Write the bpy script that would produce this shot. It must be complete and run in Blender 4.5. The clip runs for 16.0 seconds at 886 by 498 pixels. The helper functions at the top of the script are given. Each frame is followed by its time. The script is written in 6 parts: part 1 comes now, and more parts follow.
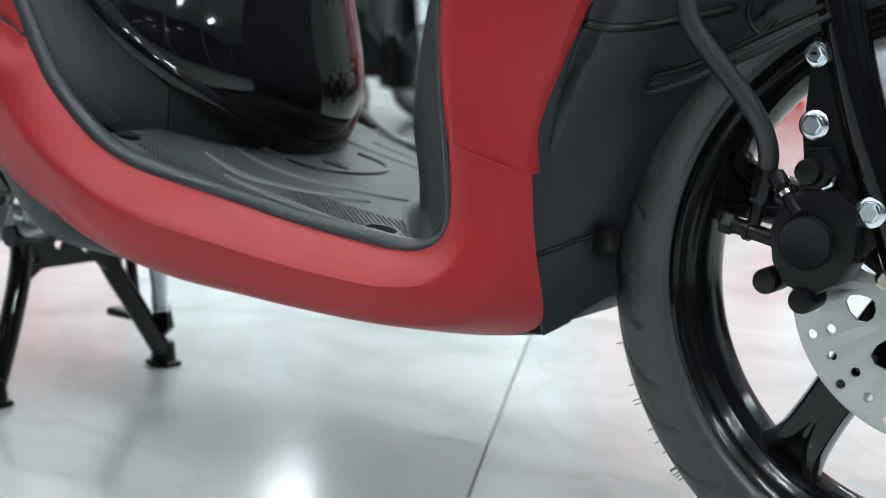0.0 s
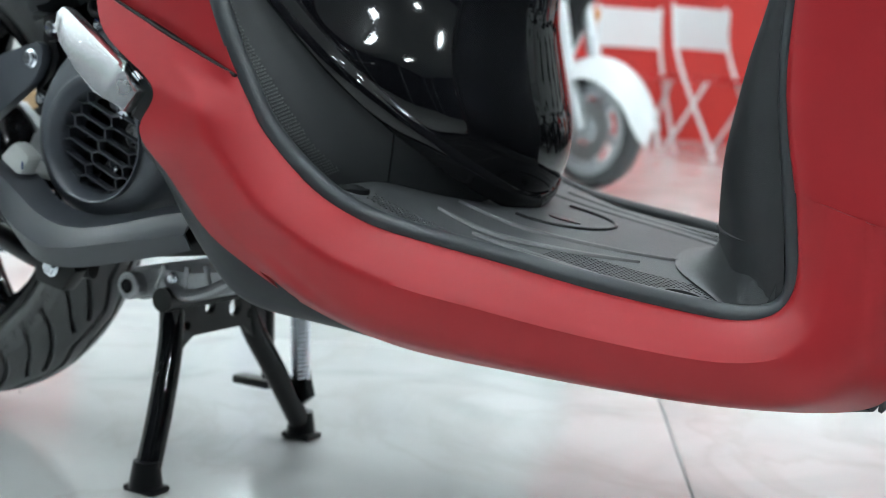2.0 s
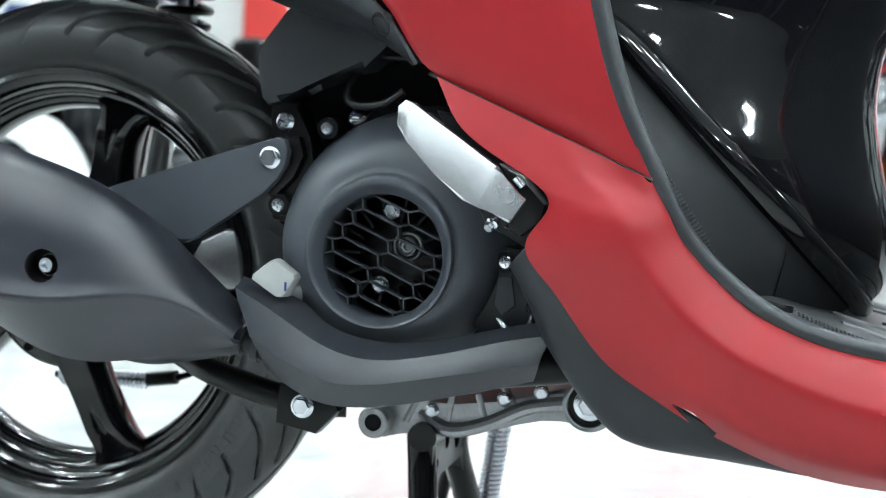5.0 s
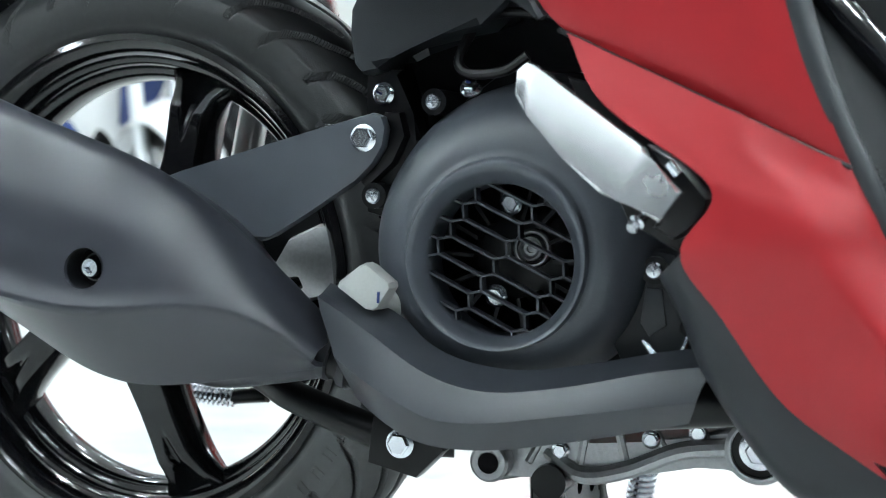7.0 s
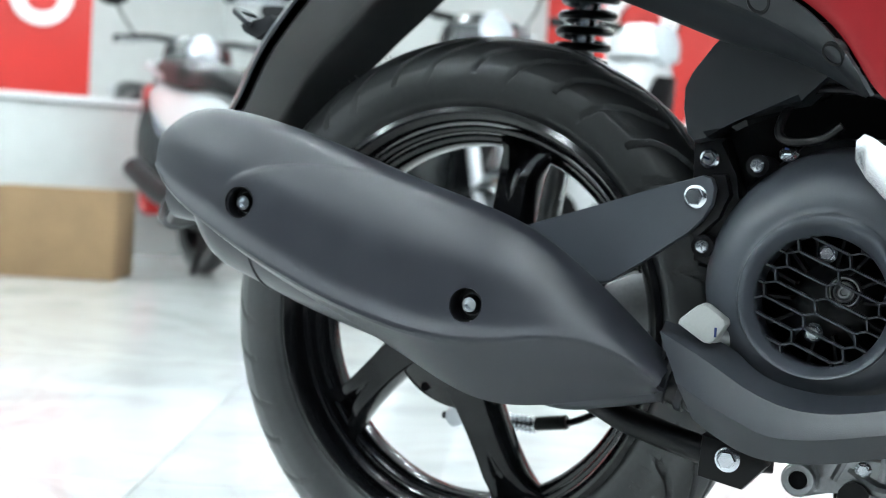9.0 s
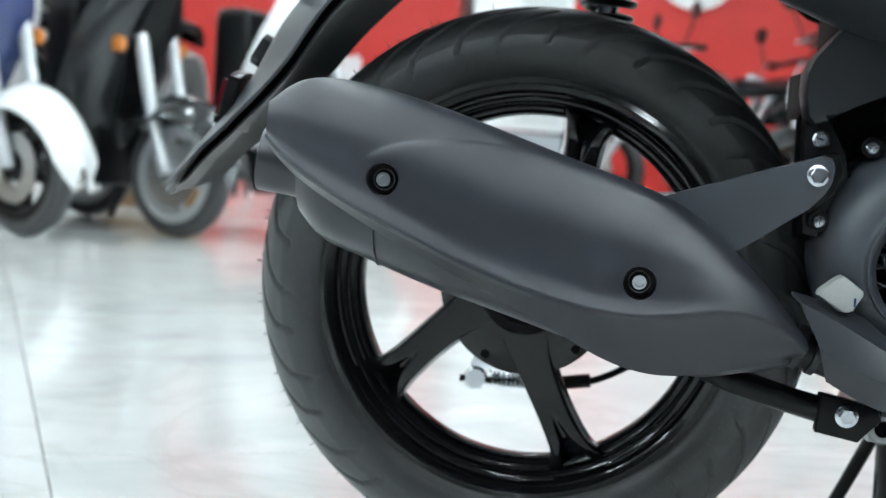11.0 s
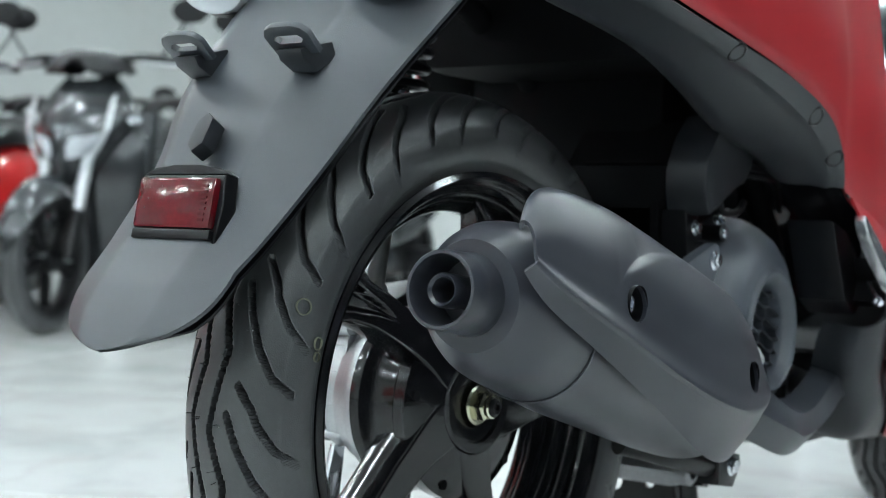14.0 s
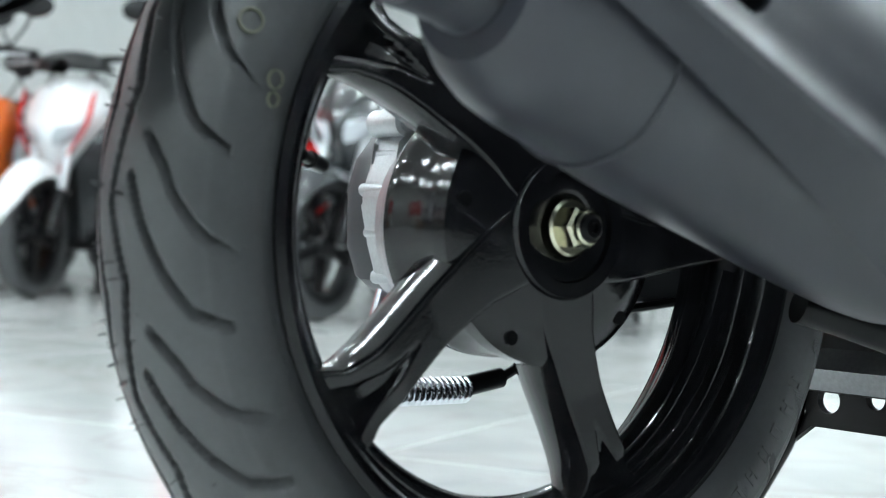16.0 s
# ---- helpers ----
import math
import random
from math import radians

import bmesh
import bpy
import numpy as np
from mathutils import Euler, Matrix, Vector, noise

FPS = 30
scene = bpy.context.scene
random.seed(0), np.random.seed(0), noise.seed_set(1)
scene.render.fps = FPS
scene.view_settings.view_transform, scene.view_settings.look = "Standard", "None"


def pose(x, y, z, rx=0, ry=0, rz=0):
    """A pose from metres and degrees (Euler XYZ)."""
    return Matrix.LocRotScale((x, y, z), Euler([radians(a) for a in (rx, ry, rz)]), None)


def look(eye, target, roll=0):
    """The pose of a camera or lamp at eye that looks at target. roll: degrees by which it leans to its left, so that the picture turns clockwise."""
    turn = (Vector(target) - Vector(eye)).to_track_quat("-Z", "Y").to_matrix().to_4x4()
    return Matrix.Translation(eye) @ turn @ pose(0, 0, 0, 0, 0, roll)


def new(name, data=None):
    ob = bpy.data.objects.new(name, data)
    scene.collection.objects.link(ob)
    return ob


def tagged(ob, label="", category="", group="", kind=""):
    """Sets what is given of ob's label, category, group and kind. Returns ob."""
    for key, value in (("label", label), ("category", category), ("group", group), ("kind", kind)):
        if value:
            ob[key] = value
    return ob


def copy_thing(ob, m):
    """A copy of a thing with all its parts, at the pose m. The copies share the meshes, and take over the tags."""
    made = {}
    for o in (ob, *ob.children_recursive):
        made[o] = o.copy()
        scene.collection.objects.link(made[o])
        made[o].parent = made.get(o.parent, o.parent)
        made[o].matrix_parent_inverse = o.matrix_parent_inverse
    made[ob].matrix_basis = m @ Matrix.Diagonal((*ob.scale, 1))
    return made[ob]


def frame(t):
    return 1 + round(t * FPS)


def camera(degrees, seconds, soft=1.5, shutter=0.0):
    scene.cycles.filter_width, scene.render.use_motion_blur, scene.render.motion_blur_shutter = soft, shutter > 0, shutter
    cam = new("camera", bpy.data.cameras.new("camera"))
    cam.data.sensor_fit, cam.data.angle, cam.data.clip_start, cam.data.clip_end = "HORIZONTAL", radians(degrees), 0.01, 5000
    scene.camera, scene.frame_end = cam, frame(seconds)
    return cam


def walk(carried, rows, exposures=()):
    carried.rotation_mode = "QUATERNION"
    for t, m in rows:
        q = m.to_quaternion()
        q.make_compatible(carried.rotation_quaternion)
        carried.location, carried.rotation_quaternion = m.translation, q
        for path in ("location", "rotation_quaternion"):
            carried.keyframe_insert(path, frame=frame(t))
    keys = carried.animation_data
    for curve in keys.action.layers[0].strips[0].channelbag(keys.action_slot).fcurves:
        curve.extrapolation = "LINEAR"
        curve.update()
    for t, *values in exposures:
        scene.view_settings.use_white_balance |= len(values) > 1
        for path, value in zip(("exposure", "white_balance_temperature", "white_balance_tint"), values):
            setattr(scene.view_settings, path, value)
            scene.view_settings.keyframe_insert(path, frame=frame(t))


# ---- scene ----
cam = camera(35.7, 16.0, soft=0.8)

PATH = [
    (0, (1.512, -1.049, 0.429), (0.439, 0.608, 0.108), 3.6),
    (0.5, (1.42, -1.073, 0.406), (0.438, 0.641, 0.098), 3.7),
    (1, (1.379, -1.06, 0.404), (0.418, 0.671, 0.116), 3.5),
    (1.5, (1.32, -1.071, 0.407), (0.37, 0.663, 0.106), 3.2),
    (2, (1.193, -1.088, 0.412), (0.232, 0.647, 0.154), 3.5),
    (2.5, (1.043, -1.153, 0.405), (0.141, 0.623, 0.226), 3.7),
    (3, (0.874, -1.181, 0.401), (0.072, 0.647, 0.267), 3.7),
    (5.3, (0.562, -1.159, 0.401), (0.143, 0.792, 0.265), 3.3),
    (5.5, (0.541, -1.143, 0.402), (0.133, 0.809, 0.242), 3.4),
    (6, (0.532, -1.045, 0.409), (0.015, 0.881, 0.25), 3.1),
    (6.5, (0.551, -0.988, 0.401), (-0.053, 0.913, 0.259), 3.2),
    (7, (0.556, -0.959, 0.398), (-0.099, 0.925, 0.246), 3.2),
    (7.5, (0.554, -0.936, 0.406), (-0.149, 0.93, 0.253), 3.2),
    (8, (0.503, -0.971, 0.409), (-0.338, 0.84, 0.304), 3.1),
    (8.5, (0.467, -1.07, 0.401), (-0.382, 0.74, 0.333), 3.3),
    (8.7, (0.481, -1.108, 0.391), (-0.367, 0.702, 0.315), 3.3),
    (10.8, (0.138, -1.285, 0.391), (-0.223, 0.678, 0.268), 3.7),
    (11, (0.035, -1.282, 0.408), (-0.177, 0.7, 0.249), 3.9),
    (11.5, (-0.228, -1.236, 0.427), (-0.014, 0.745, 0.255), 3.5),
    (12, (-0.522, -1.095, 0.435), (0.21, 0.757, 0.249), 3.3),
    (12.5, (-0.758, -0.905, 0.437), (0.437, 0.694, 0.308), 2.6),
    (13, (-0.881, -0.788, 0.436), (0.581, 0.574, 0.347), 1.8),
    (13.5, (-0.934, -0.707, 0.434), (0.651, 0.512, 0.387), 1.7),
    (14, (-0.962, -0.667, 0.421), (0.67, 0.488, 0.392), 1.6),
    (14.5, (-0.946, -0.654, 0.395), (0.673, 0.52, 0.363), 1.7),
    (15, (-0.826, -0.641, 0.324), (0.71, 0.64, 0.291), 1.8),
    (15.5, (-0.668, -0.619, 0.278), (0.714, 0.827, 0.28), 2.4),
    (16, (-0.581, -0.58, 0.259), (0.727, 0.933, 0.266), 2.6),
]
walk(cam, [(t, look(eye, target, roll)) for t, eye, target, roll in PATH],
     exposures=[(0.0, -0.05), (1.4, -0.05), (2.2, -0.12), (3.0, 0.08), (5.5, 0.42), (7.2, 0.42), (8.0, 0.30), (8.5, 0.30), (11.0, 0.0), (13.0, -0.03), (14.0, 0.05), (14.5, 0.14), (15.0, 0.22), (15.5, 0.20), (16.0, 0.17)])

cam.data.dof.use_dof = True
cam.data.dof.focus_distance = 0.94
cam.data.dof.aperture_fstop = 8.0

# ---- world ----
world = bpy.data.worlds.new("world")
scene.world = world
world.use_nodes = True
world.node_tree.nodes["Background"].inputs[0].default_value = (0.75, 0.85, 1.0, 1)
world.node_tree.nodes["Background"].inputs[1].default_value = 0.3


# ---- materials ----
def mat(name, color, rough=0.5, metal=0.0, grain=0.0, grain_scale=300.0, bump=0.0, bump_scale=600.0,
        coat=0.0, stain=0.0, emit=0.0, spec=0.5):
    m = bpy.data.materials.new(name)
    m.use_nodes = True
    nt = m.node_tree
    b = nt.nodes["Principled BSDF"]
    b.inputs["Base Color"].default_value = (*color, 1)
    b.inputs["Roughness"].default_value = rough
    b.inputs["Metallic"].default_value = metal
    b.inputs["Coat Weight"].default_value = coat
    b.inputs["Coat Roughness"].default_value = 0.03
    b.inputs["Specular IOR Level"].default_value = spec
    if emit:
        b.inputs["Emission Color"].default_value = (*color, 1)
        b.inputs["Emission Strength"].default_value = emit
    if grain or bump or stain:
        tc = nt.nodes.new("ShaderNodeTexCoord")
    if grain or stain:
        n = nt.nodes.new("ShaderNodeTexNoise")
        n.inputs["Scale"].default_value = grain_scale
        n.inputs["Detail"].default_value = 6
        nt.links.new(tc.outputs["Object"], n.inputs["Vector"])
        n2 = nt.nodes.new("ShaderNodeTexNoise")
        n2.inputs["Scale"].default_value = 9
        n2.inputs["Detail"].default_value = 5
        nt.links.new(tc.outputs["Object"], n2.inputs["Vector"])
        mx = nt.nodes.new("ShaderNodeMix")
        mx.data_type = "RGBA"
        mx.inputs[6].default_value = (*[c * (1 - grain) for c in color], 1)
        mx.inputs[7].default_value = (*[min(1, c * (1 + grain)) for c in color], 1)
        nt.links.new(n.outputs["Fac"], mx.inputs[0])
        mx2 = nt.nodes.new("ShaderNodeMix")
        mx2.data_type = "RGBA"
        mx2.blend_type = "MULTIPLY"
        mx2.inputs[0].default_value = stain
        nt.links.new(mx.outputs[2], mx2.inputs[6])
        rp = nt.nodes.new("ShaderNodeMapRange")
        rp.inputs["From Min"].default_value = 0.3
        rp.inputs["From Max"].default_value = 0.7
        rp.inputs["To Min"].default_value = 0.55
        rp.inputs["To Max"].default_value = 1.15
        nt.links.new(n2.outputs["Fac"], rp.inputs["Value"])
        nt.links.new(rp.outputs["Result"], mx2.inputs[7])
        nt.links.new(mx2.outputs[2], b.inputs["Base Color"])
        rr = nt.nodes.new("ShaderNodeMapRange")
        rr.inputs["To Min"].default_value = max(0.0, rough - 0.07)
        rr.inputs["To Max"].default_value = min(1.0, rough + 0.09)
        nt.links.new(n2.outputs["Fac"], rr.inputs["Value"])
        nt.links.new(rr.outputs["Result"], b.inputs["Roughness"])
    if bump:
        nb = nt.nodes.new("ShaderNodeTexNoise")
        nb.inputs["Scale"].default_value = bump_scale
        nb.inputs["Detail"].default_value = 3
        nt.links.new(tc.outputs["Object"], nb.inputs["Vector"])
        bp = nt.nodes.new("ShaderNodeBump")
        bp.inputs["Strength"].default_value = bump
        bp.inputs["Distance"].default_value = 0.0006
        nt.links.new(nb.outputs["Fac"], bp.inputs["Height"])
        nt.links.new(bp.outputs["Normal"], b.inputs["Normal"])
    return m


RED = mat("matte_red_paint", (0.325, 0.012, 0.017), 0.40, 0.1, 0.10, 2600, 0.08, 2500, stain=0.10, spec=0.38)
DARK = mat("matte_dark_plastic", (0.0152, 0.0172, 0.0212), 0.42, 0, 0.15, 900, 0.18, 1400, stain=0.15, spec=0.4)
INCOV = mat("matte_black_inner_plastic", (0.0195, 0.0205, 0.0228), 0.5, 0, 0.15, 900, 0.2, 1400, stain=0.15, spec=0.3)
FANBLK = mat("satin_black_casting", (0.060, 0.067, 0.082), 0.38, 0, 0.12, 900, 0.15, 1400, stain=0.15, spec=0.6)
GREY = mat("grey_moulded_plastic", (0.029, 0.0335, 0.0405), 0.38, 0, 0.15, 900, 0.2, 1400, stain=0.2, spec=0.6)
GREYD = mat("dark_grey_plastic", (0.031, 0.0345, 0.0430), 0.33, 0, 0.15, 900, 0.18, 1400, stain=0.15, spec=0.7)
MUFF = mat("heatproof_grey_paint", (0.0235, 0.0253, 0.0335), 0.34, 0.0, 0.10, 1500, 0.10, 1800, stain=0.12, spec=0.62)
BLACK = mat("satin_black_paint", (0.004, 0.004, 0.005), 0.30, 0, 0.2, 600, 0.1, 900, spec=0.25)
# near-black with almost no gloss: the shade of hidden parts is in the colour
INSHADE = mat("black_inner_plastic", (0.0040, 0.0042, 0.0048), 0.65, 0, 0.2, 600, spec=0.05)
GLOSS = mat("gloss_black_paint", (0.004, 0.004, 0.005), 0.04, 0, spec=0.38)
RIMBLK = mat("gloss_black_cast_rim", (0.006, 0.006, 0.0072), 0.09, 0, 0.2, 700, 0.12, 500, spec=0.42)
RUBBER = mat("tyre_rubber", (0.040, 0.042, 0.045), 0.39, 0, 0.25, 260, 0.2, 900, stain=0.8, spec=0.82)
MATRUB = mat("footboard_rubber", (0.040, 0.042, 0.045), 0.5, 0, 0.15, 700, 0.25, 1200, stain=0.25)
KNURL = mat("knurled_rubber", (0.050, 0.051, 0.053), 0.45, 0, 0.15, 700)
MATRIB = mat("worn_rib_rubber", (0.10, 0.10, 0.102), 0.5, 0, 0.15, 700, 0.2, 1200, stain=0.25)
TRIM = mat("footboard_edge_trim", (0.022, 0.025, 0.029), 0.42, 0, 0.15, 700, 0.15, 1200)
ALU = mat("cast_aluminium", (0.42, 0.43, 0.44), 0.42, 1.0, 0.15, 400, 0.35, 700, stain=0.3)
CASE = mat("dull_cast_alloy", (0.36, 0.365, 0.375), 0.38, 1.0, 0.2, 300, 0.35, 500, stain=0.4)
POLISH = mat("polished_aluminium", (0.78, 0.79, 0.81), 0.24, 1.0, 0.06, 60, 0.03, 260, stain=0.10)
ZINC = mat("zinc_plated_steel", (0.72, 0.75, 0.80), 0.20, 1.0, 0.1, 300)
GOLD = mat("yellow_zinc_steel", (0.62, 0.60, 0.46), 0.20, 1.0, 0.1, 300)
STEEL = mat("brushed_steel_disc", (0.50, 0.50, 0.50), 0.32, 1.0, 0.1, 500)
REDLENS = mat("red_reflector_lens", (0.085, 0.002, 0.005), 0.10, 0, 0.35, 240, 0.12, 420, coat=0.25, stain=0.6, spec=0.4)
TRIMG = mat("satin_side_trim", (0.0195, 0.0218, 0.0255), 0.42, 0, 0.15, 900, 0.18, 1400, stain=0.15, spec=0.5)
TANKG = mat("grey_tank_plastic", (0.30, 0.32, 0.34), 0.4, 0, 0.05, 60)
MARK = mat("faded_yellow_ink", (0.13, 0.13, 0.095), 0.6)
CAPGREY = mat("oil_cap_grey_plastic", (0.42, 0.43, 0.42), 0.5, 0, 0.08, 500)
DARKP = mat("dark_grey_metallic_paint", (0.030, 0.033, 0.036), 0.22, 0.3, 0.1, 900, coat=0.6)
WHITEP = mat("gloss_white_paint", (0.75, 0.76, 0.77), 0.15, 0, coat=0.6)
REDP = mat("gloss_red_paint", (0.55, 0.02, 0.02), 0.15, 0, coat=0.6)
ORANGEP = mat("orange_paint", (0.65, 0.13, 0.02), 0.25)
BLUEP = mat("navy_paint", (0.03, 0.05, 0.16), 0.2, coat=0.5)
SILVP = mat("silver_paint", (0.56, 0.58, 0.60), 0.30, 0.5)
LAMPG = mat("clear_lamp_glass", (0.55, 0.58, 0.62), 0.08, 0.2, coat=1.0)
AMBER = mat("amber_lens", (0.6, 0.2, 0.04), 0.15)
WALLW = mat("white_wall_paint", (0.60, 0.62, 0.61), 0.6, 0, 0.03, 40, 0.1, 200, stain=0.1)
GLASSD = mat("dark_shop_window", (0.012, 0.014, 0.018), 0.06, 0, spec=0.5)
WALLR = mat("red_wall_panel", (0.52, 0.022, 0.016), 0.45, 0, 0.04, 40, stain=0.1)
LETTER = mat("white_letter_plastic", (0.8, 0.8, 0.8), 0.4)
CEIL = mat("ceiling_paint", (0.7, 0.71, 0.71), 0.8, 0, 0.03, 60)
CARD = mat("brown_cardboard", (0.30, 0.19, 0.10), 0.8, 0, 0.15, 60, 0.2, 300, stain=0.3)
TAPE = mat("parcel_tape", (0.42, 0.33, 0.22), 0.3)
LIGHT = mat("lit_tube_diffuser", (0.84, 0.962, 1.0), 0.5, emit=190.0)


def floor_material():
    m = bpy.data.materials.new("polished_white_marble")
    m.use_nodes = True
    nt = m.node_tree
    b = nt.nodes["Principled BSDF"]
    b.inputs["Roughness"].default_value = 0.145
    b.inputs["Coat Weight"].default_value = 0.1
    b.inputs["Coat Roughness"].default_value = 0.04
    geo = nt.nodes.new("ShaderNodeNewGeometry")
    oi = nt.nodes.new("ShaderNodeObjectInfo")
    ad = nt.nodes.new("ShaderNodeVectorMath")
    ad.operation = "MULTIPLY_ADD"
    ad.inputs[1].default_value = (1, 1, 1)
    sc = nt.nodes.new("ShaderNodeVectorMath")
    sc.operation = "SCALE"
    sc.inputs[0].default_value = (7, 3, 5)
    nt.links.new(oi.outputs["Random"], sc.inputs["Scale"])
    nt.links.new(geo.outputs["Position"], ad.inputs[0])
    nt.links.new(sc.outputs["Vector"], ad.inputs[2])
    n1 = nt.nodes.new("ShaderNodeTexNoise")
    n1.inputs["Scale"].default_value = 2.6
    n1.inputs["Detail"].default_value = 8
    n1.inputs["Distortion"].default_value = 1.4
    nt.links.new(ad.outputs["Vector"], n1.inputs["Vector"])
    r1 = nt.nodes.new("ShaderNodeValToRGB")
    r1.color_ramp.elements[0].position = 0.36
    r1.color_ramp.elements[0].color = (0.55, 0.57, 0.565, 1)
    r1.color_ramp.elements[1].position = 0.60
    r1.color_ramp.elements[1].color = (0.66, 0.67, 0.665, 1)
    e = r1.color_ramp.elements.new(0.50)
    e.color = (0.63, 0.635, 0.63, 1)
    nt.links.new(n1.outputs["Fac"], r1.inputs["Fac"])
    w = nt.nodes.new("ShaderNodeTexNoise")
    w.inputs["Scale"].default_value = 1.3
    w.inputs["Detail"].default_value = 10
    w.inputs["Distortion"].default_value = 3.0
    nt.links.new(ad.outputs["Vector"], w.inputs["Vector"])
    r2 = nt.nodes.new("ShaderNodeValToRGB")
    r2.color_ramp.elements[0].position = 0.455
    r2.color_ramp.elements[0].color = (1, 1, 1, 1)
    r2.color_ramp.elements[1].position = 0.545
    r2.color_ramp.elements[1].color = (1, 1, 1, 1)
    e = r2.color_ramp.elements.new(0.50)
    e.color = (0.80, 0.75, 0.72, 1)
    nt.links.new(w.outputs["Fac"], r2.inputs["Fac"])
    mx = nt.nodes.new("ShaderNodeMix")
    mx.data_type = "RGBA"
    mx.blend_type = "MULTIPLY"
    mx.inputs[0].default_value = 0.36
    nt.links.new(r1.outputs["Color"], mx.inputs[6])
    nt.links.new(r2.outputs["Color"], mx.inputs[7])
    nt.links.new(mx.outputs[2], b.inputs["Base Color"])
    return m


FLOOR = floor_material()
GROUT = mat("tile_joint_grout", (0.36, 0.36, 0.35), 0.8)


# ---- mesh helpers ----
def part(name, bm, material, parent=None, label="", smooth=True, angle=35):
    me = bpy.data.meshes.new(name)
    bmesh.ops.remove_doubles(bm, verts=bm.verts, dist=1e-6)
    bmesh.ops.recalc_face_normals(bm, faces=bm.faces)
    if smooth:
        for f in bm.faces:
            f.smooth = True
        lim = radians(angle)
        for ed in bm.edges:
            if len(ed.link_faces) == 2 and ed.calc_face_angle(0) > lim:
                ed.smooth = False
    bm.to_mesh(me)
    bm.free()
    me.materials.append(material)
    ob = new(name, me)
    if parent is not None:
        ob.parent = parent
    if label:
        ob["label"] = label
    return ob


def thing(name, label, category, at=(0, 0, 0), turn=0.0, group=""):
    e = new(name)
    e.empty_display_size = 0.1
    e.matrix_basis = pose(*at, 0, 0, turn)
    return tagged(e, label, category, group)


def spline(pts, n):
    """n points on a smooth curve through pts (any dimension), spaced by length."""
    p = np.array(pts, float)
    d = np.maximum(np.linalg.norm(np.diff(p, axis=0), axis=1), 1e-9)
    t = np.concatenate([[0], np.cumsum(np.sqrt(d))])
    m = np.empty_like(p)
    m[1:-1] = ((p[2:] - p[:-2]) / (t[2:] - t[:-2])[:, None])
    m[0] = (p[1] - p[0]) / (t[1] - t[0])
    m[-1] = (p[-1] - p[-2]) / (t[-1] - t[-2])

    def ev(q):
        i = np.clip(np.searchsorted(t, q, side="right") - 1, 0, len(t) - 2)
        h = (t[i + 1] - t[i])
        s = ((q - t[i]) / h)[:, None]
        h = h[:, None]
        return ((2 * s**3 - 3 * s**2 + 1) * p[i] + (s**3 - 2 * s**2 + s) * h * m[i]
                + (-2 * s**3 + 3 * s**2) * p[i + 1] + (s**3 - s**2) * h * m[i + 1])
    fine = ev(np.linspace(0, t[-1], max(200, 8 * n)))
    L = np.concatenate([[0], np.cumsum(np.linalg.norm(np.diff(fine, axis=0), axis=1))])
    want = np.linspace(0, L[-1], n)
    return np.stack([np.interp(want, L, fine[:, k]) for k in range(p.shape[1])], 1)


def soften(g, su, sv, times=1):
    """Smooths a grid of points along both ways and keeps its border."""
    g = np.array(g, float)
    for axis, sg in ((0, su), (1, sv)):
        if sg <= 0:
            continue
        k = int(3 * sg) + 1
        w = np.exp(-0.5 * (np.arange(-k, k + 1) / sg)**2)
        w /= w.sum()
        h = np.moveaxis(g, axis, 0)
        pad = np.concatenate([2 * h[:1] - h[k:0:-1], h, 2 * h[-1:] - h[-2:-k - 2:-1]])
        out = sum(w[i] * pad[i:i + len(h)] for i in range(2 * k + 1))
        g = np.moveaxis(out, 0, axis)
    return g


def finer(g, axis):
    """Doubles a grid along one way by a smooth curve through its points."""
    h = np.moveaxis(np.array(g, float), axis, 0)
    p = np.concatenate([2 * h[:1] - h[1:2], h, 2 * h[-1:] - h[-2:-1]])
    out = np.empty((2 * len(h) - 1,) + h.shape[1:])
    out[::2] = h
    out[1::2] = (9 * (p[1:-2] + p[2:-1]) - p[:-3] - p[3:]) / 16
    return np.moveaxis(out, 0, axis)


def bm_grid(bm, rows, close_u=False, close_v=False):
    vs = [[bm.verts.new(tuple(c)) for c in r] for r in rows]
    nu, nv = len(vs), len(vs[0])
    for i in range(nu if close_u else nu - 1):
        for j in range(nv if close_v else nv - 1):
            a, b = vs[i][j], vs[(i + 1) % nu][j]
            c, d = vs[(i + 1) % nu][(j + 1) % nv], vs[i][(j + 1) % nv]
            try:
                bm.faces.new((a, b, c, d))
            except ValueError:
                pass
    return vs


def sheet(rows, thick, fixed=None):
    """A curved panel of real thickness from a grid of points."""
    g = np.array(rows, float)
    du = np.gradient(g, axis=0)
    dv = np.gradient(g, axis=1)
    nrm = np.cross(du, dv)
    nrm /= np.maximum(np.linalg.norm(nrm, axis=2, keepdims=True), 1e-9)
    if fixed is not None:
        nrm = np.broadcast_to(np.array(fixed, float), g.shape)
    bm = bmesh.new()
    a = bm_grid(bm, g)
    b = bm_grid(bm, g - nrm * thick)
    nu, nv = len(a), len(a[0])
    ring = [(i, 0) for i in range(nu)] + [(nu - 1, j) for j in range(1, nv)] \
        + [(i, nv - 1) for i in range(nu - 2, -1, -1)] + [(0, j) for j in range(nv - 2, 0, -1)]
    for k in range(len(ring)):
        i, j = ring[k]
        p, q = ring[(k + 1) % len(ring)]
        try:
            bm.faces.new((a[i][j], a[p][q], b[p][q], b[i][j]))
        except ValueError:
            pass
    return bm


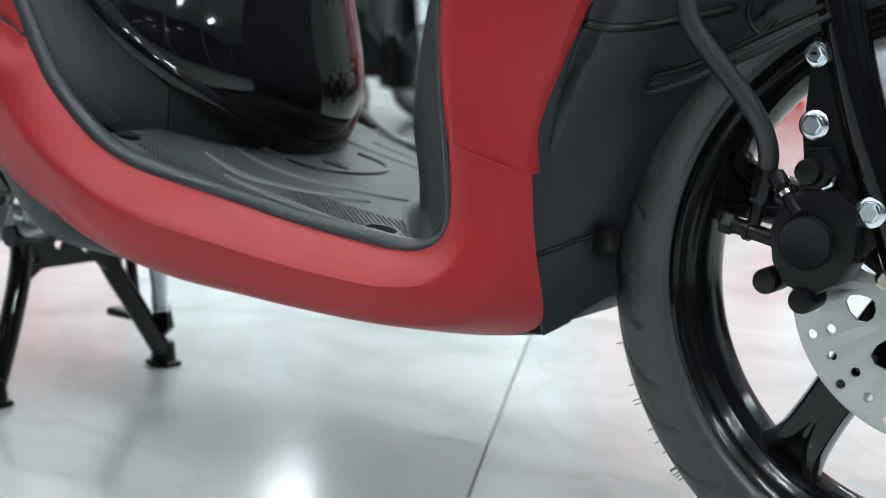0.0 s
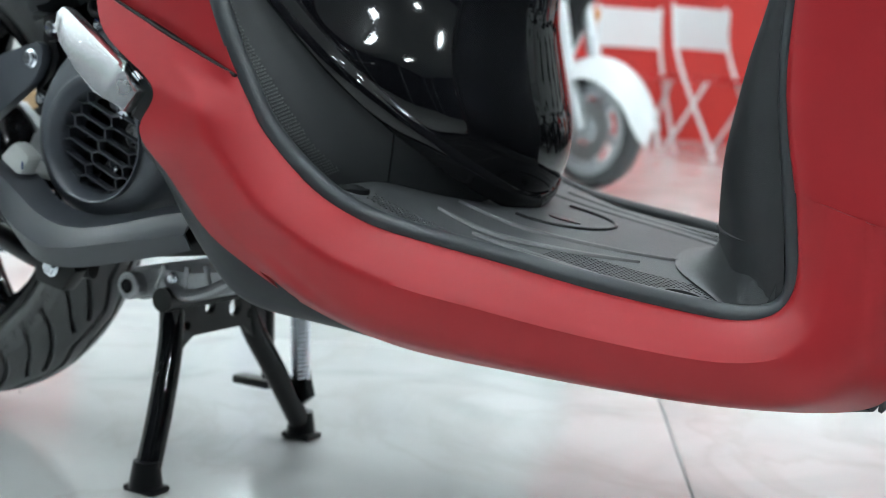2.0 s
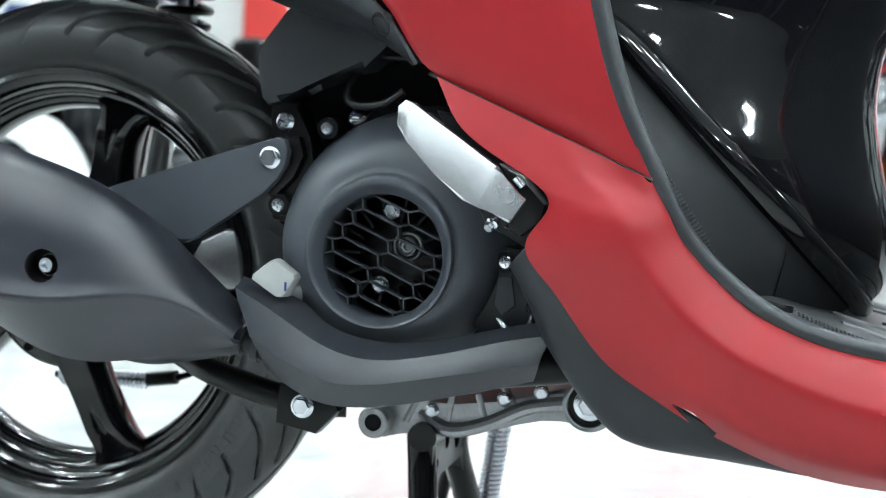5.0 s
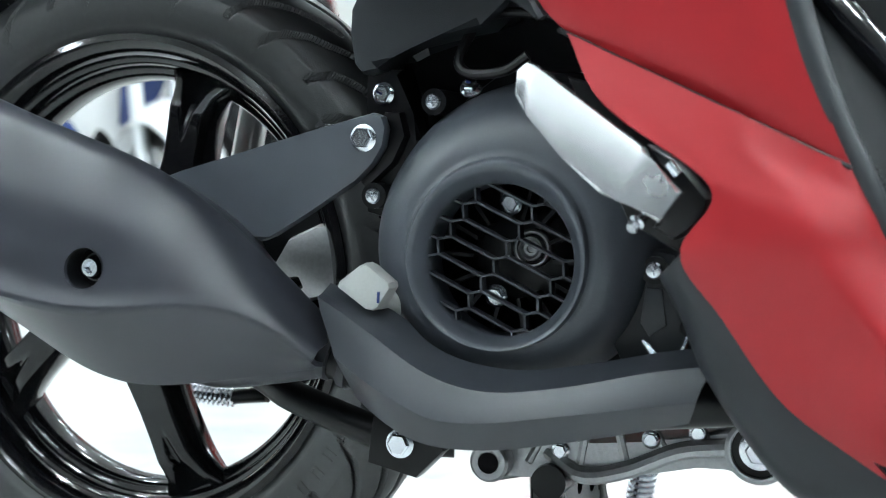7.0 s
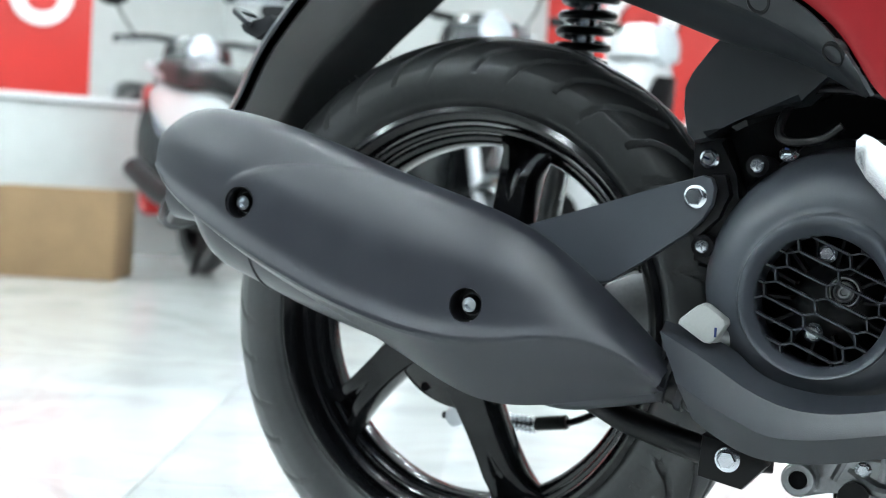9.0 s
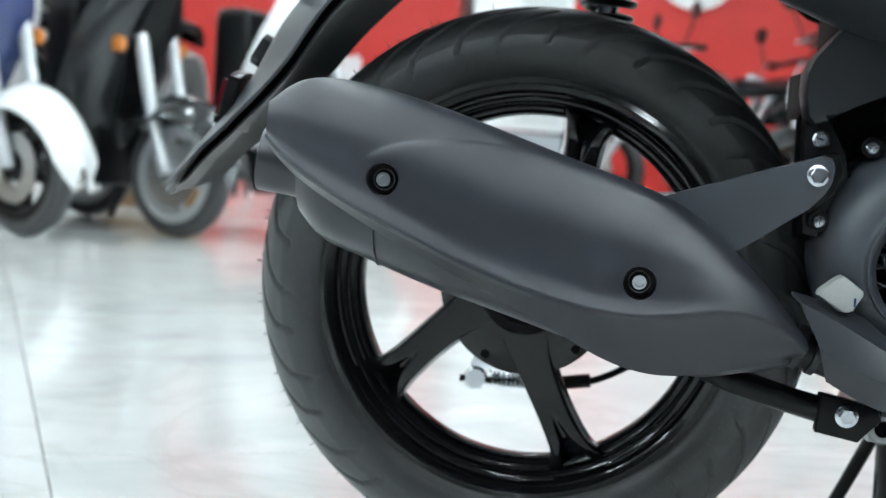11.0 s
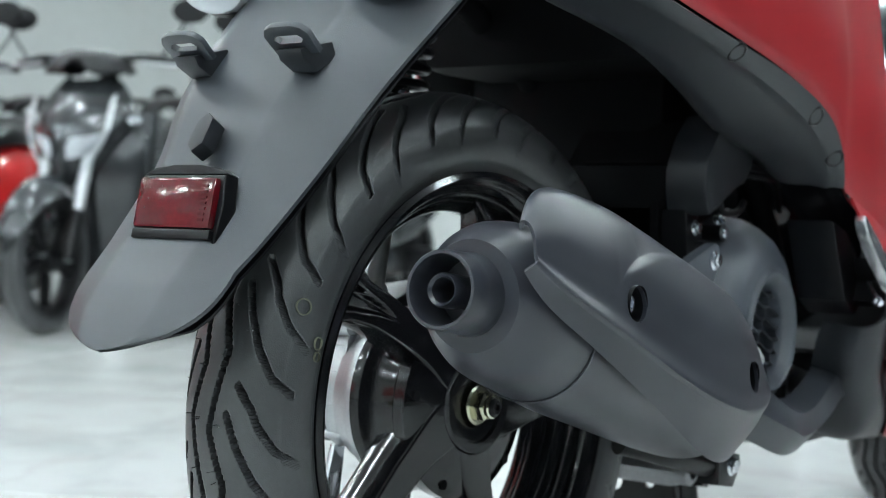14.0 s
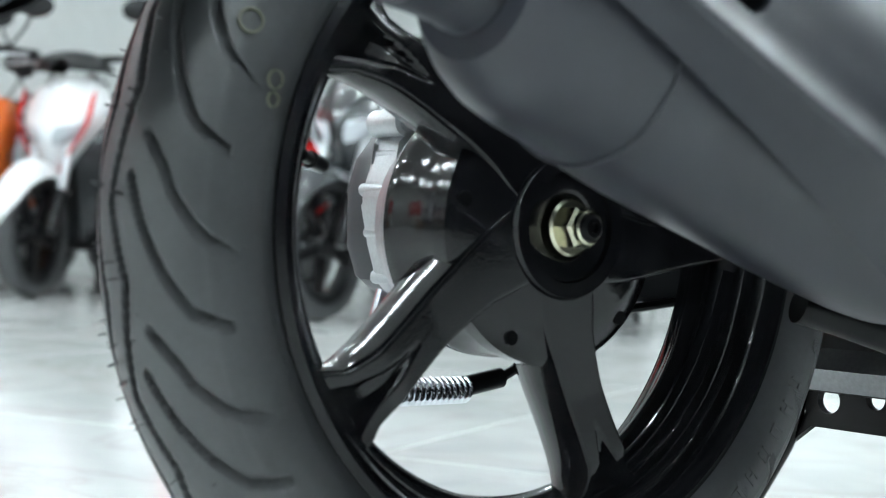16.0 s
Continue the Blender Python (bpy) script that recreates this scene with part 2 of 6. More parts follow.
def ruled(sections, nu, nv, curve=True):
    """A grid from sections, each a list of 3D points from one edge of the panel to the other."""
    secs = np.array([spline(s, nv) for s in sections])
    return np.stack([spline(secs[:, j], nu) for j in range(nv)], 1)


def tube(bm, path, r, n=12, caps=True):
    p = np.array(path, float)
    rs = np.full(len(p), r) if np.isscalar(r) else np.array(r)
    t = np.gradient(p, axis=0)
    t /= np.linalg.norm(t, axis=1, keepdims=True)
    up = np.array((0, 0, 1.0)) if abs(t[0][2]) < 0.9 else np.array((0, 1.0, 0))
    rows = []
    for k in range(len(p)):
        u = np.cross(up, t[k])
        u /= np.linalg.norm(u)
        v = np.cross(t[k], u)
        up = v
        rows.append([p[k] + rs[k] * (math.cos(a) * u + math.sin(a) * v) for a in np.linspace(0, 2 * math.pi, n, endpoint=False)])
    vs = bm_grid(bm, rows, close_v=True)
    if caps:
        bm.faces.new(vs[0][::-1])
        bm.faces.new(vs[-1])
    return bm


def rod(a, b, r, n=12):
    return tube(bmesh.new(), [a, b], r, n)


def bent(pts, r, n=10, k=40):
    return tube(bmesh.new(), spline(pts, k), r, n)


def lathe(profile, n=48, centre=(0, 0, 0), axis=(0, 1, 0), shape=None, close=True):
    """Turns a profile of (radius, along) about an axis through centre."""
    ax = Vector(axis).normalized()
    m = ax.to_track_quat("Y", "Z").to_matrix()
    c = Vector(centre)
    bm = bmesh.new()
    rows = []
    for k in range(n):
        a = 2 * math.pi * k / n
        f = shape(a) if shape else 1.0
        row = []
        for i, (r, y) in enumerate(profile):
            g = 1 + (f - 1) * (i / (len(profile) - 1)) if shape else 1
            row.append(c + m @ Vector((r * g * math.cos(a), y, r * g * math.sin(a))))
        rows.append(row)
    vs = bm_grid(bm, rows, close_u=True)
    if close:
        for j in (0, -1):
            if profile[j][0] > 1e-5:
                bm.faces.new([v[j] for v in vs])
    return bm


def plate(outline, y0, y1, bevel=0.002, yf=None):
    """A flat or gently bowed plate: an outline in (x, z), between two depths."""
    bm = bmesh.new()
    a = [bm.verts.new((x, y0 + (yf(x, z) if yf else 0), z)) for x, z in outline]
    b = [bm.verts.new((x, y1 + (yf(x, z) if yf else 0), z)) for x, z in outline]
    n = len(a)
    fa = bm.faces.new(a)
    fb = bm.faces.new(b[::-1])
    for i in range(n):
        bm.faces.new((a[i], b[i], b[(i + 1) % n], a[(i + 1) % n]))
    if bevel:
        es = list(fa.edges) + list(fb.edges)
        bmesh.ops.bevel(bm, geom=es, offset=bevel, segments=2, affect="EDGES", profile=0.6)
    bmesh.ops.triangulate(bm, faces=[f for f in bm.faces if len(f.verts) > 4])
    return bm


def box(x0, x1, y0, y1, z0, z1, bevel=0.0, seg=2):
    bm = bmesh.new()
    bmesh.ops.create_cube(bm, size=1)
    for v in bm.verts:
        v.co = (x0 + (v.co.x + 0.5) * (x1 - x0), y0 + (v.co.y + 0.5) * (y1 - y0), z0 + (v.co.z + 0.5) * (z1 - z0))
    if bevel:
        bmesh.ops.bevel(bm, geom=bm.edges[:], offset=bevel, segments=seg, affect="EDGES", profile=0.6)
    return bm


def moved(bm, m):
    bmesh.ops.transform(bm, matrix=m, verts=bm.verts)
    return bm


def join(*bms):
    out = bmesh.new()
    for b in bms:
        me = bpy.data.meshes.new("tmp")
        b.to_mesh(me)
        b.free()
        out.from_mesh(me)
        bpy.data.meshes.remove(me)
    return out


def hexbolt(c, axis=(0, -1, 0), r=0.008, h=0.006, washer=1.35):
    """A flanged hexagon bolt head with a dished top."""
    wz = lathe([(0.0001, 0), (r * washer, 0), (r * washer, 0.0015), (r * 1.02, 0.0028), (0.0001, 0.0028)], 24, c, axis, close=False)
    hx = lathe([(r, 0.002), (r, h * 0.85), (r * 0.86, h), (0.0001, h)], 6, c, axis, close=False)
    return join(wz, hx)


def screw(c, axis=(0, -1, 0), r=0.0054):
    """A round screw head with a cross slot."""
    a = lathe([(r, 0), (r, 0.002), (r * 0.8, 0.0034), (0.0001, 0.0038)], 20, c, axis, close=False)
    ax = Vector(axis)
    slots = []
    for turn in (20, 110):
        b = box(-r * 0.6, r * 0.6, 0.0030, 0.0042, -r * 0.1, r * 0.1)
        slots.append(moved(b, Matrix.Translation(c) @ ax.to_track_quat("Y", "Z").to_matrix().to_4x4() @ pose(0, 0, 0, 0, turn, 0)))
    return join(a, *slots)


def cut(ob, cutter):
    """Takes the cutter's volume out of ob's mesh."""
    me = bpy.data.meshes.new("cutter")
    bmesh.ops.recalc_face_normals(cutter, faces=cutter.faces)
    cutter.to_mesh(me)
    cutter.free()
    k = new("cutter", me)
    md = ob.modifiers.new("cut", "BOOLEAN")
    md.object, md.solver, md.operation = k, "EXACT", "DIFFERENCE"
    dg = bpy.context.evaluated_depsgraph_get()
    out = bpy.data.meshes.new_from_object(ob.evaluated_get(dg))
    ob.modifiers.clear()
    out.name = ob.name
    ob.data = out
    bpy.data.objects.remove(k)
    bpy.data.meshes.remove(me)
    return ob


# ---- room ----
def room():
    X0, X1, Y0, Y1, H = -6.5, 8.5, -5.0, 9.0, 3.4
    base = part("floor", box(X0, X1, Y0, Y1, -0.12, -0.006), GROUT, None, smooth=False)
    tagged(base, "polished white marble tile floor with grey veins", "floor", kind="structure")
    # tiles 1.2 m square, laid at a slant to the scooter
    turn, size, gap = radians(25.2), 1.214, 0.002
    c, s = math.cos(turn), math.sin(turn)
    ox, oy = 0.794 * c - 0.50 * s, 0.794 * s + 0.50 * c
    b = box(-size / 2 + gap / 2, size / 2 - gap / 2, -size / 2 + gap / 2, size / 2 - gap / 2, -0.006, 0.0, 0.0012, 1)
    first = None
    for i in range(-22, 23):
        for j in range(-22, 23):
            u, v = (i + 0.5) * size, (j + 0.5) * size
            x, y = ox + u * c - v * s, oy + u * s + v * c
            if not (X0 + 0.86 < x < X1 - 0.86 and Y0 + 0.86 < y < Y1 - 0.86):
                continue
            if first is None:
                first = part("floor_tile", b, FLOOR, base, smooth=False)
                me = first.data
            else:
                first = new("floor_tile", me)
                first.parent = base
            first.matrix_basis = pose(x, y, 0, 0, 0, math.degrees(turn))
    edge = join(box(X0, X1, Y0, Y0 + 1.75, -0.006, -0.002), box(X0, X1, Y1 - 1.75, Y1, -0.006, -0.002),
                box(X0, X0 + 1.75, Y0 + 1.75, Y1 - 1.75, -0.006, -0.002), box(X1 - 1.75, X1, Y0 + 1.75, Y1 - 1.75, -0.006, -0.002))
    tagged(part("floor_border", edge, FLOOR, None, smooth=False), "white marble floor border along the walls", "floor", kind="structure")
    for nm, bx, lab in (("wall_north", box(X0, X1, Y1, Y1 + 0.2, 0, H), "plain white showroom back wall"),
                        ("wall_west", box(X0 - 0.2, X0, Y0, Y1, 0, H), "plain white showroom side wall"),
                        ("wall_east", box(X1, X1 + 0.2, 4.0, Y1, 0, H), "plain white showroom side wall")):
        tagged(part(nm, bx, WALLW, None, smooth=False), lab, "wall", kind="structure")
    win = part("window_1", box(X0, X1, Y0 - 0.06, Y0, 0.0, H), GLASSD, None, smooth=False)
    tagged(win, "tall dark shop window at night", "window", kind="structure")
    for k in range(7):
        part("mullion", box(X0 + 2.5 * k - 0.03, X0 + 2.5 * k + 0.03, Y0 - 0.02, Y0 + 0.04, 0, H, 0.004), SILVP, win)
    # unseen dark pane added in the east wall to dim the scooter's front
    side = part("window_2", box(X1, X1 + 0.06, Y0, 4.0, 0.0, H), GLASSD, None, smooth=False)
    tagged(side, "tall dark side pane, unseen, added to dim light on the front end", "window", kind="structure")
    for k in range(4):
        part("mullion", box(X1 - 0.04, X1 + 0.02, Y0 + 2.4 * k + 0.6, Y0 + 2.4 * k + 0.66, 0, H, 0.004), SILVP, side)
    tagged(part("ceiling", box(X0, X1, Y0, Y1, H, H + 0.15), CEIL, None, smooth=False), "plain white showroom ceiling", "ceiling", kind="structure")
    # red feature wall with large white letter shapes
    red = part("feature_wall", box(-3.4, 2.3, 8.86, 8.99, 0, 3.1, 0.004), WALLR, None, smooth=False)
    tagged(red, "red feature wall with big white letter shapes", "wall", kind="structure")
    for k, x in enumerate((-3.0, -1.9, -0.8, 0.3, 1.4)):
        ring = lathe([(0.30, 0), (0.30, 0.04), (0.17, 0.04), (0.17, 0)], 40, (x + 0.35, 8.855, 1.75), (0, -1, 0), close=False)
        part("letter_shape", ring, LETTER, red)
    # ceiling lights: pairs of tubes
    lamp = thing("ceiling_light", "short ceiling fitting with two lit white tubes", "ceiling light", (0, 0, H), 0, "ceiling lights")
    part("housing", box(-0.18, 0.18, -0.12, 0.12, -0.05, 0.0, 0.01), WHITEP, lamp)
    for y in (-0.06, 0.06):
        part("tube", rod((-0.158, y, -0.07), (0.158, y, -0.07), 0.019, 12), LIGHT, lamp, "lit white tube")
    spots = [(x, y) for x in (-4.6, -2.6, -0.6, 1.4, 3.4, 5.4) for y in (-3.7, -2.0, -0.3, 1.4, 3.1, 4.8, 6.5)]
    lamp.matrix_basis = pose(spots[0][0], spots[0][1], H, 0, 0, 90)
    for x, y in spots[1:]:
        copy_thing(lamp, pose(x, y, H, 0, 0, 90))


room()


# ---- wheels ----
def tyre_mesh(R, half, lip, pitches, grooves, nth, nac, depth=0.0090, width=0.0026):
    """A tyre with its tread cut into it. Section from one bead over the tread to the other; grooves as lines of (pitch, across)."""
    n1 = int(nac * 0.15)
    beta = np.concatenate([np.linspace(-1, -0.56, n1, endpoint=False), np.linspace(-0.56, 0.56, nac - 2 * n1), np.linspace(1, 0.56, n1, endpoint=False)[::-1]])
    ang = beta * radians(128)
    H2 = (R - lip) / (1 - math.cos(radians(128)))
    yy = half * np.sin(ang)
    rr = (R - H2) + H2 * np.cos(ang)
    across = ang / radians(62)
    th = np.linspace(0, 2 * math.pi, nth, endpoint=False)
    T, A = np.meshgrid(th, across, indexing="ij")
    d = np.full(T.shape, 9.0)
    step = 2 * math.pi / pitches
    arc = R * step
    wid = half * 1.75
    for side in (-1, 1):
        P = ((T / step + (0.5 if side > 0 else 0)) % 1.0)
        Y = A * side
        for line in grooves:
            for k in range(-2, 2):
                for (p0, a0), (p1, a1) in zip(line[:-1], line[1:]):
                    x0, y0, x1, y1 = p0 * arc, a0 * wid, p1 * arc, a1 * wid
                    px, py = (P + k) * arc, Y * wid
                    L2 = (x1 - x0)**2 + (y1 - y0)**2
                    t = np.clip(((px - x0) * (x1 - x0) + (py - y0) * (y1 - y0)) / L2, 0, 1)
                    d = np.minimum(d, np.hypot(px - x0 - t * (x1 - x0), py - y0 - t * (y1 - y0)))
    cutd = depth * np.clip((width * 1.30 - d) / (width * 0.32), 0, 1)
    rad = rr[None, :] - cutd
    # a fine raised line and a step on the sidewall
    rad = rad + 0.0014 * np.exp(-((np.abs(A) - 1.20) / 0.07)**2) + 0.0008 * np.exp(-((np.abs(A) - 1.42) / 0.03)**2) + 0.0012 * np.exp(-((np.abs(A) - 1.9) / 0.05)**2)
    co = np.stack([rad * np.cos(T), np.broadcast_to(yy[None, :], T.shape), rad * np.sin(T)], 2)
    nu, nv = T.shape
    idx = np.arange(nu * nv).reshape(nu, nv)
    a, b = idx, np.roll(idx, -1, 0)
    faces = np.stack([a[:, :-1], b[:, :-1], b[:, 1:], a[:, 1:]], 2).reshape(-1, 4)
    me = bpy.data.meshes.new("tyre")
    me.from_pydata(co.reshape(-1, 3).tolist(), [], faces.tolist())
    cf = cutd.reshape(-1)[faces]
    me.polygons.foreach_set("use_smooth", (cf.max(1) - cf.min(1) < 0.25 * depth).tolist())
    me.materials.append(RUBBER)
    return me


TREAD = [[(0.16, 0.49), (0.33, 0.70), (0.46, 0.80), (0.64, 1.03), (0.80, 1.42)],
         [(0.38, 0.35), (0.62, 0.50), (0.88, 0.71), (1.08, 0.94), (1.19, 1.28)],
         [(-0.095, 0.28), (0.50, 0.08), (0.905, 0.28)]]


def wheel(name, parent, centre, yaw, R, half, lip, barrel, angles, label):
    M = Matrix.Translation(centre) @ pose(0, 0, 0, 0, 0, yaw)
    w = half * 0.80
    prof = [(lip - 0.012, -w + 0.006), (lip, -w), (lip + 0.001, -w - 0.004), (lip - 0.004, -w - 0.006), (lip - 0.010, -w - 0.002),
            (lip - 0.014, -w + 0.004), (lip - 0.0155, -w + 0.011), (lip - 0.019, -w + 0.0128), (barrel + 0.008, -w + 0.0150), (barrel + 0.0065, -w + 0.0215), (barrel + 0.002, -w + 0.0235), (barrel - 0.001, -w + 0.0270), (barrel - 0.003, -0.006),
            (barrel - 0.003, 0.006), (barrel - 0.001, w - 0.0270), (barrel + 0.002, w - 0.0235), (barrel + 0.0065, w - 0.0215), (barrel + 0.008, w - 0.0150), (lip - 0.019, w - 0.0128), (lip - 0.0155, w - 0.011), (lip - 0.014, w - 0.004),
            (lip - 0.010, w + 0.002), (lip - 0.004, w + 0.006), (lip + 0.001, w + 0.004), (lip, w), (lip - 0.012, w - 0.006)]
    if half < 0.045:
        one = [(lip - 0.012, -w + 0.006), (lip, -w), (lip + 0.001, -w - 0.004), (lip - 0.003, -w - 0.006), (lip - 0.007, -w - 0.003), (lip - 0.009, -w + 0.001),
               (barrel + 0.011, -w + 0.0055), (barrel + 0.0085, -w + 0.0075), (barrel + 0.005, -w + 0.0125), (barrel + 0.001, -w + 0.020), (barrel - 0.002, -0.006)]
        prof = one + [(r, -y) for r, y in one[::-1]]
    rim = part(name, moved(lathe(prof, 120, close=False), M), RIMBLK, parent, label)
    me = tyre_mesh(R, half, lip - 0.002, 17, TREAD, 1700, 148)
    me.transform(M)
    ty = new("tyre", me)
    ty.parent = rim
    ty["label"] = "new black rubber tyre with curved tread grooves"
    marks = bmesh.new()
    for k in range(9 if half > 0.045 else 0):
        q = radians(-62 + 4.6 * k)
        rm = lip + 0.36 * (R - lip)
        b = join(box(-0.0036, -0.0020, -0.0005, 0.0005, -0.0052, 0.0052), box(0.0020, 0.0036, -0.0005, 0.0005, -0.0052, 0.0052), box(-0.0036, 0.0036, -0.0005, 0.0005, -0.0052 + 0.004 * (k % 3), -0.0038 + 0.004 * (k % 3)))
        moved(b, Matrix.Rotation(-q, 4, "Y") @ Matrix.Translation((rm, -half * 0.998, 0)) @ pose(0, 0, 0, 0, 90, 0))
        tmp = bpy.data.meshes.new("t")
        b.to_mesh(tmp)
        b.free()
        marks.from_mesh(tmp)
        bpy.data.meshes.remove(tmp)
    if half > 0.045:
        part("sidewall_lettering", moved(marks, M), RUBBER, rim, "raised moulding marks on the tyre wall")["kind"] = "stuff"
    else:
        marks.free()
    for a in angles:
        # swept spoke: the middle line turns as it nears the hub, with a V pocket at the rim
        r1 = barrel + 0.010
        k = r1 / 0.171
        keys = [(0.034, -20.0, 0.0255), (0.050, -15.0, 0.0225), (0.064, -11.5, 0.0190), (0.080, -8.0, 0.0166), (0.100, -5.0, 0.0154), (0.120, -2.7, 0.0152), (0.140, -1.0, 0.0162), (0.156, 0.0, 0.0190), (0.166, 0.3, 0.0240), (0.172, 0.5, 0.0310)]
        rows = []
        for r, turned, w in spline(keys, 44):
            y0 = -0.034 - 0.010 * max(0, 1 - k * r / 0.10) + 0.45 * k * max(0, r - 0.140)
            deep = 0.016 * min(1, max(0, (r - 0.118) / 0.050))
            open_w = 0.55 * min(1, max(0, (r - 0.112) / 0.050)) + 0.02
            ring = []
            for v in np.linspace(-1, 1, 31):
                e = max(0, (abs(v) - 0.84) / 0.16)
                y = y0 + 0.0042 * (1 - math.sqrt(max(0, 1 - e * e)))
                s = min(1, max(0, (open_w - abs(v)) / 0.16))
                ring.append((v * w, y + deep * s * s * (3 - 2 * s)))
            for q in (0.12, 0.24, 0.36, 0.48, 0.60, 0.72, 0.84, 0.94):
                ring.append((w * (1 - 0.10 * q) + 0.0034 * math.sin(math.pi * min(1, 1.1 * q)), y0 + 0.0042 + q * (0.002 - y0)))
            ring += [(w * 0.75, 0.006), (0.0, 0.007), (-w * 0.75, 0.006)]
            for q in (0.94, 0.84, 0.72, 0.60, 0.48, 0.36, 0.24, 0.12):
                ring.append((-w * (1 - 0.10 * q) - 0.0034 * math.sin(math.pi * min(1, 1.1 * q)), y0 + 0.0042 + q * (0.002 - y0)))
            q0 = radians(turned)
            rows.append([(k * r * math.cos(q0 + off / r), y, k * r * math.sin(q0 + off / r)) for off, y in ring])
        sp = bmesh.new()
        bm_grid(sp, rows, close_v=True)
        bmesh.ops.recalc_face_normals(sp, faces=sp.faces)
        part("spoke", moved(sp, M @ pose(0, 0, 0, 0, -a, 0)), RIMBLK, rim, angle=60)
    return rim, M


# ---- the scooter ----
bike = thing("scooter", "matte red step-through scooter with black plastics on its centre stand", "scooter")
RC = (-0.018, 0.001, 0.277)


def rear_wheel():
    rim, M = wheel("rear_wheel", bike, RC, -3.7, 0.2585, 0.049, 0.191, 0.162, [-142.5, -70.5, 1.5, 73.5, 145.5], "gloss black five-spoke cast rear wheel")
    hub = lathe([(0.012, -0.030), (0.0185, -0.030), (0.0190, -0.0385), (0.0205, -0.0395), (0.0305, -0.0400), (0.0315, -0.0425), (0.0395, -0.0430), (0.0405, -0.0420), (0.0415, -0.0395),
                 (0.058, -0.0370), (0.0745, -0.0325), (0.0795, -0.0290), (0.0800, -0.0185), (0.0770, -0.0150), (0.0765, 0.016), (0.0785, 0.019), (0.0785, 0.030), (0.0740, 0.0335), (0.012, 0.035)], 80)
    part("hub", moved(hub, M), RIMBLK, rim, "black wheel hub with stepped rings")
    for k in range(5):
        a = radians(-118 + 72 * k)
        # near-black cap, the hole's shade is put into its colour
        part("hub_hole", moved(lathe([(0.0042, 0.006), (0.0042, -0.0012), (0.0001, -0.0012)], 18, (0.0710 * math.cos(a), -0.0335, 0.0710 * math.sin(a)), close=False), M), INSHADE, rim)
    nut = join(lathe([(0.0165, -0.034), (0.0165, -0.0425), (0.0150, -0.0440), (0.008, -0.0440)], 32),
               lathe([(0.0128, -0.044), (0.0128, -0.0525), (0.0110, -0.0545), (0.0095, -0.0545)], 6),
               lathe([(0.0098, -0.053), (0.0098, -0.0575), (0.0085, -0.0585), (0.0075, -0.056)], 32))
    nut = part("axle_nut", moved(nut, M), GOLD, rim, "yellow zinc axle nut and washer")
    part("axle_end", moved(lathe([(0.0076, -0.050), (0.0076, -0.0595), (0.0055, -0.0615), (0.003, -0.0615), (0.0025, -0.0595), (0.0001, -0.0595)], 24, close=False), M), BLACK, nut)
    # small inspection marks printed on the tyre
    for th, r, sz in ((163.0, 0.2075, 0.0048), (165.6, 0.2055, 0.0038), (157.7, 0.2290, 0.0062)):
        t = radians(th)
        yy = -0.049 * math.sqrt(max(0.0, 1 - ((r - 0.2155) / 0.043)**2)) - 0.0008
        nx = Vector((math.cos(t) * (r - 0.2155) / 0.043**2, yy / 0.049**2, math.sin(t) * (r - 0.2155) / 0.043**2)).normalized()
        mk = lathe([(sz, -0.0003), (sz, 0.0012), (sz * 0.84, 0.0012), (sz * 0.84, -0.0003)], 28, (r * math.cos(t), yy, r * math.sin(t)), nx, close=False)
        part("tyre_mark", moved(mk, M), MARK, rim, "pale yellow stamped ring mark")
    a = radians(169.5)
    v0 = Vector((0.161 * math.cos(a), -0.010, 0.161 * math.sin(a)))
    v1 = Vector((0.141 * math.cos(a), 0.002, 0.141 * math.sin(a)))
    part("valve", moved(tube(bmesh.new(), [v0, v0.lerp(v1, 0.35), v0.lerp(v1, 0.4), v1], [0.0035, 0.0032, 0.0048, 0.0044], 12), M), BLACK, rim, "black capped tyre valve")
    hairs = bmesh.new()
    for k in range(120):
        t = radians(90 + 180 * random.random() + (20 if k % 3 else -40))
        y = random.choice((-0.026, -0.012, 0.004, 0.02)) + random.uniform(-0.004, 0.004)
        r0 = 0.2585 - 0.10 * (y / 0.049)**2 * 0.42
        p = Vector((r0 * math.cos(t), y, r0 * math.sin(t)))
        q = p + Vector((math.cos(t) * 0.006, random.uniform(-0.003, 0.003), math.sin(t) * 0.006))
        tube(hairs, [p, q], 0.0004, 4)
    h = part("tyre_hair", moved(hairs, M), RUBBER, rim, "moulding hairs on the tyre")
    h["kind"] = "stuff"


rear_wheel()


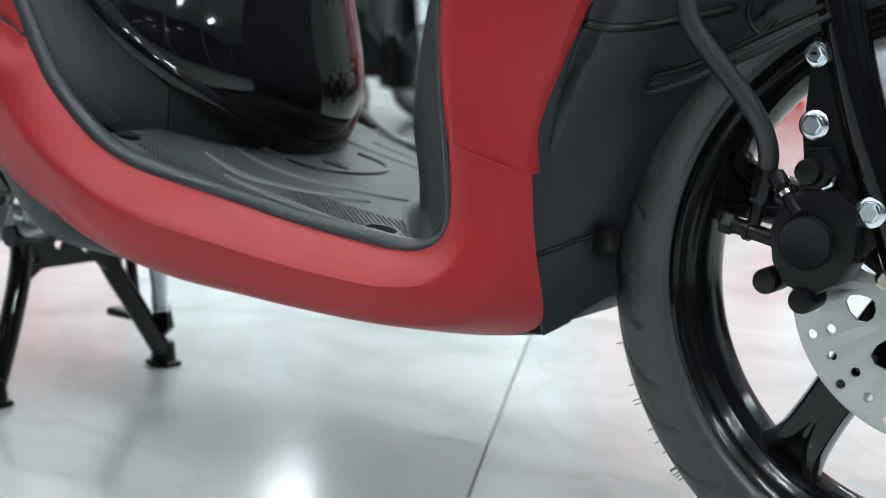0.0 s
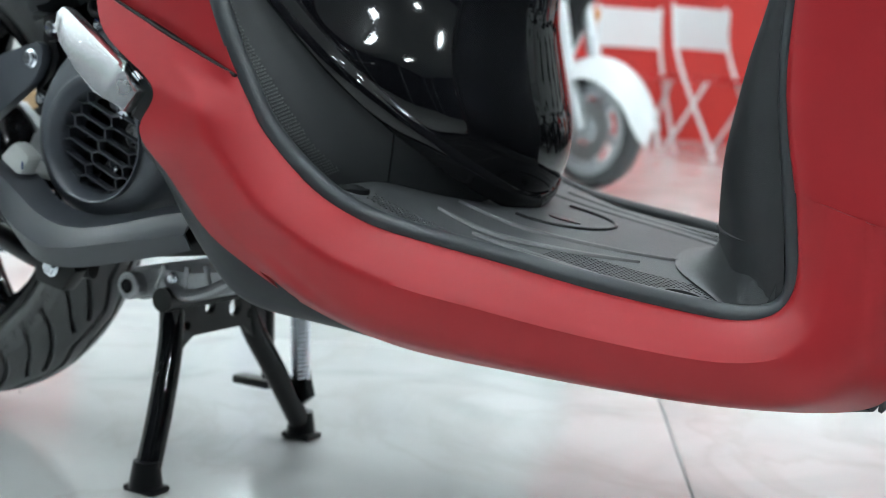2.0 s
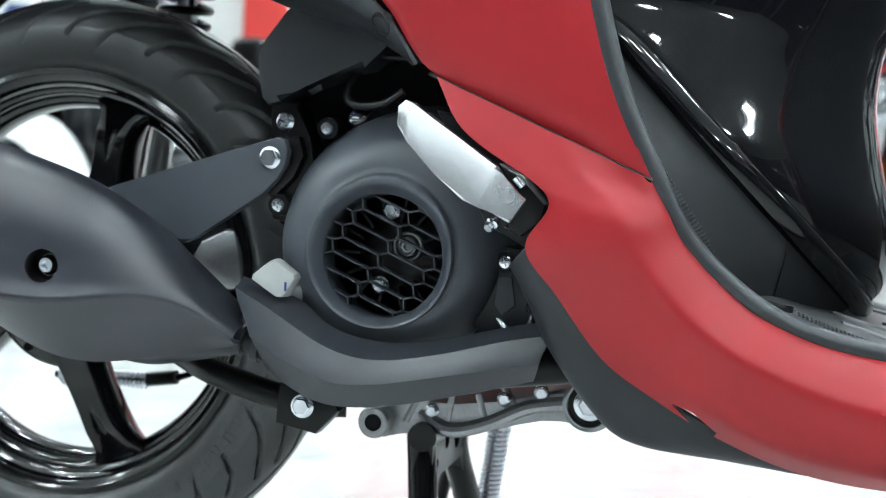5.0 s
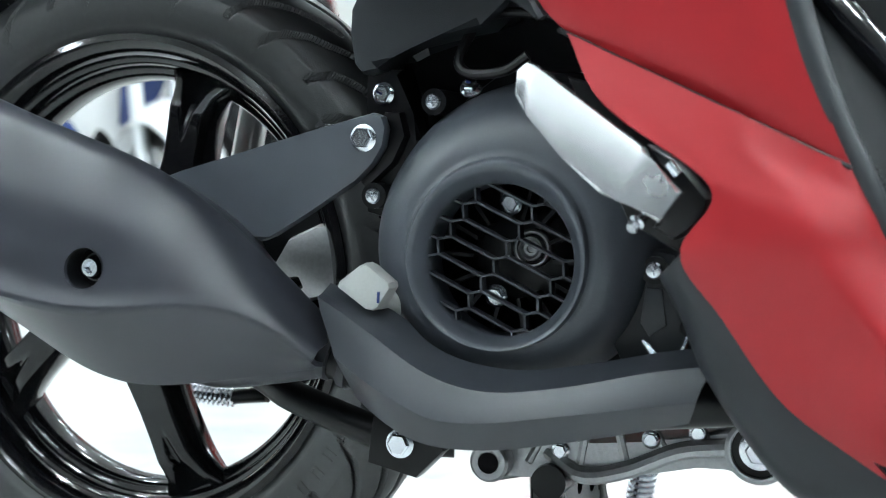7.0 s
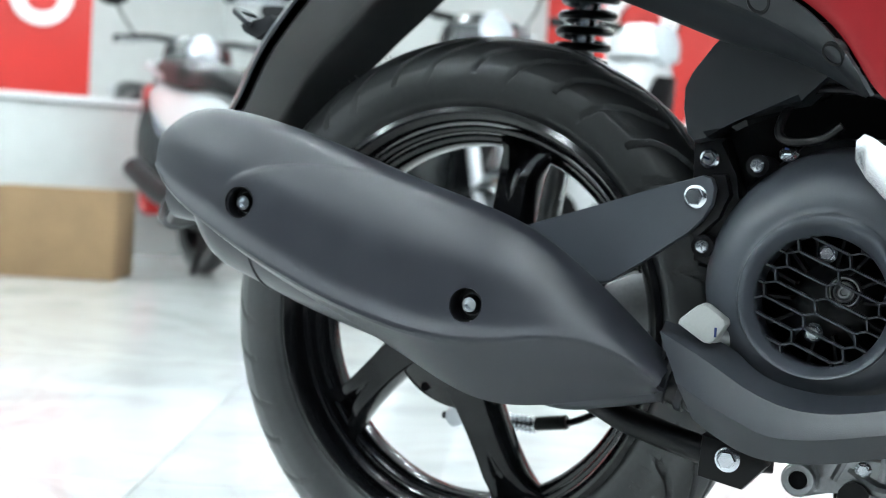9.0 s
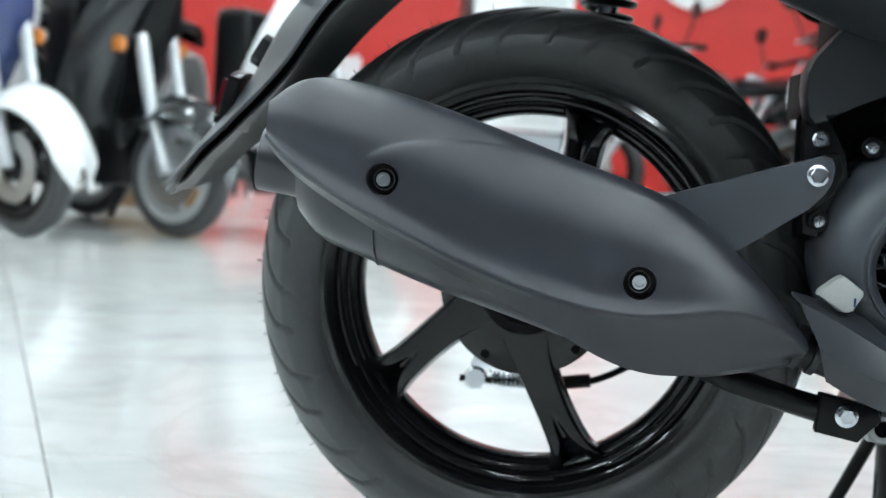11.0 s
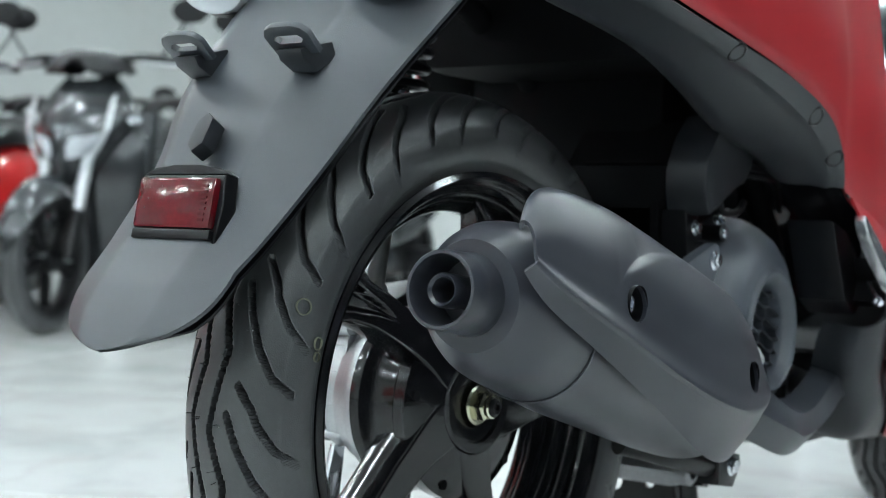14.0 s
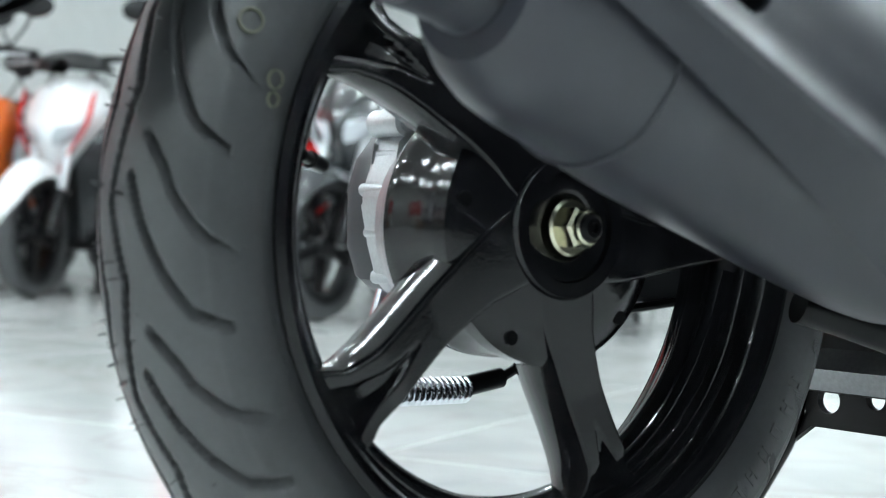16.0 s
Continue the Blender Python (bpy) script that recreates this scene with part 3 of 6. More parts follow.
def drum_brake():
    c = (-0.018 + 0.004, 0, 0.277)
    back = lathe([(0.066, 0.035), (0.0715, 0.036), (0.0730, 0.042), (0.0715, 0.050), (0.064, 0.058), (0.060, 0.070), (0.040, 0.078), (0.012, 0.080), (0.012, 0.050)], 64, c)
    pl = part("brake_panel", back, ALU, bike, "cast aluminium rear brake panel")
    lug = plate([(-0.028, 0.345), (-0.044, 0.346), (-0.0552, 0.337), (-0.0576, 0.324), (-0.0632, 0.312), (-0.0708, 0.294), (-0.0696, 0.286), (-0.0632, 0.262), (-0.0568, 0.240), (-0.0488, 0.233), (-0.036, 0.232), (-0.02, 0.24), (-0.016, 0.335)], 0.066, 0.090, 0.004)
    part("casting", lug, ALU, pl, "cast aluminium brake housing")
    for p, q in (((-0.036, 0.065, 0.340), (-0.0568, 0.066, 0.312)), ((-0.0656, 0.065, 0.290), (-0.0536, 0.065, 0.242)), ((-0.0488, 0.064, 0.333), (-0.0568, 0.064, 0.290)), ((-0.0552, 0.064, 0.286), (-0.0456, 0.064, 0.240)), ((-0.04, 0.064, 0.335), (-0.0424, 0.064, 0.244))):
        part("rib", rod(p, q, 0.0032, 10), ALU, pl)
    for x, z, r in ((-0.0545, 0.336, 0.0045), (-0.0600, 0.318, 0.0032), (-0.0690, 0.296, 0.0040), (-0.0650, 0.270, 0.0030), (-0.0565, 0.243, 0.0045)):
        part("cast_web", rod((x + 0.0032, 0.062, z), (x + 0.0018, 0.0915, z), r, 12), ALU, pl)
    part("boss", lathe([(0.0085, 0.09), (0.0085, 0.062), (0.0060, 0.060), (0.0001, 0.060)], 20, (-0.060, 0, 0.337), close=False), ALU, pl)
    part("cover_bulge", lathe([(0.040, 0.090), (0.044, 0.095), (0.040, 0.106), (0.025, 0.112), (0.0001, 0.114)], 40, (-0.006, 0, 0.288), close=False), SILVP, pl)
    arm = part("brake_arm", plate([(-0.075, 0.185), (-0.063, 0.177), (-0.052, 0.186), (-0.046, 0.232), (-0.060, 0.236)], 0.078, 0.084, 0.002), ZINC, bike, "zinc plated brake arm")
    part("adjuster", lathe([(0.010, -0.008), (0.012, -0.004), (0.012, 0.004), (0.010, 0.008)], 16, (-0.069, 0.081, 0.172)), ZINC, arm)
    part("brake_cable", bent([(-0.085, 0.081, 0.171), (0.00, 0.081, 0.172), (0.05, 0.082, 0.180), (0.12, 0.085, 0.215), (0.20, 0.085, 0.228), (0.30, 0.07, 0.24)], 0.0035), BLACK, bike, "black brake cable")
    n = 15
    pts = [(-0.055 + 0.069 * t / (n * 14), 0.081 + 0.0078 * math.sin(2 * math.pi * t / 14), 0.172 + 0.0078 * math.cos(2 * math.pi * t / 14)) for t in range(n * 14 + 1)]
    part("return_spring", tube(bmesh.new(), pts, 0.0014, 6), ZINC, bike, "small steel return spring")
    part("cable_boot", rod((0.014, 0.081, 0.174), (0.045, 0.081, 0.179), 0.007), BLACK, bike)
    # far crankcase and swing arm seen through the spokes
    part("drive_case", plate([(-0.040, 0.300), (-0.034, 0.320), (-0.018, 0.340), (0.05, 0.365), (0.30, 0.385), (0.42, 0.36), (0.44, 0.28), (0.36, 0.22), (0.10, 0.235), (-0.01, 0.228), (-0.030, 0.240), (-0.039, 0.262)], 0.085, 0.15, 0.012), DARK, bike, "dark drive case on the far side of the wheel")


drum_brake()


def muffler():
    xs = [-0.205, -0.185, -0.150, -0.10, -0.03, 0.05, 0.12, 0.165, 0.20]
    zc = [0.377, 0.373, 0.366, 0.352, 0.334, 0.311, 0.288, 0.272, 0.262]
    rz = [0.038, 0.054, 0.060, 0.064, 0.066, 0.066, 0.058, 0.036, 0.018]
    ry = [0.038, 0.053, 0.059, 0.062, 0.064, 0.062, 0.052, 0.034, 0.018]
    ctr = spline(list(zip(xs, zc, rz, ry)), 40)
    bm = bmesh.new()
    rows = []
    for x, z, a, b in ctr:
        rows.append([(x, -0.155 + b * math.cos(q), z + a * math.sin(q)) for q in np.linspace(0, 2 * math.pi, 48, endpoint=False)])
    vs = bm_grid(bm, rows, close_v=True)
    bm.faces.new(vs[0])
    bm.faces.new(vs[-1])
    can = part("muffler", bm, MUFF, bike, "matte dark grey exhaust silencer can")
    seam = bmesh.new()
    x, z, a, b = spline(list(zip(xs, zc, rz, ry)), 40)[7]
    loop = [(x + 0.25 * (q_z), -0.155 + b * 1.01 * math.cos(q), z + a * 1.01 * math.sin(q)) for q in np.linspace(0, 2 * math.pi, 64, endpoint=False) for q_z in (0,)]
    tube(seam, loop + [loop[0]], 0.0009, 6, False)
    part("weld_seam", seam, MUFF, can)
    tail = lathe([(0.0330, -0.050), (0.0305, -0.034), (0.0288, -0.018), (0.0284, -0.006), (0.0278, -0.004), (0.0272, -0.002), (0.0266, 0.012), (0.0265, 0.029), (0.0255, 0.0305), (0.0235, 0.0305), (0.0225, 0.028), (0.0220, -0.020), (0.012, -0.022),
                  (0.0105, 0.006), (0.0116, 0.014), (0.0116, 0.026), (0.0105, 0.0285), (0.0085, 0.026), (0.0075, 0.010), (0.0070, -0.030)], 48,
                 (-0.212, -0.154, 0.379), (-0.975, -0.06, 0.10), close=False)
    part("tailpipe", tail, MUFF, can, "dark grey tailpipe with a smaller pipe inside")
    # outer heat shield: an upper face over a creased lower flank
    sx = [-0.224, -0.209, -0.173, -0.115, -0.050, 0.010, 0.060, 0.100, 0.135, 0.172, 0.208]
    zt = [0.426, 0.4475, 0.4490, 0.438, 0.419, 0.399, 0.384, 0.370, 0.345, 0.310, 0.270]
    zr = [0.402, 0.386, 0.366, 0.338, 0.311, 0.293, 0.2845, 0.286, 0.293, 0.288, 0.262]
    zb = [0.397, 0.379, 0.358, 0.327, 0.297, 0.269, 0.243, 0.236, 0.242, 0.249, 0.256]
    yo = [0.216, 0.226, 0.237, 0.245, 0.249, 0.250, 0.247, 0.240, 0.228, 0.210, 0.190]
    up, dn = [], []
    for x, t, r, b, y in zip(sx, zt, zr, zb, yo):
        h = t - r
        wr = np.interp(x, [-0.224, -0.209, -0.19, -0.15, -0.08, 0.0, 0.208], [0.009, 0.024, 0.040, 0.045, 0.046, 0.048, 0.040])
        wb = np.interp(x, [-0.224, -0.209, -0.173, -0.115, -0.05, 0.0, 0.208], [0.009, 0.018, 0.022, 0.028, 0.038, 0.047, 0.040])
        k = min(1, max(0, (0.165 - x) / 0.085))
        up.append([(x, -y + wr * 1.08, t - 0.004), (x, -y + wr, t), (x, -y + wr * 0.62, t - 0.10 * h), (x, -y + wr * 0.30, t - 0.38 * h),
                   (x, -y + wr * (0.09 + 0.095 * k), t - 0.68 * h), (x, -y + wr * (0.025 + 0.095 * k), t - 0.87 * h), (x, -y, r)])
        dn.append([(x, -y, r), (x, -y + wb * (0.16 + 0.28 * k), 0.5 * r + 0.5 * b), (x, -y + wb * (0.62 + 0.24 * k), b)])
    gu = soften(ruled(up, 120, 56), 5, 1.0)
    gd = soften(ruled(dn, 120, 24), 5, 1.0)
    gd[:, 0] = gu[:, -1]
    g = soften(np.concatenate([gu, gd[:, 1:]], 1), 0, 0.45)
    g = finer(finer(g, 0), 1)
    # brow: the lower bulge stands proud along a low arc above the rear bolt
    bx, bz = [-0.150, -0.135, -0.117, -0.098, -0.081, -0.047, -0.018, 0.020], [0.383, 0.395, 0.4018, 0.4050, 0.4067, 0.4060, 0.4025, 0.395]
    arc = np.array(spline(list(zip(bx, bz)), 80))
    line = np.interp(g[:, :, 0], arc[:, 0], arc[:, 1])
    up = np.clip(1 - (g[:, :, 2] - line) / 0.036, 0, 1)
    dn = np.clip(1 + (g[:, :, 2] - line) / 0.0042, 0, 1)
    f = np.where(g[:, :, 2] > line, up, dn)
    f = f * f * (3 - 2 * f) * np.clip((g[:, :, 0] + 0.146) / 0.040, 0, 1) * np.clip((0.005 - g[:, :, 0]) / 0.085, 0, 1)
    g[:, :, 1] += np.where(g[:, :, 1] < -0.17, 0.0036 * f, 0)
    sh = part("heat_shield", sheet(g, 0.003), MUFF, can, "matte dark grey silencer heat shield", angle=40)
    for bx, bz, by in ((-0.127, 0.374, -0.2405), (0.074, 0.310, -0.2405)):
        cut(sh, lathe([(0.0125, -0.03), (0.0125, 0.02)], 32, (bx, by, bz)))
        cup = lathe([(0.0128, 0.001), (0.0128, 0.012), (0.0125, 0.016), (0.0001, 0.016)], 32, (bx, by, bz), close=False)
        part("bolt_recess", cup, BLACK, can)
        b = part("bolt", join(lathe([(0.0062, 0.015), (0.0062, 0.009), (0.0055, 0.007), (0.0036, 0.007), (0.0032, 0.010), (0.0001, 0.010)], 24, (bx, by, bz), close=False),
                              lathe([(0.0088, 0.0155), (0.0088, 0.0135), (0.0075, 0.0130)], 24, (bx, by, bz), close=False)), ZINC, can, "zinc socket bolt in a recess")
    # pipe with clamp
    pipe = bent([(0.185, -0.155, 0.268), (0.22, -0.158, 0.257), (0.27, -0.165, 0.245), (0.35, -0.165, 0.245), (0.44, -0.15, 0.255), (0.50, -0.12, 0.262), (0.54, -0.06, 0.27)], 0.0155, 20, 50)
    pp = part("exhaust_pipe", pipe, BLACK, bike, "black exhaust pipe")
    for x, z in ((0.198, 0.2645), (0.207, 0.2615), (0.221, 0.2570)):
        part("clamp", lathe([(0.0155, -0.0035), (0.0185, -0.0028), (0.0185, 0.0028), (0.0155, 0.0035)], 28, (x, -0.157, z), (0.95, 0, -0.3), close=False), DARK, pp)


muffler()


def mounts():
    arm = plate([(0.03, 0.350), (0.081, 0.370), (0.123, 0.384), (0.178, 0.4025), (0.218, 0.4155), (0.2245, 0.4135), (0.2275, 0.406), (0.226, 0.394), (0.220, 0.383), (0.209, 0.371), (0.176, 0.348), (0.150, 0.3305), (0.143, 0.327), (0.130, 0.330), (0.100, 0.340), (0.05, 0.325)],
                -0.140, -0.128, 0.003)
    br = part("silencer_bracket", arm, FANBLK, bike, "matte black silencer bracket arm")
    part("bush_plate", plate([(0.205, 0.372), (0.221, 0.4165), (0.232, 0.417), (0.2365, 0.402), (0.229, 0.384), (0.211, 0.366)], -0.1275, -0.10, 0.003), BLACK, br)
    part("hex_bolt", hexbolt((0.2135, -0.140, 0.399), r=0.0069, h=0.0065, washer=1.3), ZINC, br, "zinc plated hexagon bolt")
    for at, ax in (((0.217, -0.118, 0.4285), (0, -1, 0)), ((0.276, -0.115, 0.4345), (0, -0.8, 0.6))):
        hb = part("hex_bolt", hexbolt(at, axis=ax, r=0.0056, h=0.006), ZINC, bike, "zinc plated hexagon bolt with a blue paint mark")
        part("paint_mark", moved(box(-0.0042, 0.0012, -0.0060, -0.0048, -0.0012, 0.0010, 0.0004), Matrix.Translation(at) @ pose(0, 0, 0, 0 if ax[2] == 0 else -37, 20, 0)), BLUEP, hb)
    for c in ((0.256, -0.130, 0.4245), (0.2185, -0.131, 0.362), (0.405, -0.134, 0.329)):
        part("screw", screw(c), ZINC, bike, "zinc cross-head screw")
        part("screw_post", lathe([(0.0085, 0.0), (0.0085, 0.05)], 20, c), BLACK, bike)
    part("engine_casting", plate([(0.100, 0.300), (0.112, 0.322), (0.135, 0.334), (0.162, 0.338), (0.178, 0.322), (0.176, 0.300), (0.162, 0.284), (0.130, 0.276)], -0.040, 0.02, 0.012), CASE, bike, "grey cast engine casing behind the bracket")
    # lower bracket and swing arm
    part("swing_arm", bent([(0.115, -0.100, 0.238), (0.14, -0.113, 0.231), (0.17, -0.125, 0.222), (0.24, -0.13, 0.206), (0.28, -0.12, 0.206)], 0.011, 14), BLACK, bike, "black swing arm tube")
    lb = part("lower_bracket", plate([(0.231, 0.222), (0.277, 0.214), (0.281, 0.204), (0.263, 0.184), (0.229, 0.190)], -0.145, -0.125, 0.003), BLACK, bike, "black lower bracket plate")
    part("hex_bolt", hexbolt((0.252, -0.146, 0.206), r=0.0073, h=0.0065, washer=1.3), ZINC, lb, "zinc plated hexagon bolt")
    part("rear_plate", plate([(0.205, 0.345), (0.200, 0.445), (0.225, 0.50), (0.34, 0.50), (0.36, 0.42), (0.30, 0.33)], -0.088, -0.080, 0.002), INSHADE, bike, "black backing plate behind the engine bolts")
    part("gusset", plate([(0.205, 0.400), (0.203, 0.445), (0.228, 0.445), (0.234, 0.415), (0.245, 0.400), (0.232, 0.345), (0.208, 0.350)], -0.117, -0.09, 0.004), BLACK, bike)


mounts()


def fan_unit():
    c = (0.3115, 0, 0.328)

    def shape(a):
        d = math.degrees(a) % 360
        pts = [(0, 0.90), (40, 1.08), (70, 1.22), (95, 1.15), (130, 1.00), (180, 0.93), (225, 0.84), (270, 0.76), (300, 0.82), (330, 0.92), (360, 0.90)]
        u = d + np.arange(-12, 13) * 2.5
        return float(np.mean(np.interp(u % 360, [p[0] for p in pts], [p[1] for p in pts])))
    prof = [(0.0475, -0.120), (0.0475, -0.149), (0.0490, -0.1520), (0.0535, -0.1590), (0.0560, -0.1618), (0.0580, -0.1622), (0.0590, -0.1612), (0.0597, -0.1585), (0.0606, -0.1572), (0.0640, -0.1566),
            (0.070, -0.1552), (0.078, -0.1510), (0.086, -0.1435), (0.093, -0.132), (0.098, -0.117), (0.100, -0.098), (0.100, -0.07)]
    bm = lathe(prof, 120, c, shape=shape, close=False)
    fc = part("fan_cover", bm, FANBLK, bike, "matte black domed fan cover with honeycomb grille", angle=60)
    # honeycomb grille
    e1, e2, e3 = Vector((0.0285, 0, -0.0120)), Vector((-0.0085, 0, -0.0022)), Vector((-0.001, 0, 0.0092))
    segs = []
    for i in range(-5, 6):
        for j in range(-8, 9):
            A = Vector((0.0040, 0, 0.0030)) + i * (e1 - e2) + j * (e2 - e3)
            segs += [(A, A + e) for e in (e1, e2, e3)]
    gr = bmesh.new()
    for P, Q in segs:
        R0 = 0.048
        if P.length > R0 and Q.length > R0:
            continue
        if P.length > R0 or Q.length > R0:
            if P.length > R0:
                P, Q = Q, P
            lo, hi = 0.0, 1.0
            for _ in range(20):
                mid = (lo + hi) / 2
                lo, hi = (mid, hi) if P.lerp(Q, mid).length < R0 else (lo, mid)
            Q = P.lerp(Q, lo)
        L = (Q - P).length
        if L < 0.001:
            continue
        bar = box(-L / 2 - 0.0006, L / 2 + 0.0006, -0.0045, 0.0045, -0.0007, 0.0007)
        mid = (P + Q) / 2
        moved(bar, Matrix.Translation((c[0] + mid.x, -0.143, c[2] + mid.z)) @ pose(0, 0, 0, 0, -math.degrees(math.atan2(Q.z - P.z, Q.x - P.x)), 0))
        me = bpy.data.meshes.new("t")
        bar.to_mesh(me)
        bar.free()
        gr.from_mesh(me)
        bpy.data.meshes.remove(me)
    part("grille", gr, GREYD, fc, "black honeycomb grille", smooth=False)
    fan = part("cooling_fan", lathe([(0.0001, -0.108), (0.02, -0.110), (0.034, -0.104), (0.050, -0.098), (0.050, -0.09)], 48, c, close=False), BLACK, bike, "black cooling fan behind the grille")
    for k in range(14):
        bl = box(0.026, 0.047, -0.122, -0.098, -0.0012, 0.0012)
        part("blade", moved(bl, Matrix.Translation(c) @ pose(0, 0, 0, 0, k * 360 / 14, 0) @ pose(0, 0, 0, 0, 0, 0)), BLACK, fan)
    hubc = (0.323, -0.112, 0.335)
    part("fan_hub", join(lathe([(0.0125, 0.004), (0.0125, -0.004), (0.0112, -0.0055), (0.0100, -0.0055), (0.0092, -0.002)], 32, hubc, close=False),
                         lathe([(0.0078, 0.0), (0.0078, -0.009), (0.0062, -0.010), (0.0045, -0.008), (0.0028, -0.008), (0.0024, -0.005), (0.0001, -0.005)], 24, hubc, close=False)), ALU, fan, "grey metal fan centre bolt")
    for q in ((0.311, -0.128, 0.363), (0.304, -0.125, 0.304), (0.359, -0.122, 0.333)):
        part("fan_bolt", hexbolt(q, r=0.0055, h=0.006), ZINC, fan)
    # case behind
    part("crankcase", plate([(0.235, 0.27), (0.225, 0.33), (0.24, 0.41), (0.29, 0.45), (0.37, 0.45), (0.42, 0.38), (0.44, 0.30), (0.42, 0.25), (0.30, 0.235)], -0.095, 0.09, 0.01), BLACK, bike, "black engine crankcase")
    part("cooling_shroud", plate([(0.378, 0.285), (0.380, 0.325), (0.386, 0.337), (0.398, 0.342), (0.416, 0.340), (0.424, 0.328), (0.426, 0.300), (0.440, 0.290), (0.436, 0.266), (0.392, 0.262)], -0.130, -0.06, 0.006), DARK, bike, "black cylinder shroud")
    part("shroud_window", plate([(0.400, 0.318), (0.410, 0.318), (0.414, 0.296), (0.404, 0.288), (0.398, 0.296)], -0.1315, -0.129, 0.0008), GREY, bike)
    part("lead_bracket", bent([(0.400, -0.128, 0.285), (0.412, -0.134, 0.276), (0.425, -0.134, 0.282), (0.428, -0.130, 0.296)], 0.0022, 8), ZINC, bike)
    part("drain_screw", screw((0.428, -0.132, 0.296), r=0.0055), BLACK, bike)
    # lower exhaust guard: a rolled top, a flat face and a folded lower face
    xa = [0.199, 0.230, 0.255, 0.270, 0.298, 0.336, 0.381, 0.424, 0.447]
    za = [0.302, 0.295, 0.287, 0.274, 0.264, 0.262, 0.271, 0.282, 0.285]
    xf = [0.203, 0.232, 0.259, 0.274, 0.300, 0.330, 0.372, 0.415, 0.450]
    zf = [0.297, 0.284, 0.270, 0.262, 0.2535, 0.252, 0.260, 0.272, 0.279]
    xm = [0.221, 0.239, 0.256, 0.272, 0.291, 0.322, 0.370, 0.409, 0.4425]
    zm = [0.265, 0.256, 0.2485, 0.2425, 0.2360, 0.2375, 0.247, 0.255, 0.2615]
    xb = [0.231, 0.245, 0.260, 0.273, 0.291, 0.325, 0.370, 0.408, 0.4365]
    zb = [0.238, 0.231, 0.2245, 0.2200, 0.2175, 0.2200, 0.230, 0.2395, 0.2475]
    yo = [0.183, 0.190, 0.195, 0.198, 0.199, 0.198, 0.195, 0.189, 0.184]
    A = [[(a, -y + 0.034, p), (b, -y + 0.008, q)] for a, p, b, q, y in zip(xa, za, xf, zf, yo)]
    B = [[(b, -y + 0.008, q), (c, -y, r)] for b, q, c, r, y in zip(xf, zf, xm, zm, yo)]
    C = [[(c, -y, r), (d, -y + 0.016, s)] for c, r, d, s, y in zip(xm, zm, xb, zb, yo)]
    gg = np.concatenate([ruled(A, 60, 8), ruled(B, 60, 5)[:, 1:], ruled(C, 60, 5)[:, 1:]], 1)
    gg = soften(gg, 1.5, 0.0)
    part("exhaust_guard", sheet(gg, 0.003), GREYD, bike, "dark grey folded exhaust guard below the fan", angle=12)
    cap = part("oil_filler_cap", join(plate([(0.2155, 0.3055), (0.2165, 0.3095), (0.2290, 0.3200), (0.2335, 0.3222), (0.2370, 0.3210), (0.2505, 0.3115), (0.2515, 0.3080), (0.2440, 0.2950), (0.2400, 0.2930), (0.2350, 0.2935)], -0.178, -0.160, 0.004)), CAPGREY, bike, "pale grey oil filler cap tab")
    part("neck", rod((0.236, -0.165, 0.300), (0.262, -0.10, 0.285), 0.0075), CAPGREY, cap)
    part("paint_mark", box(0.2435, 0.2452, -0.1786, -0.178, 0.2985, 0.3055), BLUEP, cap)


fan_unit()


def footpeg():
    o = [(0.3415, 0.440), (0.3465, 0.4450), (0.352, 0.4430), (0.414, 0.4020), (0.4175, 0.3950), (0.4365, 0.3800), (0.4265, 0.3630), (0.404, 0.3755), (0.393, 0.3770), (0.371, 0.3950), (0.350, 0.4160), (0.342, 0.4270)]
    pg = part("pillion_footrest", plate(o, -0.240, -0.228, 0.0022, yf=lambda x, z: 0.24 * (z - 0.41) + 0.10 * (x - 0.39)), POLISH, bike, "folded polished aluminium pillion footrest")
    part("hinge", plate([(0.414, 0.404), (0.430, 0.396), (0.448, 0.377), (0.446, 0.366), (0.432, 0.354), (0.420, 0.360), (0.436, 0.380)], -0.232, -0.200, 0.003), BLACK, pg, "black footrest hinge")
    part("pin", join(hexbolt((0.4115, -0.228, 0.3625), axis=(-0.35, -0.7, -0.6), r=0.0036, h=0.007), rod((0.4115, -0.228, 0.3625), (0.424, -0.215, 0.378), 0.003)), ZINC, pg, "zinc hinge pin")
    part("pin_end", rod((0.427, -0.236, 0.395), (0.432, -0.234, 0.389), 0.0028), ZINC, pg)
    part("footrest_stay", plate([(0.36, 0.44), (0.40, 0.43), (0.45, 0.39), (0.46, 0.36), (0.43, 0.345), (0.40, 0.36)], -0.200, -0.150, 0.004), BLACK, bike, "black footrest stay")


footpeg()


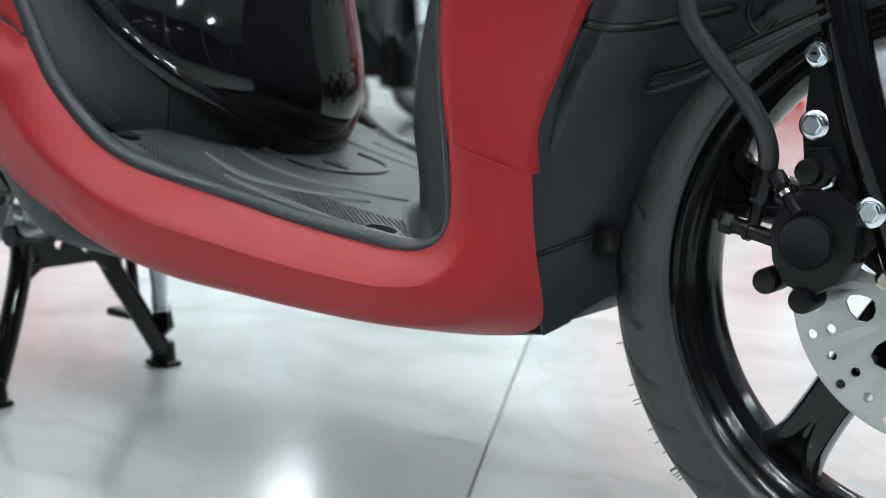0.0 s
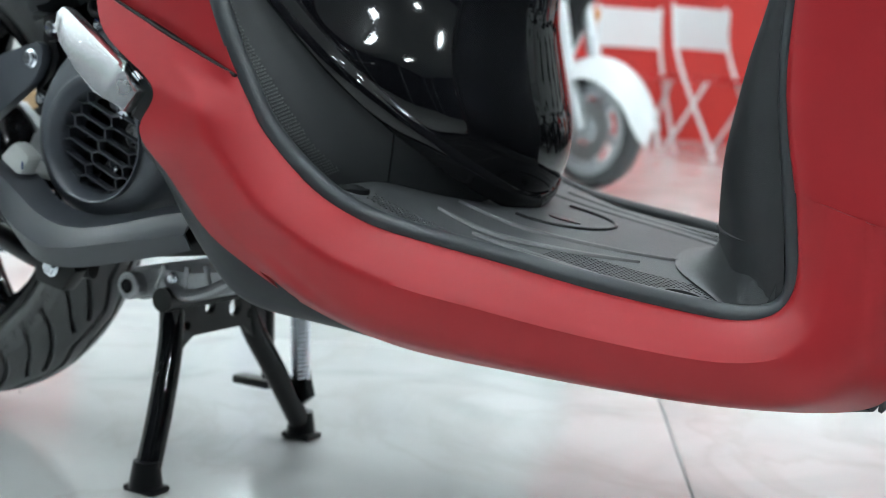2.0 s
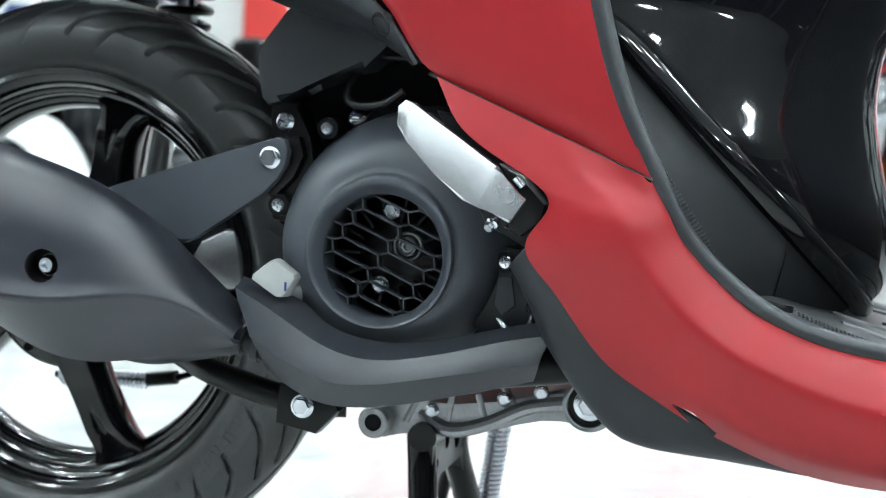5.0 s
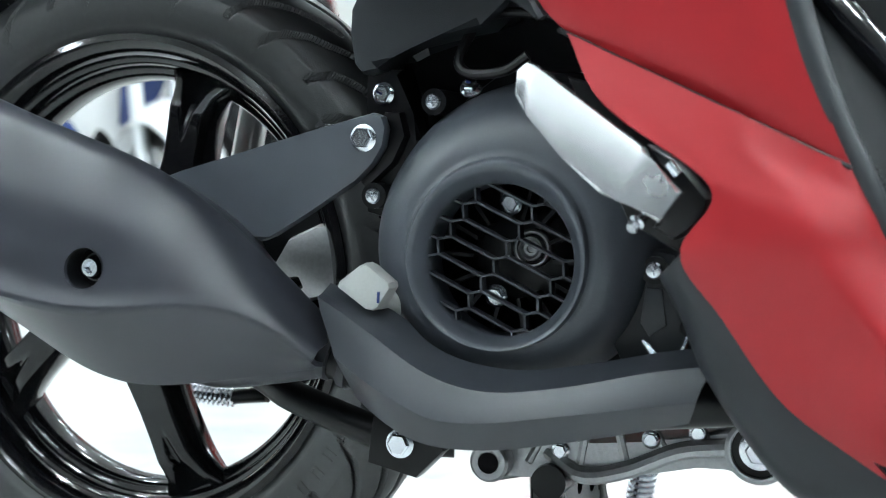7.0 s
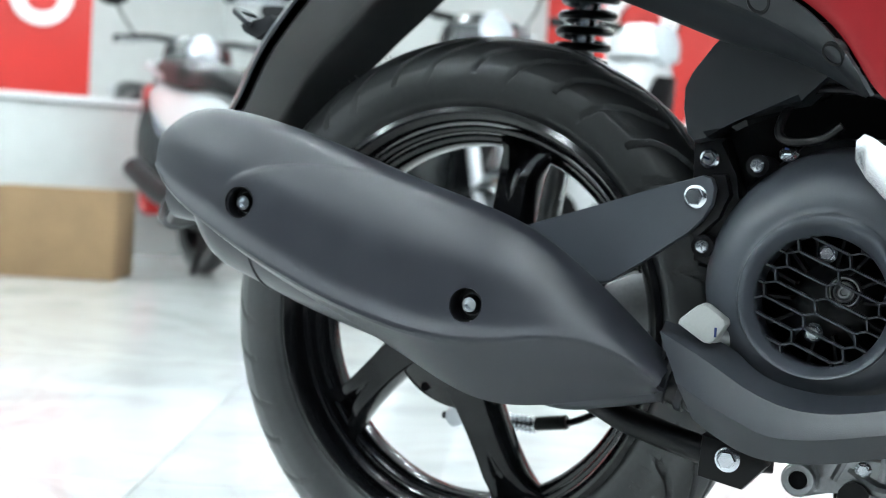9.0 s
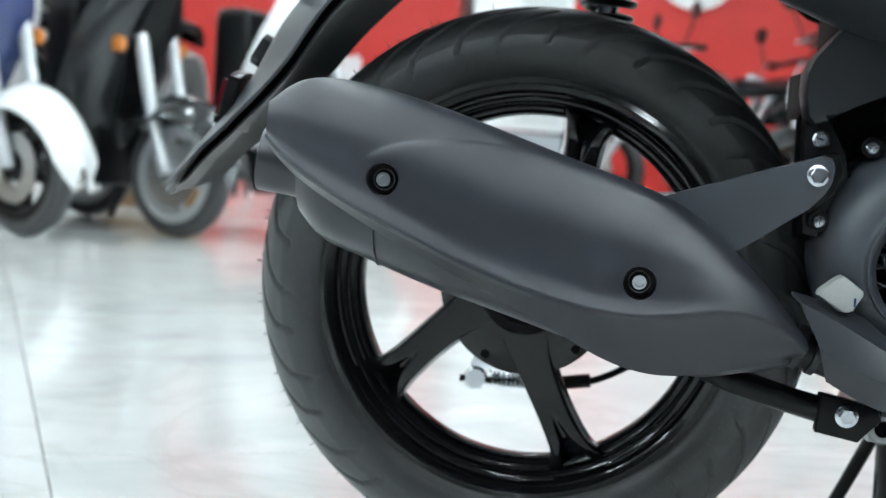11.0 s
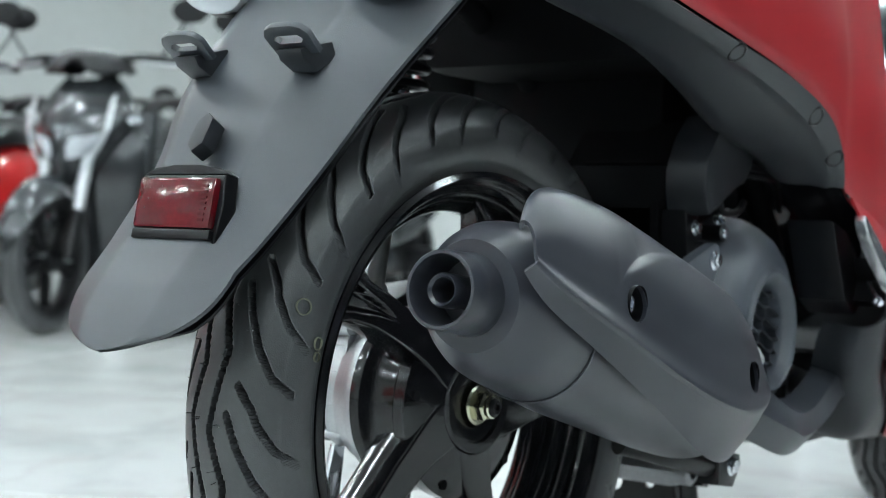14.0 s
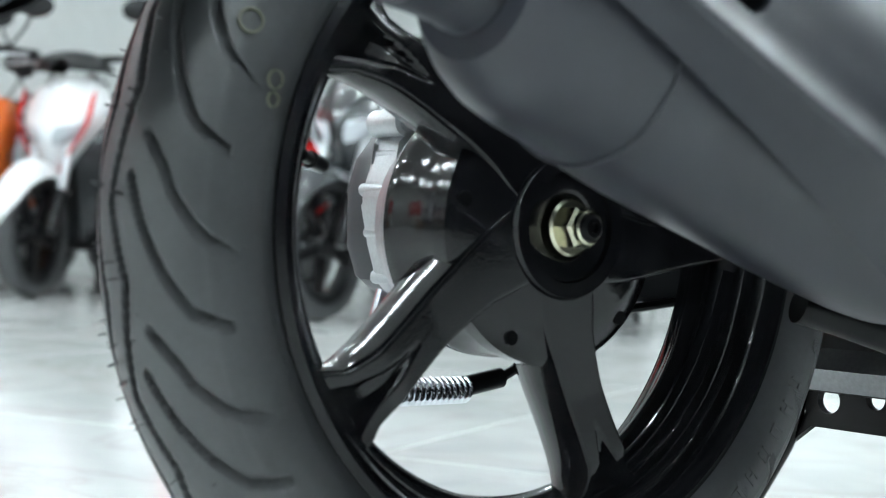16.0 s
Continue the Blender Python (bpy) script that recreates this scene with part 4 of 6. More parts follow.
def engine_bottom():
    part("sump", join(plate([(0.286, 0.172), (0.279, 0.188), (0.288, 0.203), (0.32, 0.206), (0.36, 0.206), (0.40, 0.212), (0.475, 0.235), (0.489, 0.222), (0.484, 0.203), (0.466, 0.196), (0.43, 0.204), (0.375, 0.184), (0.36, 0.178), (0.34, 0.186), (0.312, 0.182), (0.300, 0.172)], -0.075, 0.06, 0.005)), CASE, bike, "cast aluminium engine mount under the crankcase")
    part("boss", lathe([(0.0135, 0.02), (0.0135, -0.012), (0.0115, -0.014), (0.0075, -0.014), (0.007, -0.004), (0.0001, -0.004)], 32, (0.294, -0.075, 0.187), close=False), CASE, bike)
    # flat near-black disc for the shade inside the boss
    part("boss_hole", lathe([(0.0072, -0.0146), (0.0001, -0.0146)], 24, (0.294, -0.075, 0.187), close=False), INSHADE, bike)
    part("pivot_bush", join(lathe([(0.0215, 0.02), (0.0215, -0.012), (0.019, -0.014), (0.0175, -0.014), (0.0175, -0.008)], 40, (0.470, -0.075, 0.217), close=False)), CASE, bike, "aluminium engine pivot bush")
    part("pivot_rubber", lathe([(0.0175, -0.009), (0.013, -0.009)], 40, (0.470, -0.075, 0.217), close=False), BLACK, bike)
    part("pivot_bolt", hexbolt((0.470, -0.083, 0.217), r=0.0085, h=0.009, washer=1.5), ZINC, bike)
    part("casting_rib", bent([(0.33, -0.07, 0.196), (0.355, -0.078, 0.185), (0.385, -0.078, 0.192), (0.42, -0.078, 0.209), (0.455, -0.078, 0.216)], 0.006), CASE, bike)
    for x0, z0, x1, z1 in ((0.318, 0.188, 0.328, 0.210), (0.352, 0.182, 0.356, 0.212), (0.386, 0.190, 0.378, 0.216), (0.412, 0.204, 0.398, 0.224), (0.440, 0.212, 0.424, 0.232)):
        part("casting_web", rod((x0, -0.074, z0), (x1, -0.074, z1), 0.0032, 8), CASE, bike)
    for x, z in ((0.340, 0.199), (0.400, 0.214), (0.430, 0.222)):
        part("case_bolt", hexbolt((x, -0.0755, z), r=0.0046, h=0.005), ZINC, bike)
    # centre stand
    st = part("centre_stand", rod((0.335, -0.085, 0.178), (0.335, 0.085, 0.178), 0.012, 16), BLACK, bike, "black tubular centre stand on the floor")
    for y0, y1 in ((-0.062, -0.115), (0.050, 0.138)):
        part("leg", bent([(0.328, y0, 0.185), (0.333, y0 * 0.99 + 0.05 * y1, 0.14), (0.342, 0.5 * (y0 + y1), 0.08), (0.349, y1, 0.014)], 0.0125, 16), GLOSS, st)
        part("foot", join(box(0.331, 0.368, y1 - 0.013, y1 + 0.013, 0.0, 0.007, 0.003),
                          lathe([(0.0165, 0.004), (0.0150, 0.014), (0.0135, 0.024), (0.0125, 0.030)], 20, (0.3485, y1, 0.0), (0, 0, 1))), BLACK, st)
    web = plate([(-0.075, 0.186), (-0.070, 0.130), (-0.060, 0.128), (-0.045, 0.140), (0.035, 0.140), (0.06, 0.118), (0.075, 0.100), (0.072, 0.150), (0.060, 0.186)], -0.004, 0.004, 0.001)
    wb = part("web_plate", moved(web, pose(0.338, 0, 0, 0, 0, 90)), BLACK, st, "pressed web plate with holes")
    for y, z, r in ((-0.02, 0.165, 0.008), (0.02, 0.160, 0.010), (0.045, 0.150, 0.005), (-0.055, 0.150, 0.005)):
        cut(wb, lathe([(r, -0.03), (r, 0.03)], 20, (0.338, y, z), (1, 0, 0)))
    n = 26
    A, B = Vector((0.372, 0.09, 0.20)), Vector((0.351, 0.128, 0.070))
    d = (B - A)
    u = d.normalized().cross(Vector((0, 1, 0))).normalized()
    v = d.normalized().cross(u)
    pts = [A + d * (t / (n * 12)) + 0.0095 * (math.cos(2 * math.pi * t / 12) * u + math.sin(2 * math.pi * t / 12) * v) for t in range(n * 12 + 1)]
    part("stand_spring", tube(bmesh.new(), pts, 0.0019, 6), ZINC, bike, "coiled steel stand spring")
    part("spring_lug", plate([(0.338, 0.055), (0.343, 0.078), (0.358, 0.078), (0.366, 0.050), (0.345, 0.030)], 0.126, 0.138, 0.002), BLACK, st)
    part("tang", join(rod((0.335, 0.085, 0.175), (0.300, 0.138, 0.062), 0.007), box(0.258, 0.308, 0.128, 0.150, 0.048, 0.058, 0.003)), BLACK, st, "black foot tang of the stand")


engine_bottom()


# ---- body panels ----
def both(name, rows, thick, material, label="", parent=None, angle=35):
    g = np.array(rows)
    obs = []
    for sgn in (1, -1):
        h = g.copy()
        h[:, :, 1] *= sgn
        obs.append(part(name, sheet(h, thick * sgn), material, parent or bike, label, angle=angle))
    return obs


def floor_panels():
    inn = [(0.519, 0.397), (0.524, 0.387), (0.530, 0.375), (0.536, 0.363), (0.543, 0.354), (0.560, 0.336), (0.580, 0.319), (0.600, 0.306), (0.640, 0.291),
           (0.690, 0.283), (0.751, 0.275), (0.827, 0.264), (0.888, 0.258), (0.925, 0.2555), (0.949, 0.259), (0.963, 0.268), (0.968, 0.283), (0.966, 0.305), (0.960, 0.348)]
    out = [(0.363, 0.462), (0.387, 0.425), (0.444, 0.389), (0.4525, 0.376), (0.437, 0.348), (0.459, 0.317), (0.492, 0.274), (0.526, 0.250), (0.575, 0.222),
           (0.640, 0.195), (0.726, 0.188), (0.805, 0.186), (0.879, 0.186), (0.925, 0.188), (0.975, 0.193), (1.012, 0.200), (1.029, 0.215), (1.025, 0.253), (1.022, 0.327)]
    yi = [0.222, 0.221, 0.220, 0.218, 0.216, 0.212, 0.209, 0.207, 0.205, 0.204, 0.203, 0.202, 0.200, 0.199, 0.198, 0.198, 0.197, 0.197, 0.197]
    yo = [0.213, 0.226, 0.236, 0.238, 0.236, 0.226, 0.215, 0.207, 0.192, 0.165, 0.150, 0.146, 0.143, 0.140, 0.136, 0.130, 0.150, 0.172, 0.182]
    top, low = [], []
    for k, ((a, b), (c, d), y, z) in enumerate(zip(inn, out, yi, yo)):
        f = 1 - 0.75 * max(0, min(1, (k - 13) / 4)) if k > 8 else 1.0
        bulge = 0.026 * f * min(1, 0.15 + k / 4)
        fold = 0.34 if k > 3 else 0.40

        def P(t, yy):
            return (a + (c - a) * t, -yy, b + (d - b) * t)
        top.append([P(0.0, y - 0.010), P(0.02, y - 0.001), P(0.5 * fold, y + 0.56 * bulge), P(fold, y + bulge)])
        if k > 7:
            low.append([P(fold, y + bulge), P(0.60, y + bulge * 0.86 - 0.001), P(0.72, y + bulge * 0.80 - 0.005), P(0.80, 0.72 * (y + bulge) + 0.28 * z), P(1.0, z)])
        else:
            low.append([P(fold, y + bulge), P(0.60, 0.70 * (y + bulge) + 0.30 * z), P(0.72, 0.56 * (y + bulge) + 0.44 * z), P(0.80, 0.45 * (y + bulge) + 0.55 * z), P(1.0, z)])
    g = np.concatenate([ruled(top, 300, 16), ruled(low, 300, 26)[:, 1:]], 1)
    calm = soften(g, 9, 0.6)
    keep = np.clip((np.arange(300) / 299 - 0.34) / 0.10, 0, 1)[:, None, None]
    g = soften(g, 1.0, 1.2) * (1 - keep) + calm * keep
    obs = both("floor_side_panel", g, 0.003, RED, "matte red floor side panel", angle=25)
    # vent slot near the rear lower corner
    slot = plate([(0.541, 0.2445), (0.556, 0.240), (0.573, 0.225), (0.570, 0.221), (0.556, 0.228)], -0.26, -0.15, 0.001)
    cut(obs[0], slot)
    # dark lower panel below and behind the red
    o2 = [(0.424, 0.334), (0.434, 0.314), (0.451, 0.276), (0.493, 0.223), (0.520, 0.207), (0.575, 0.199), (0.640, 0.193), (0.730, 0.184), (0.800, 0.182), (0.880, 0.182), (0.95, 0.187), (1.005, 0.196)]
    i2 = [(0.438, 0.350), (0.461, 0.317), (0.494, 0.276), (0.528, 0.252), (0.577, 0.224), (0.642, 0.197), (0.70, 0.192), (0.76, 0.189), (0.81, 0.188), (0.88, 0.188), (0.95, 0.192), (1.005, 0.200)]
    y2 = [0.231, 0.220, 0.209, 0.201, 0.186, 0.160, 0.150, 0.145, 0.141, 0.138, 0.134, 0.128]
    secs = [[(a, -y, b), (0.5 * (a + c), -y + 0.004, 0.5 * (b + d)), (c, -y + 0.020, d), (c - 0.0, -y + 0.060, d + 0.004)] for (a, b), (c, d), y in zip(i2, o2, y2)]
    both("lower_cover", ruled(secs, 70, 16), 0.003, DARK, "matte black lower floor cover")
    part("under_cover", box(0.55, 0.99, -0.11, 0.11, 0.190, 0.205, 0.004), DARK, bike, "black under cover below the floor")
    # edge trim of the footboard
    tr = [(0.455, -0.208, 0.575), (0.470, -0.212, 0.530), (0.486, -0.214, 0.475), (0.505, -0.214, 0.428), (0.521, -0.212, 0.397), (0.539, -0.208, 0.364), (0.563, -0.203, 0.337), (0.602, -0.199, 0.309), (0.641, -0.197, 0.2945),
          (0.692, -0.196, 0.286), (0.752, -0.195, 0.278), (0.827, -0.194, 0.2675), (0.888, -0.192, 0.2615), (0.924, -0.191, 0.259), (0.946, -0.190, 0.2625), (0.959, -0.189, 0.272), (0.963, -0.188, 0.288), (0.9585, -0.189, 0.330), (0.950, -0.190, 0.390), (0.946, -0.190, 0.440), (0.951, -0.190, 0.520), (0.971, -0.190, 0.620)]
    for sgn in (1, -1):
        path = spline(tr, 120)
        path[:, 1] *= sgn
        part("edge_trim", tube(bmesh.new(), path, 0.0085, 14), TRIM, bike, "dark rubber edge trim of the footboard")
    # footboard
    prof = [(0.558, 0.296), (0.572, 0.310), (0.588, 0.3175), (0.605, 0.3185), (0.640, 0.308), (0.702, 0.294), (0.780, 0.282), (0.872, 0.270), (0.912, 0.268), (0.936, 0.276), (0.948, 0.296), (0.952, 0.330)]
    ys = np.linspace(-1, 1, 61)
    pr = spline(prof, 90)
    order = np.argsort(pr[:, 0])

    def floor_z(x, y):
        return np.interp(x, pr[order, 0], pr[order, 1]) - np.interp(x, [0.60, 0.70], [0.002, 0.010]) * (y / 0.19)**2

    rows = []
    for x, z in pr:
        wdt = np.interp(x, [0.555, 0.60, 0.95], [0.190, 0.194, 0.187])
        rows.append([(x, s * wdt, z - np.interp(x, [0.60, 0.70], [0.002, 0.010]) * (s * wdt / 0.19)**2 - 0.004 * max(0, (abs(s) - 0.9) / 0.1)**2) for s in ys])
    fb = part("footboard", sheet(rows, 0.004), MATRUB, bike, "dark grey rubber footboard with screw holes", angle=50)
    for x, y in ((0.605, -0.178), (0.872, -0.154), (0.605, 0.178), (0.872, 0.154)):
        z = float(floor_z(x, y))
        cut(fb, moved(lathe([(0.0105, -0.02), (0.0105, 0.03)], 28, (0, 0, 0), (0, 0, 1)), Matrix.Translation((x, y, z)) @ Matrix.Diagonal((1.35, 1, 1, 1))))
        part("screw_well", moved(lathe([(0.0106, -0.001), (0.010, -0.016), (0.0001, -0.016)], 28, (0, 0, 0), (0, 0, 1), close=False), Matrix.Translation((x, y, z - 0.0005)) @ Matrix.Diagonal((1.35, 1, 1, 1))), BLACK, fb)
    grv = bmesh.new()
    lid = [(0.700 + 0.052 * math.cos(a) * (1 if math.cos(a) > 0 else 1.2), 0.056 * math.sin(a)) for a in np.linspace(-1.75, 1.75, 40)]
    tube(grv, [(x, y, floor_z(x, y) + 0.0002) for x, y in lid], 0.0020, 8)
    part("lid_groove", grv, BLACK, fb, "groove round the battery lid")
    slot = lathe([(0.010, -0.001), (0.010, 0.0010), (0.0001, 0.0010)], 24, (0, 0, 0), (0, 0, 1), close=False)
    part("finger_slot", moved(slot, Matrix.Translation((0.716, -0.016, floor_z(0.716, -0.016))) @ pose(0, 0, 0, 0, 9, 0) @ Matrix.Diagonal((1.5, 0.62, 1, 1))), BLACK, fb)
    # raised wedge ribs, mirrored
    for sgn in (-1, 1):
        for line, w in (([(0.655, 0.128), (0.712, 0.136), (0.765, 0.124), (0.818, 0.098)], 0.0065), ([(0.700, 0.152), (0.765, 0.160), (0.820, 0.166), (0.862, 0.166)], 0.0060), ([(0.650, 0.085), (0.720, 0.092), (0.790, 0.078), (0.835, 0.058)], 0.0050)):
            p = spline(line, 40)
            rib = []
            for k, (x, y) in enumerate(p):
                ww = w * math.sin(math.pi * min(1, 0.06 + 0.94 * k / 39))**0.6 + 0.0004
                rib.append([(x + 0.25 * ww * q, sgn * (y + ww * q), floor_z(x, y) + 0.0024 * (1 - q**4) - 0.0004) for q in np.linspace(-1, 1, 9)])
            part("grip_rib", sheet(rib, 0.001 * sgn), MATRIB, fb)
        dots = bmesh.new()
        for k in range(100):
            x = 0.62 + 0.285 * k / 99
            for r in range(4 if x < 0.76 else 13):
                y = 0.182 - 0.0048 * r - 0.06 * max(0, x - 0.82) + 0.002 * (k % 2)
                if math.hypot((x - 0.872) / 1.35, y - 0.154) < 0.0135 or math.hypot((x - 0.605) / 1.35, y - 0.178) < 0.0135:
                    continue
                me = bpy.data.meshes.new("t")
                bx = box(-0.0009, 0.0009, -0.0007, 0.0007, -0.0004, 0.0005)
                moved(bx, Matrix.Translation((x, sgn * y, floor_z(x, y))))
                bx.to_mesh(me)
                bx.free()
                dots.from_mesh(me)
                bpy.data.meshes.remove(me)
        part("grip_dots", dots, MATRUB, fb, smooth=False)["kind"] = "stuff"


floor_panels()


def tunnel():
    E = [(0.430, -0.175, 0.600), (0.452, -0.180, 0.530), (0.489, -0.176, 0.503), (0.530, -0.171, 0.462), (0.579, -0.160, 0.413), (0.621, -0.132, 0.372), (0.650, -0.097, 0.343), (0.667, -0.066, 0.325), (0.676, -0.040, 0.314), (0.680, -0.016, 0.3085)]
    secs = []
    for x, y, z in E:
        xn = np.interp(z, [0.3085, 0.314, 0.325, 0.343, 0.37, 0.40, 0.45, 0.50, 0.55, 0.60], [0.6820, 0.6885, 0.6935, 0.6965, 0.696, 0.689, 0.677, 0.679, 0.694, 0.711])
        half = [(x + (xn - x) * f, y * s, z) for s, f in ((1.0, 0.0), (0.985, 0.05), (0.93, 0.18), (0.82, 0.39), (0.68, 0.60), (0.53, 0.77), (0.38, 0.89), (0.22, 0.965), (0.10, 0.993), (0.0, 1.0))]
        secs.append(half + [(a, -b, c) for a, b, c in half[-2::-1]])
    g = soften(ruled(secs, 110, 121), 2, 1.6)
    part("centre_cover", sheet(g, 0.004), GLOSS, bike, "gloss black centre cover rising from the footboard", angle=50)
    T = [(0.452, -0.206, 0.575), (0.468, -0.208, 0.530), (0.485, -0.208, 0.475), (0.504, -0.207, 0.428), (0.525, -0.204, 0.390), (0.543, -0.199, 0.357), (0.560, -0.184, 0.331), (0.588, -0.146, 0.305), (0.628, -0.10, 0.294)]
    U = [(0.432, -0.176, 0.585), (0.452, -0.181, 0.530), (0.500, -0.175, 0.493), (0.545, -0.168, 0.448), (0.585, -0.157, 0.407), (0.621, -0.132, 0.372), (0.645, -0.105, 0.348), (0.664, -0.075, 0.329), (0.676, -0.045, 0.312)]
    # flat glossy band along the cover's edge
    eb, tb = spline(E + [(0.681, 0.0, 0.3065)], 70), spline(T + [(0.664, -0.05, 0.288)], 70)
    tang = np.gradient(eb, axis=0)
    tang /= np.linalg.norm(tang, axis=1, keepdims=True)
    down = tb - eb
    down -= (down * tang).sum(1, keepdims=True) * tang
    down /= np.linalg.norm(down, axis=1, keepdims=True)
    outw = np.cross(tang, down)
    outw *= np.where(outw[:, 1:2] > 0, -1.0, 1.0)
    band = np.stack([eb - down * 0.003 + outw * 0.0005, eb + outw * 0.0040, eb + down * 0.003 + outw * 0.0052, eb + down * 0.011 + outw * 0.0052, eb + down * 0.0135 + outw * 0.0035, eb + down * 0.0140 - outw * 0.002], 1)
    for sgn in (1, -1):
        h = band.copy()
        h[:, :, 1] *= sgn
        part("cover_band", sheet(h, 0.002 * sgn), GLOSS, bike, "gloss black band along the cover edge", angle=40)
    secs = []
    for (a, b, c), (d, e, f) in zip(T, U):
        m = (0.5 * (a + d) - 0.004, 0.5 * (b + e) + 0.004, 0.5 * (c + f) - 0.004)
        secs.append([(a, b, c), m, (d, e, f)])
    g = soften(ruled(secs, 60, 20), 2, 0)
    ic = both("inner_cover", g, 0.003, INCOV, "matte black inner side cover above the footboard")
    # knurled grip dots up the rear corner
    fine = soften(ruled(secs, 260, 60), 8, 0)
    du, dv = np.gradient(fine, axis=0), np.gradient(fine, axis=1)
    nrm = np.cross(du, dv)
    nrm /= np.linalg.norm(nrm, axis=2, keepdims=True)
    nrm *= np.where(nrm[:, :, 1:2] > 0, -1.0, 1.0)
    run = [fine[int(round(180 + 50 * q)), int(round(57 - 50 * q))] + 0.0002 * nrm[int(round(180 + 50 * q)), int(round(57 - 50 * q))] for q in np.linspace(0, 1, 12)]
    part("cover_joint", bent([tuple(p) for p in run], 0.0009, 6), BLACK, bike)
    kb = bmesh.new()
    for i in range(66, 196, 2):
        long = np.interp(i, [66, 110, 155, 195], [0.004, 0.010, 0.019, 0.017])
        run = np.concatenate([[0], np.cumsum(np.linalg.norm(np.diff(fine[i], axis=0), axis=1))])
        for q in np.arange(0.003 + 0.0011 * (i // 2 % 2), long, 0.0022):
            j = int(np.argmin(np.abs(run - q)))
            c, n = Vector([np.interp(q, run, fine[i, :, a]) for a in range(3)]), Vector(nrm[i, j])
            if n.y > 0:
                n = -n
            bx = box(-0.0007, 0.0007, -0.0007, 0.0007, -0.0004, 0.0008)
            moved(bx, Matrix.Translation(c) @ n.to_track_quat("Z", "Y").to_matrix().to_4x4())
            me = bpy.data.meshes.new("t")
            bx.to_mesh(me)
            bx.free()
            kb.from_mesh(me)
            bpy.data.meshes.remove(me)
    part("knurled_band", kb, KNURL, ic[0], "knurled grip dots along the cover edge", smooth=False)["kind"] = "stuff"


tunnel()


def leg_shield():
    inn = [(0.960, 0.3472), (0.951, 0.390), (0.947, 0.439), (0.952, 0.52), (0.972, 0.62), (1.00, 0.72)]
    out = [(1.022, 0.3264), (1.023, 0.361), (1.035, 0.403), (1.051, 0.444), (1.09, 0.53), (1.13, 0.62)]
    secs = [[(a, -0.188, b), (a + 0.001, -0.197, b), (a + 0.2 * (c - a), -0.203, b + 0.2 * (d - b)), (a + 0.7 * (c - a), -0.195, b + 0.7 * (d - b)), (c - 0.003, -0.184, d), (c - 0.002, -0.172, d)] for (a, b), (c, d) in zip(inn, out)]
    both("leg_shield", ruled(secs, 50, 24), 0.003, RED, "matte red leg shield side", angle=40)
    # dark panel behind the front wheel
    zz = [(0.197, 0.228), (0.255, 0.284), (0.33, 0.352), (0.40, 0.415), (0.47, 0.48), (0.55, 0.56), (0.65, 0.66)]
    xo = [1.014, 1.024, 1.020, 1.032, 1.056, 1.095, 1.135]
    yo = [0.128, 0.168, 0.178, 0.178, 0.176, 0.172, 0.165]
    secs = []
    for (z0, z1), x, y in zip(zz, xo, yo):
        xe = np.interp(z1, [0.228, 0.284, 0.319, 0.352, 0.393, 0.48, 0.56, 0.66], [1.036, 1.037, 1.045, 1.062, 1.092, 1.150, 1.17, 1.19])
        flat = [(x - 0.003 + (xe - x + 0.003) * q, -y + (y - 0.054) * q, z0 + (z1 - z0) * q) for q in (0.0, 0.33, 0.67, 0.94, 1.0)]
        secs.append(flat + [(xe - 0.006, -0.046, z1 + 0.002), (x - 0.002, -0.040, z1 + 0.002), (x - 0.022, 0.0, z1 + 0.004)])
    g = soften(ruled(secs, 120, 140), 3, 1.4)
    # a tapering flute pressed into it, pointed at its lower end
    for i in range(120):
        for j in range(70):
            x, y, z = g[i, j]
            q = (z - 0.342) / 0.11
            if 0 < q < 1.6:
                wd = 0.0105 * min(1, q)**0.6
                v = abs(y + 0.1625 - 0.002 * q) / wd
                if v < 1:
                    g[i, j] += np.array((-0.9, 0.43, 0)) * 0.010 * min(1, 2 * q) * (1 - v * v)
    both("front_inner_cover", g, 0.003, DARK, "matte black cover behind the front wheel")
    def over(j, z, out):
        p = g[int(np.argmin(np.abs(g[:, j, 2] - z))), j]
        return Vector((p[0] + 0.75 * out, p[1] - 0.66 * out, z))
    part("cover_seam", tube(bmesh.new(), [over(j, 0.2655 + 0.012 * (j - 2) / 64, 0.0042) for j in range(2, 67, 2)], 0.0019, 6), BLACK, bike)
    # black lip of the opening above the cover
    js = [2, 6, 10, 16, 24, 34, 46, 60]
    lip = [(j, z) for j, z in zip(range(2, 61), np.interp(range(2, 61), js, [0.452, 0.441, 0.4365, 0.4345, 0.4355, 0.4395, 0.446, 0.455]))]
    part("cover_lip", tube(bmesh.new(), [over(j, z, 0.003) for j, z in lip], 0.0035, 8), BLACK, bike, "black lip of the cover behind the front wheel")
    # thin near-black sheet on the cover, drawn as the opening's shade
    part("cover_opening", sheet([[tuple(over(j, z + up, 0.0022)) for up in (0.0, 0.012, 0.03, 0.05, 0.07)] for j, z in lip], 0.001), INSHADE, bike, "near-black sheet painted as the shade of the opening above the cover")
    part("splash_block", box(1.0335, 1.049, -0.098, -0.078, 0.262, 0.283, 0.003), BLACK, bike, "small black splash guard block")
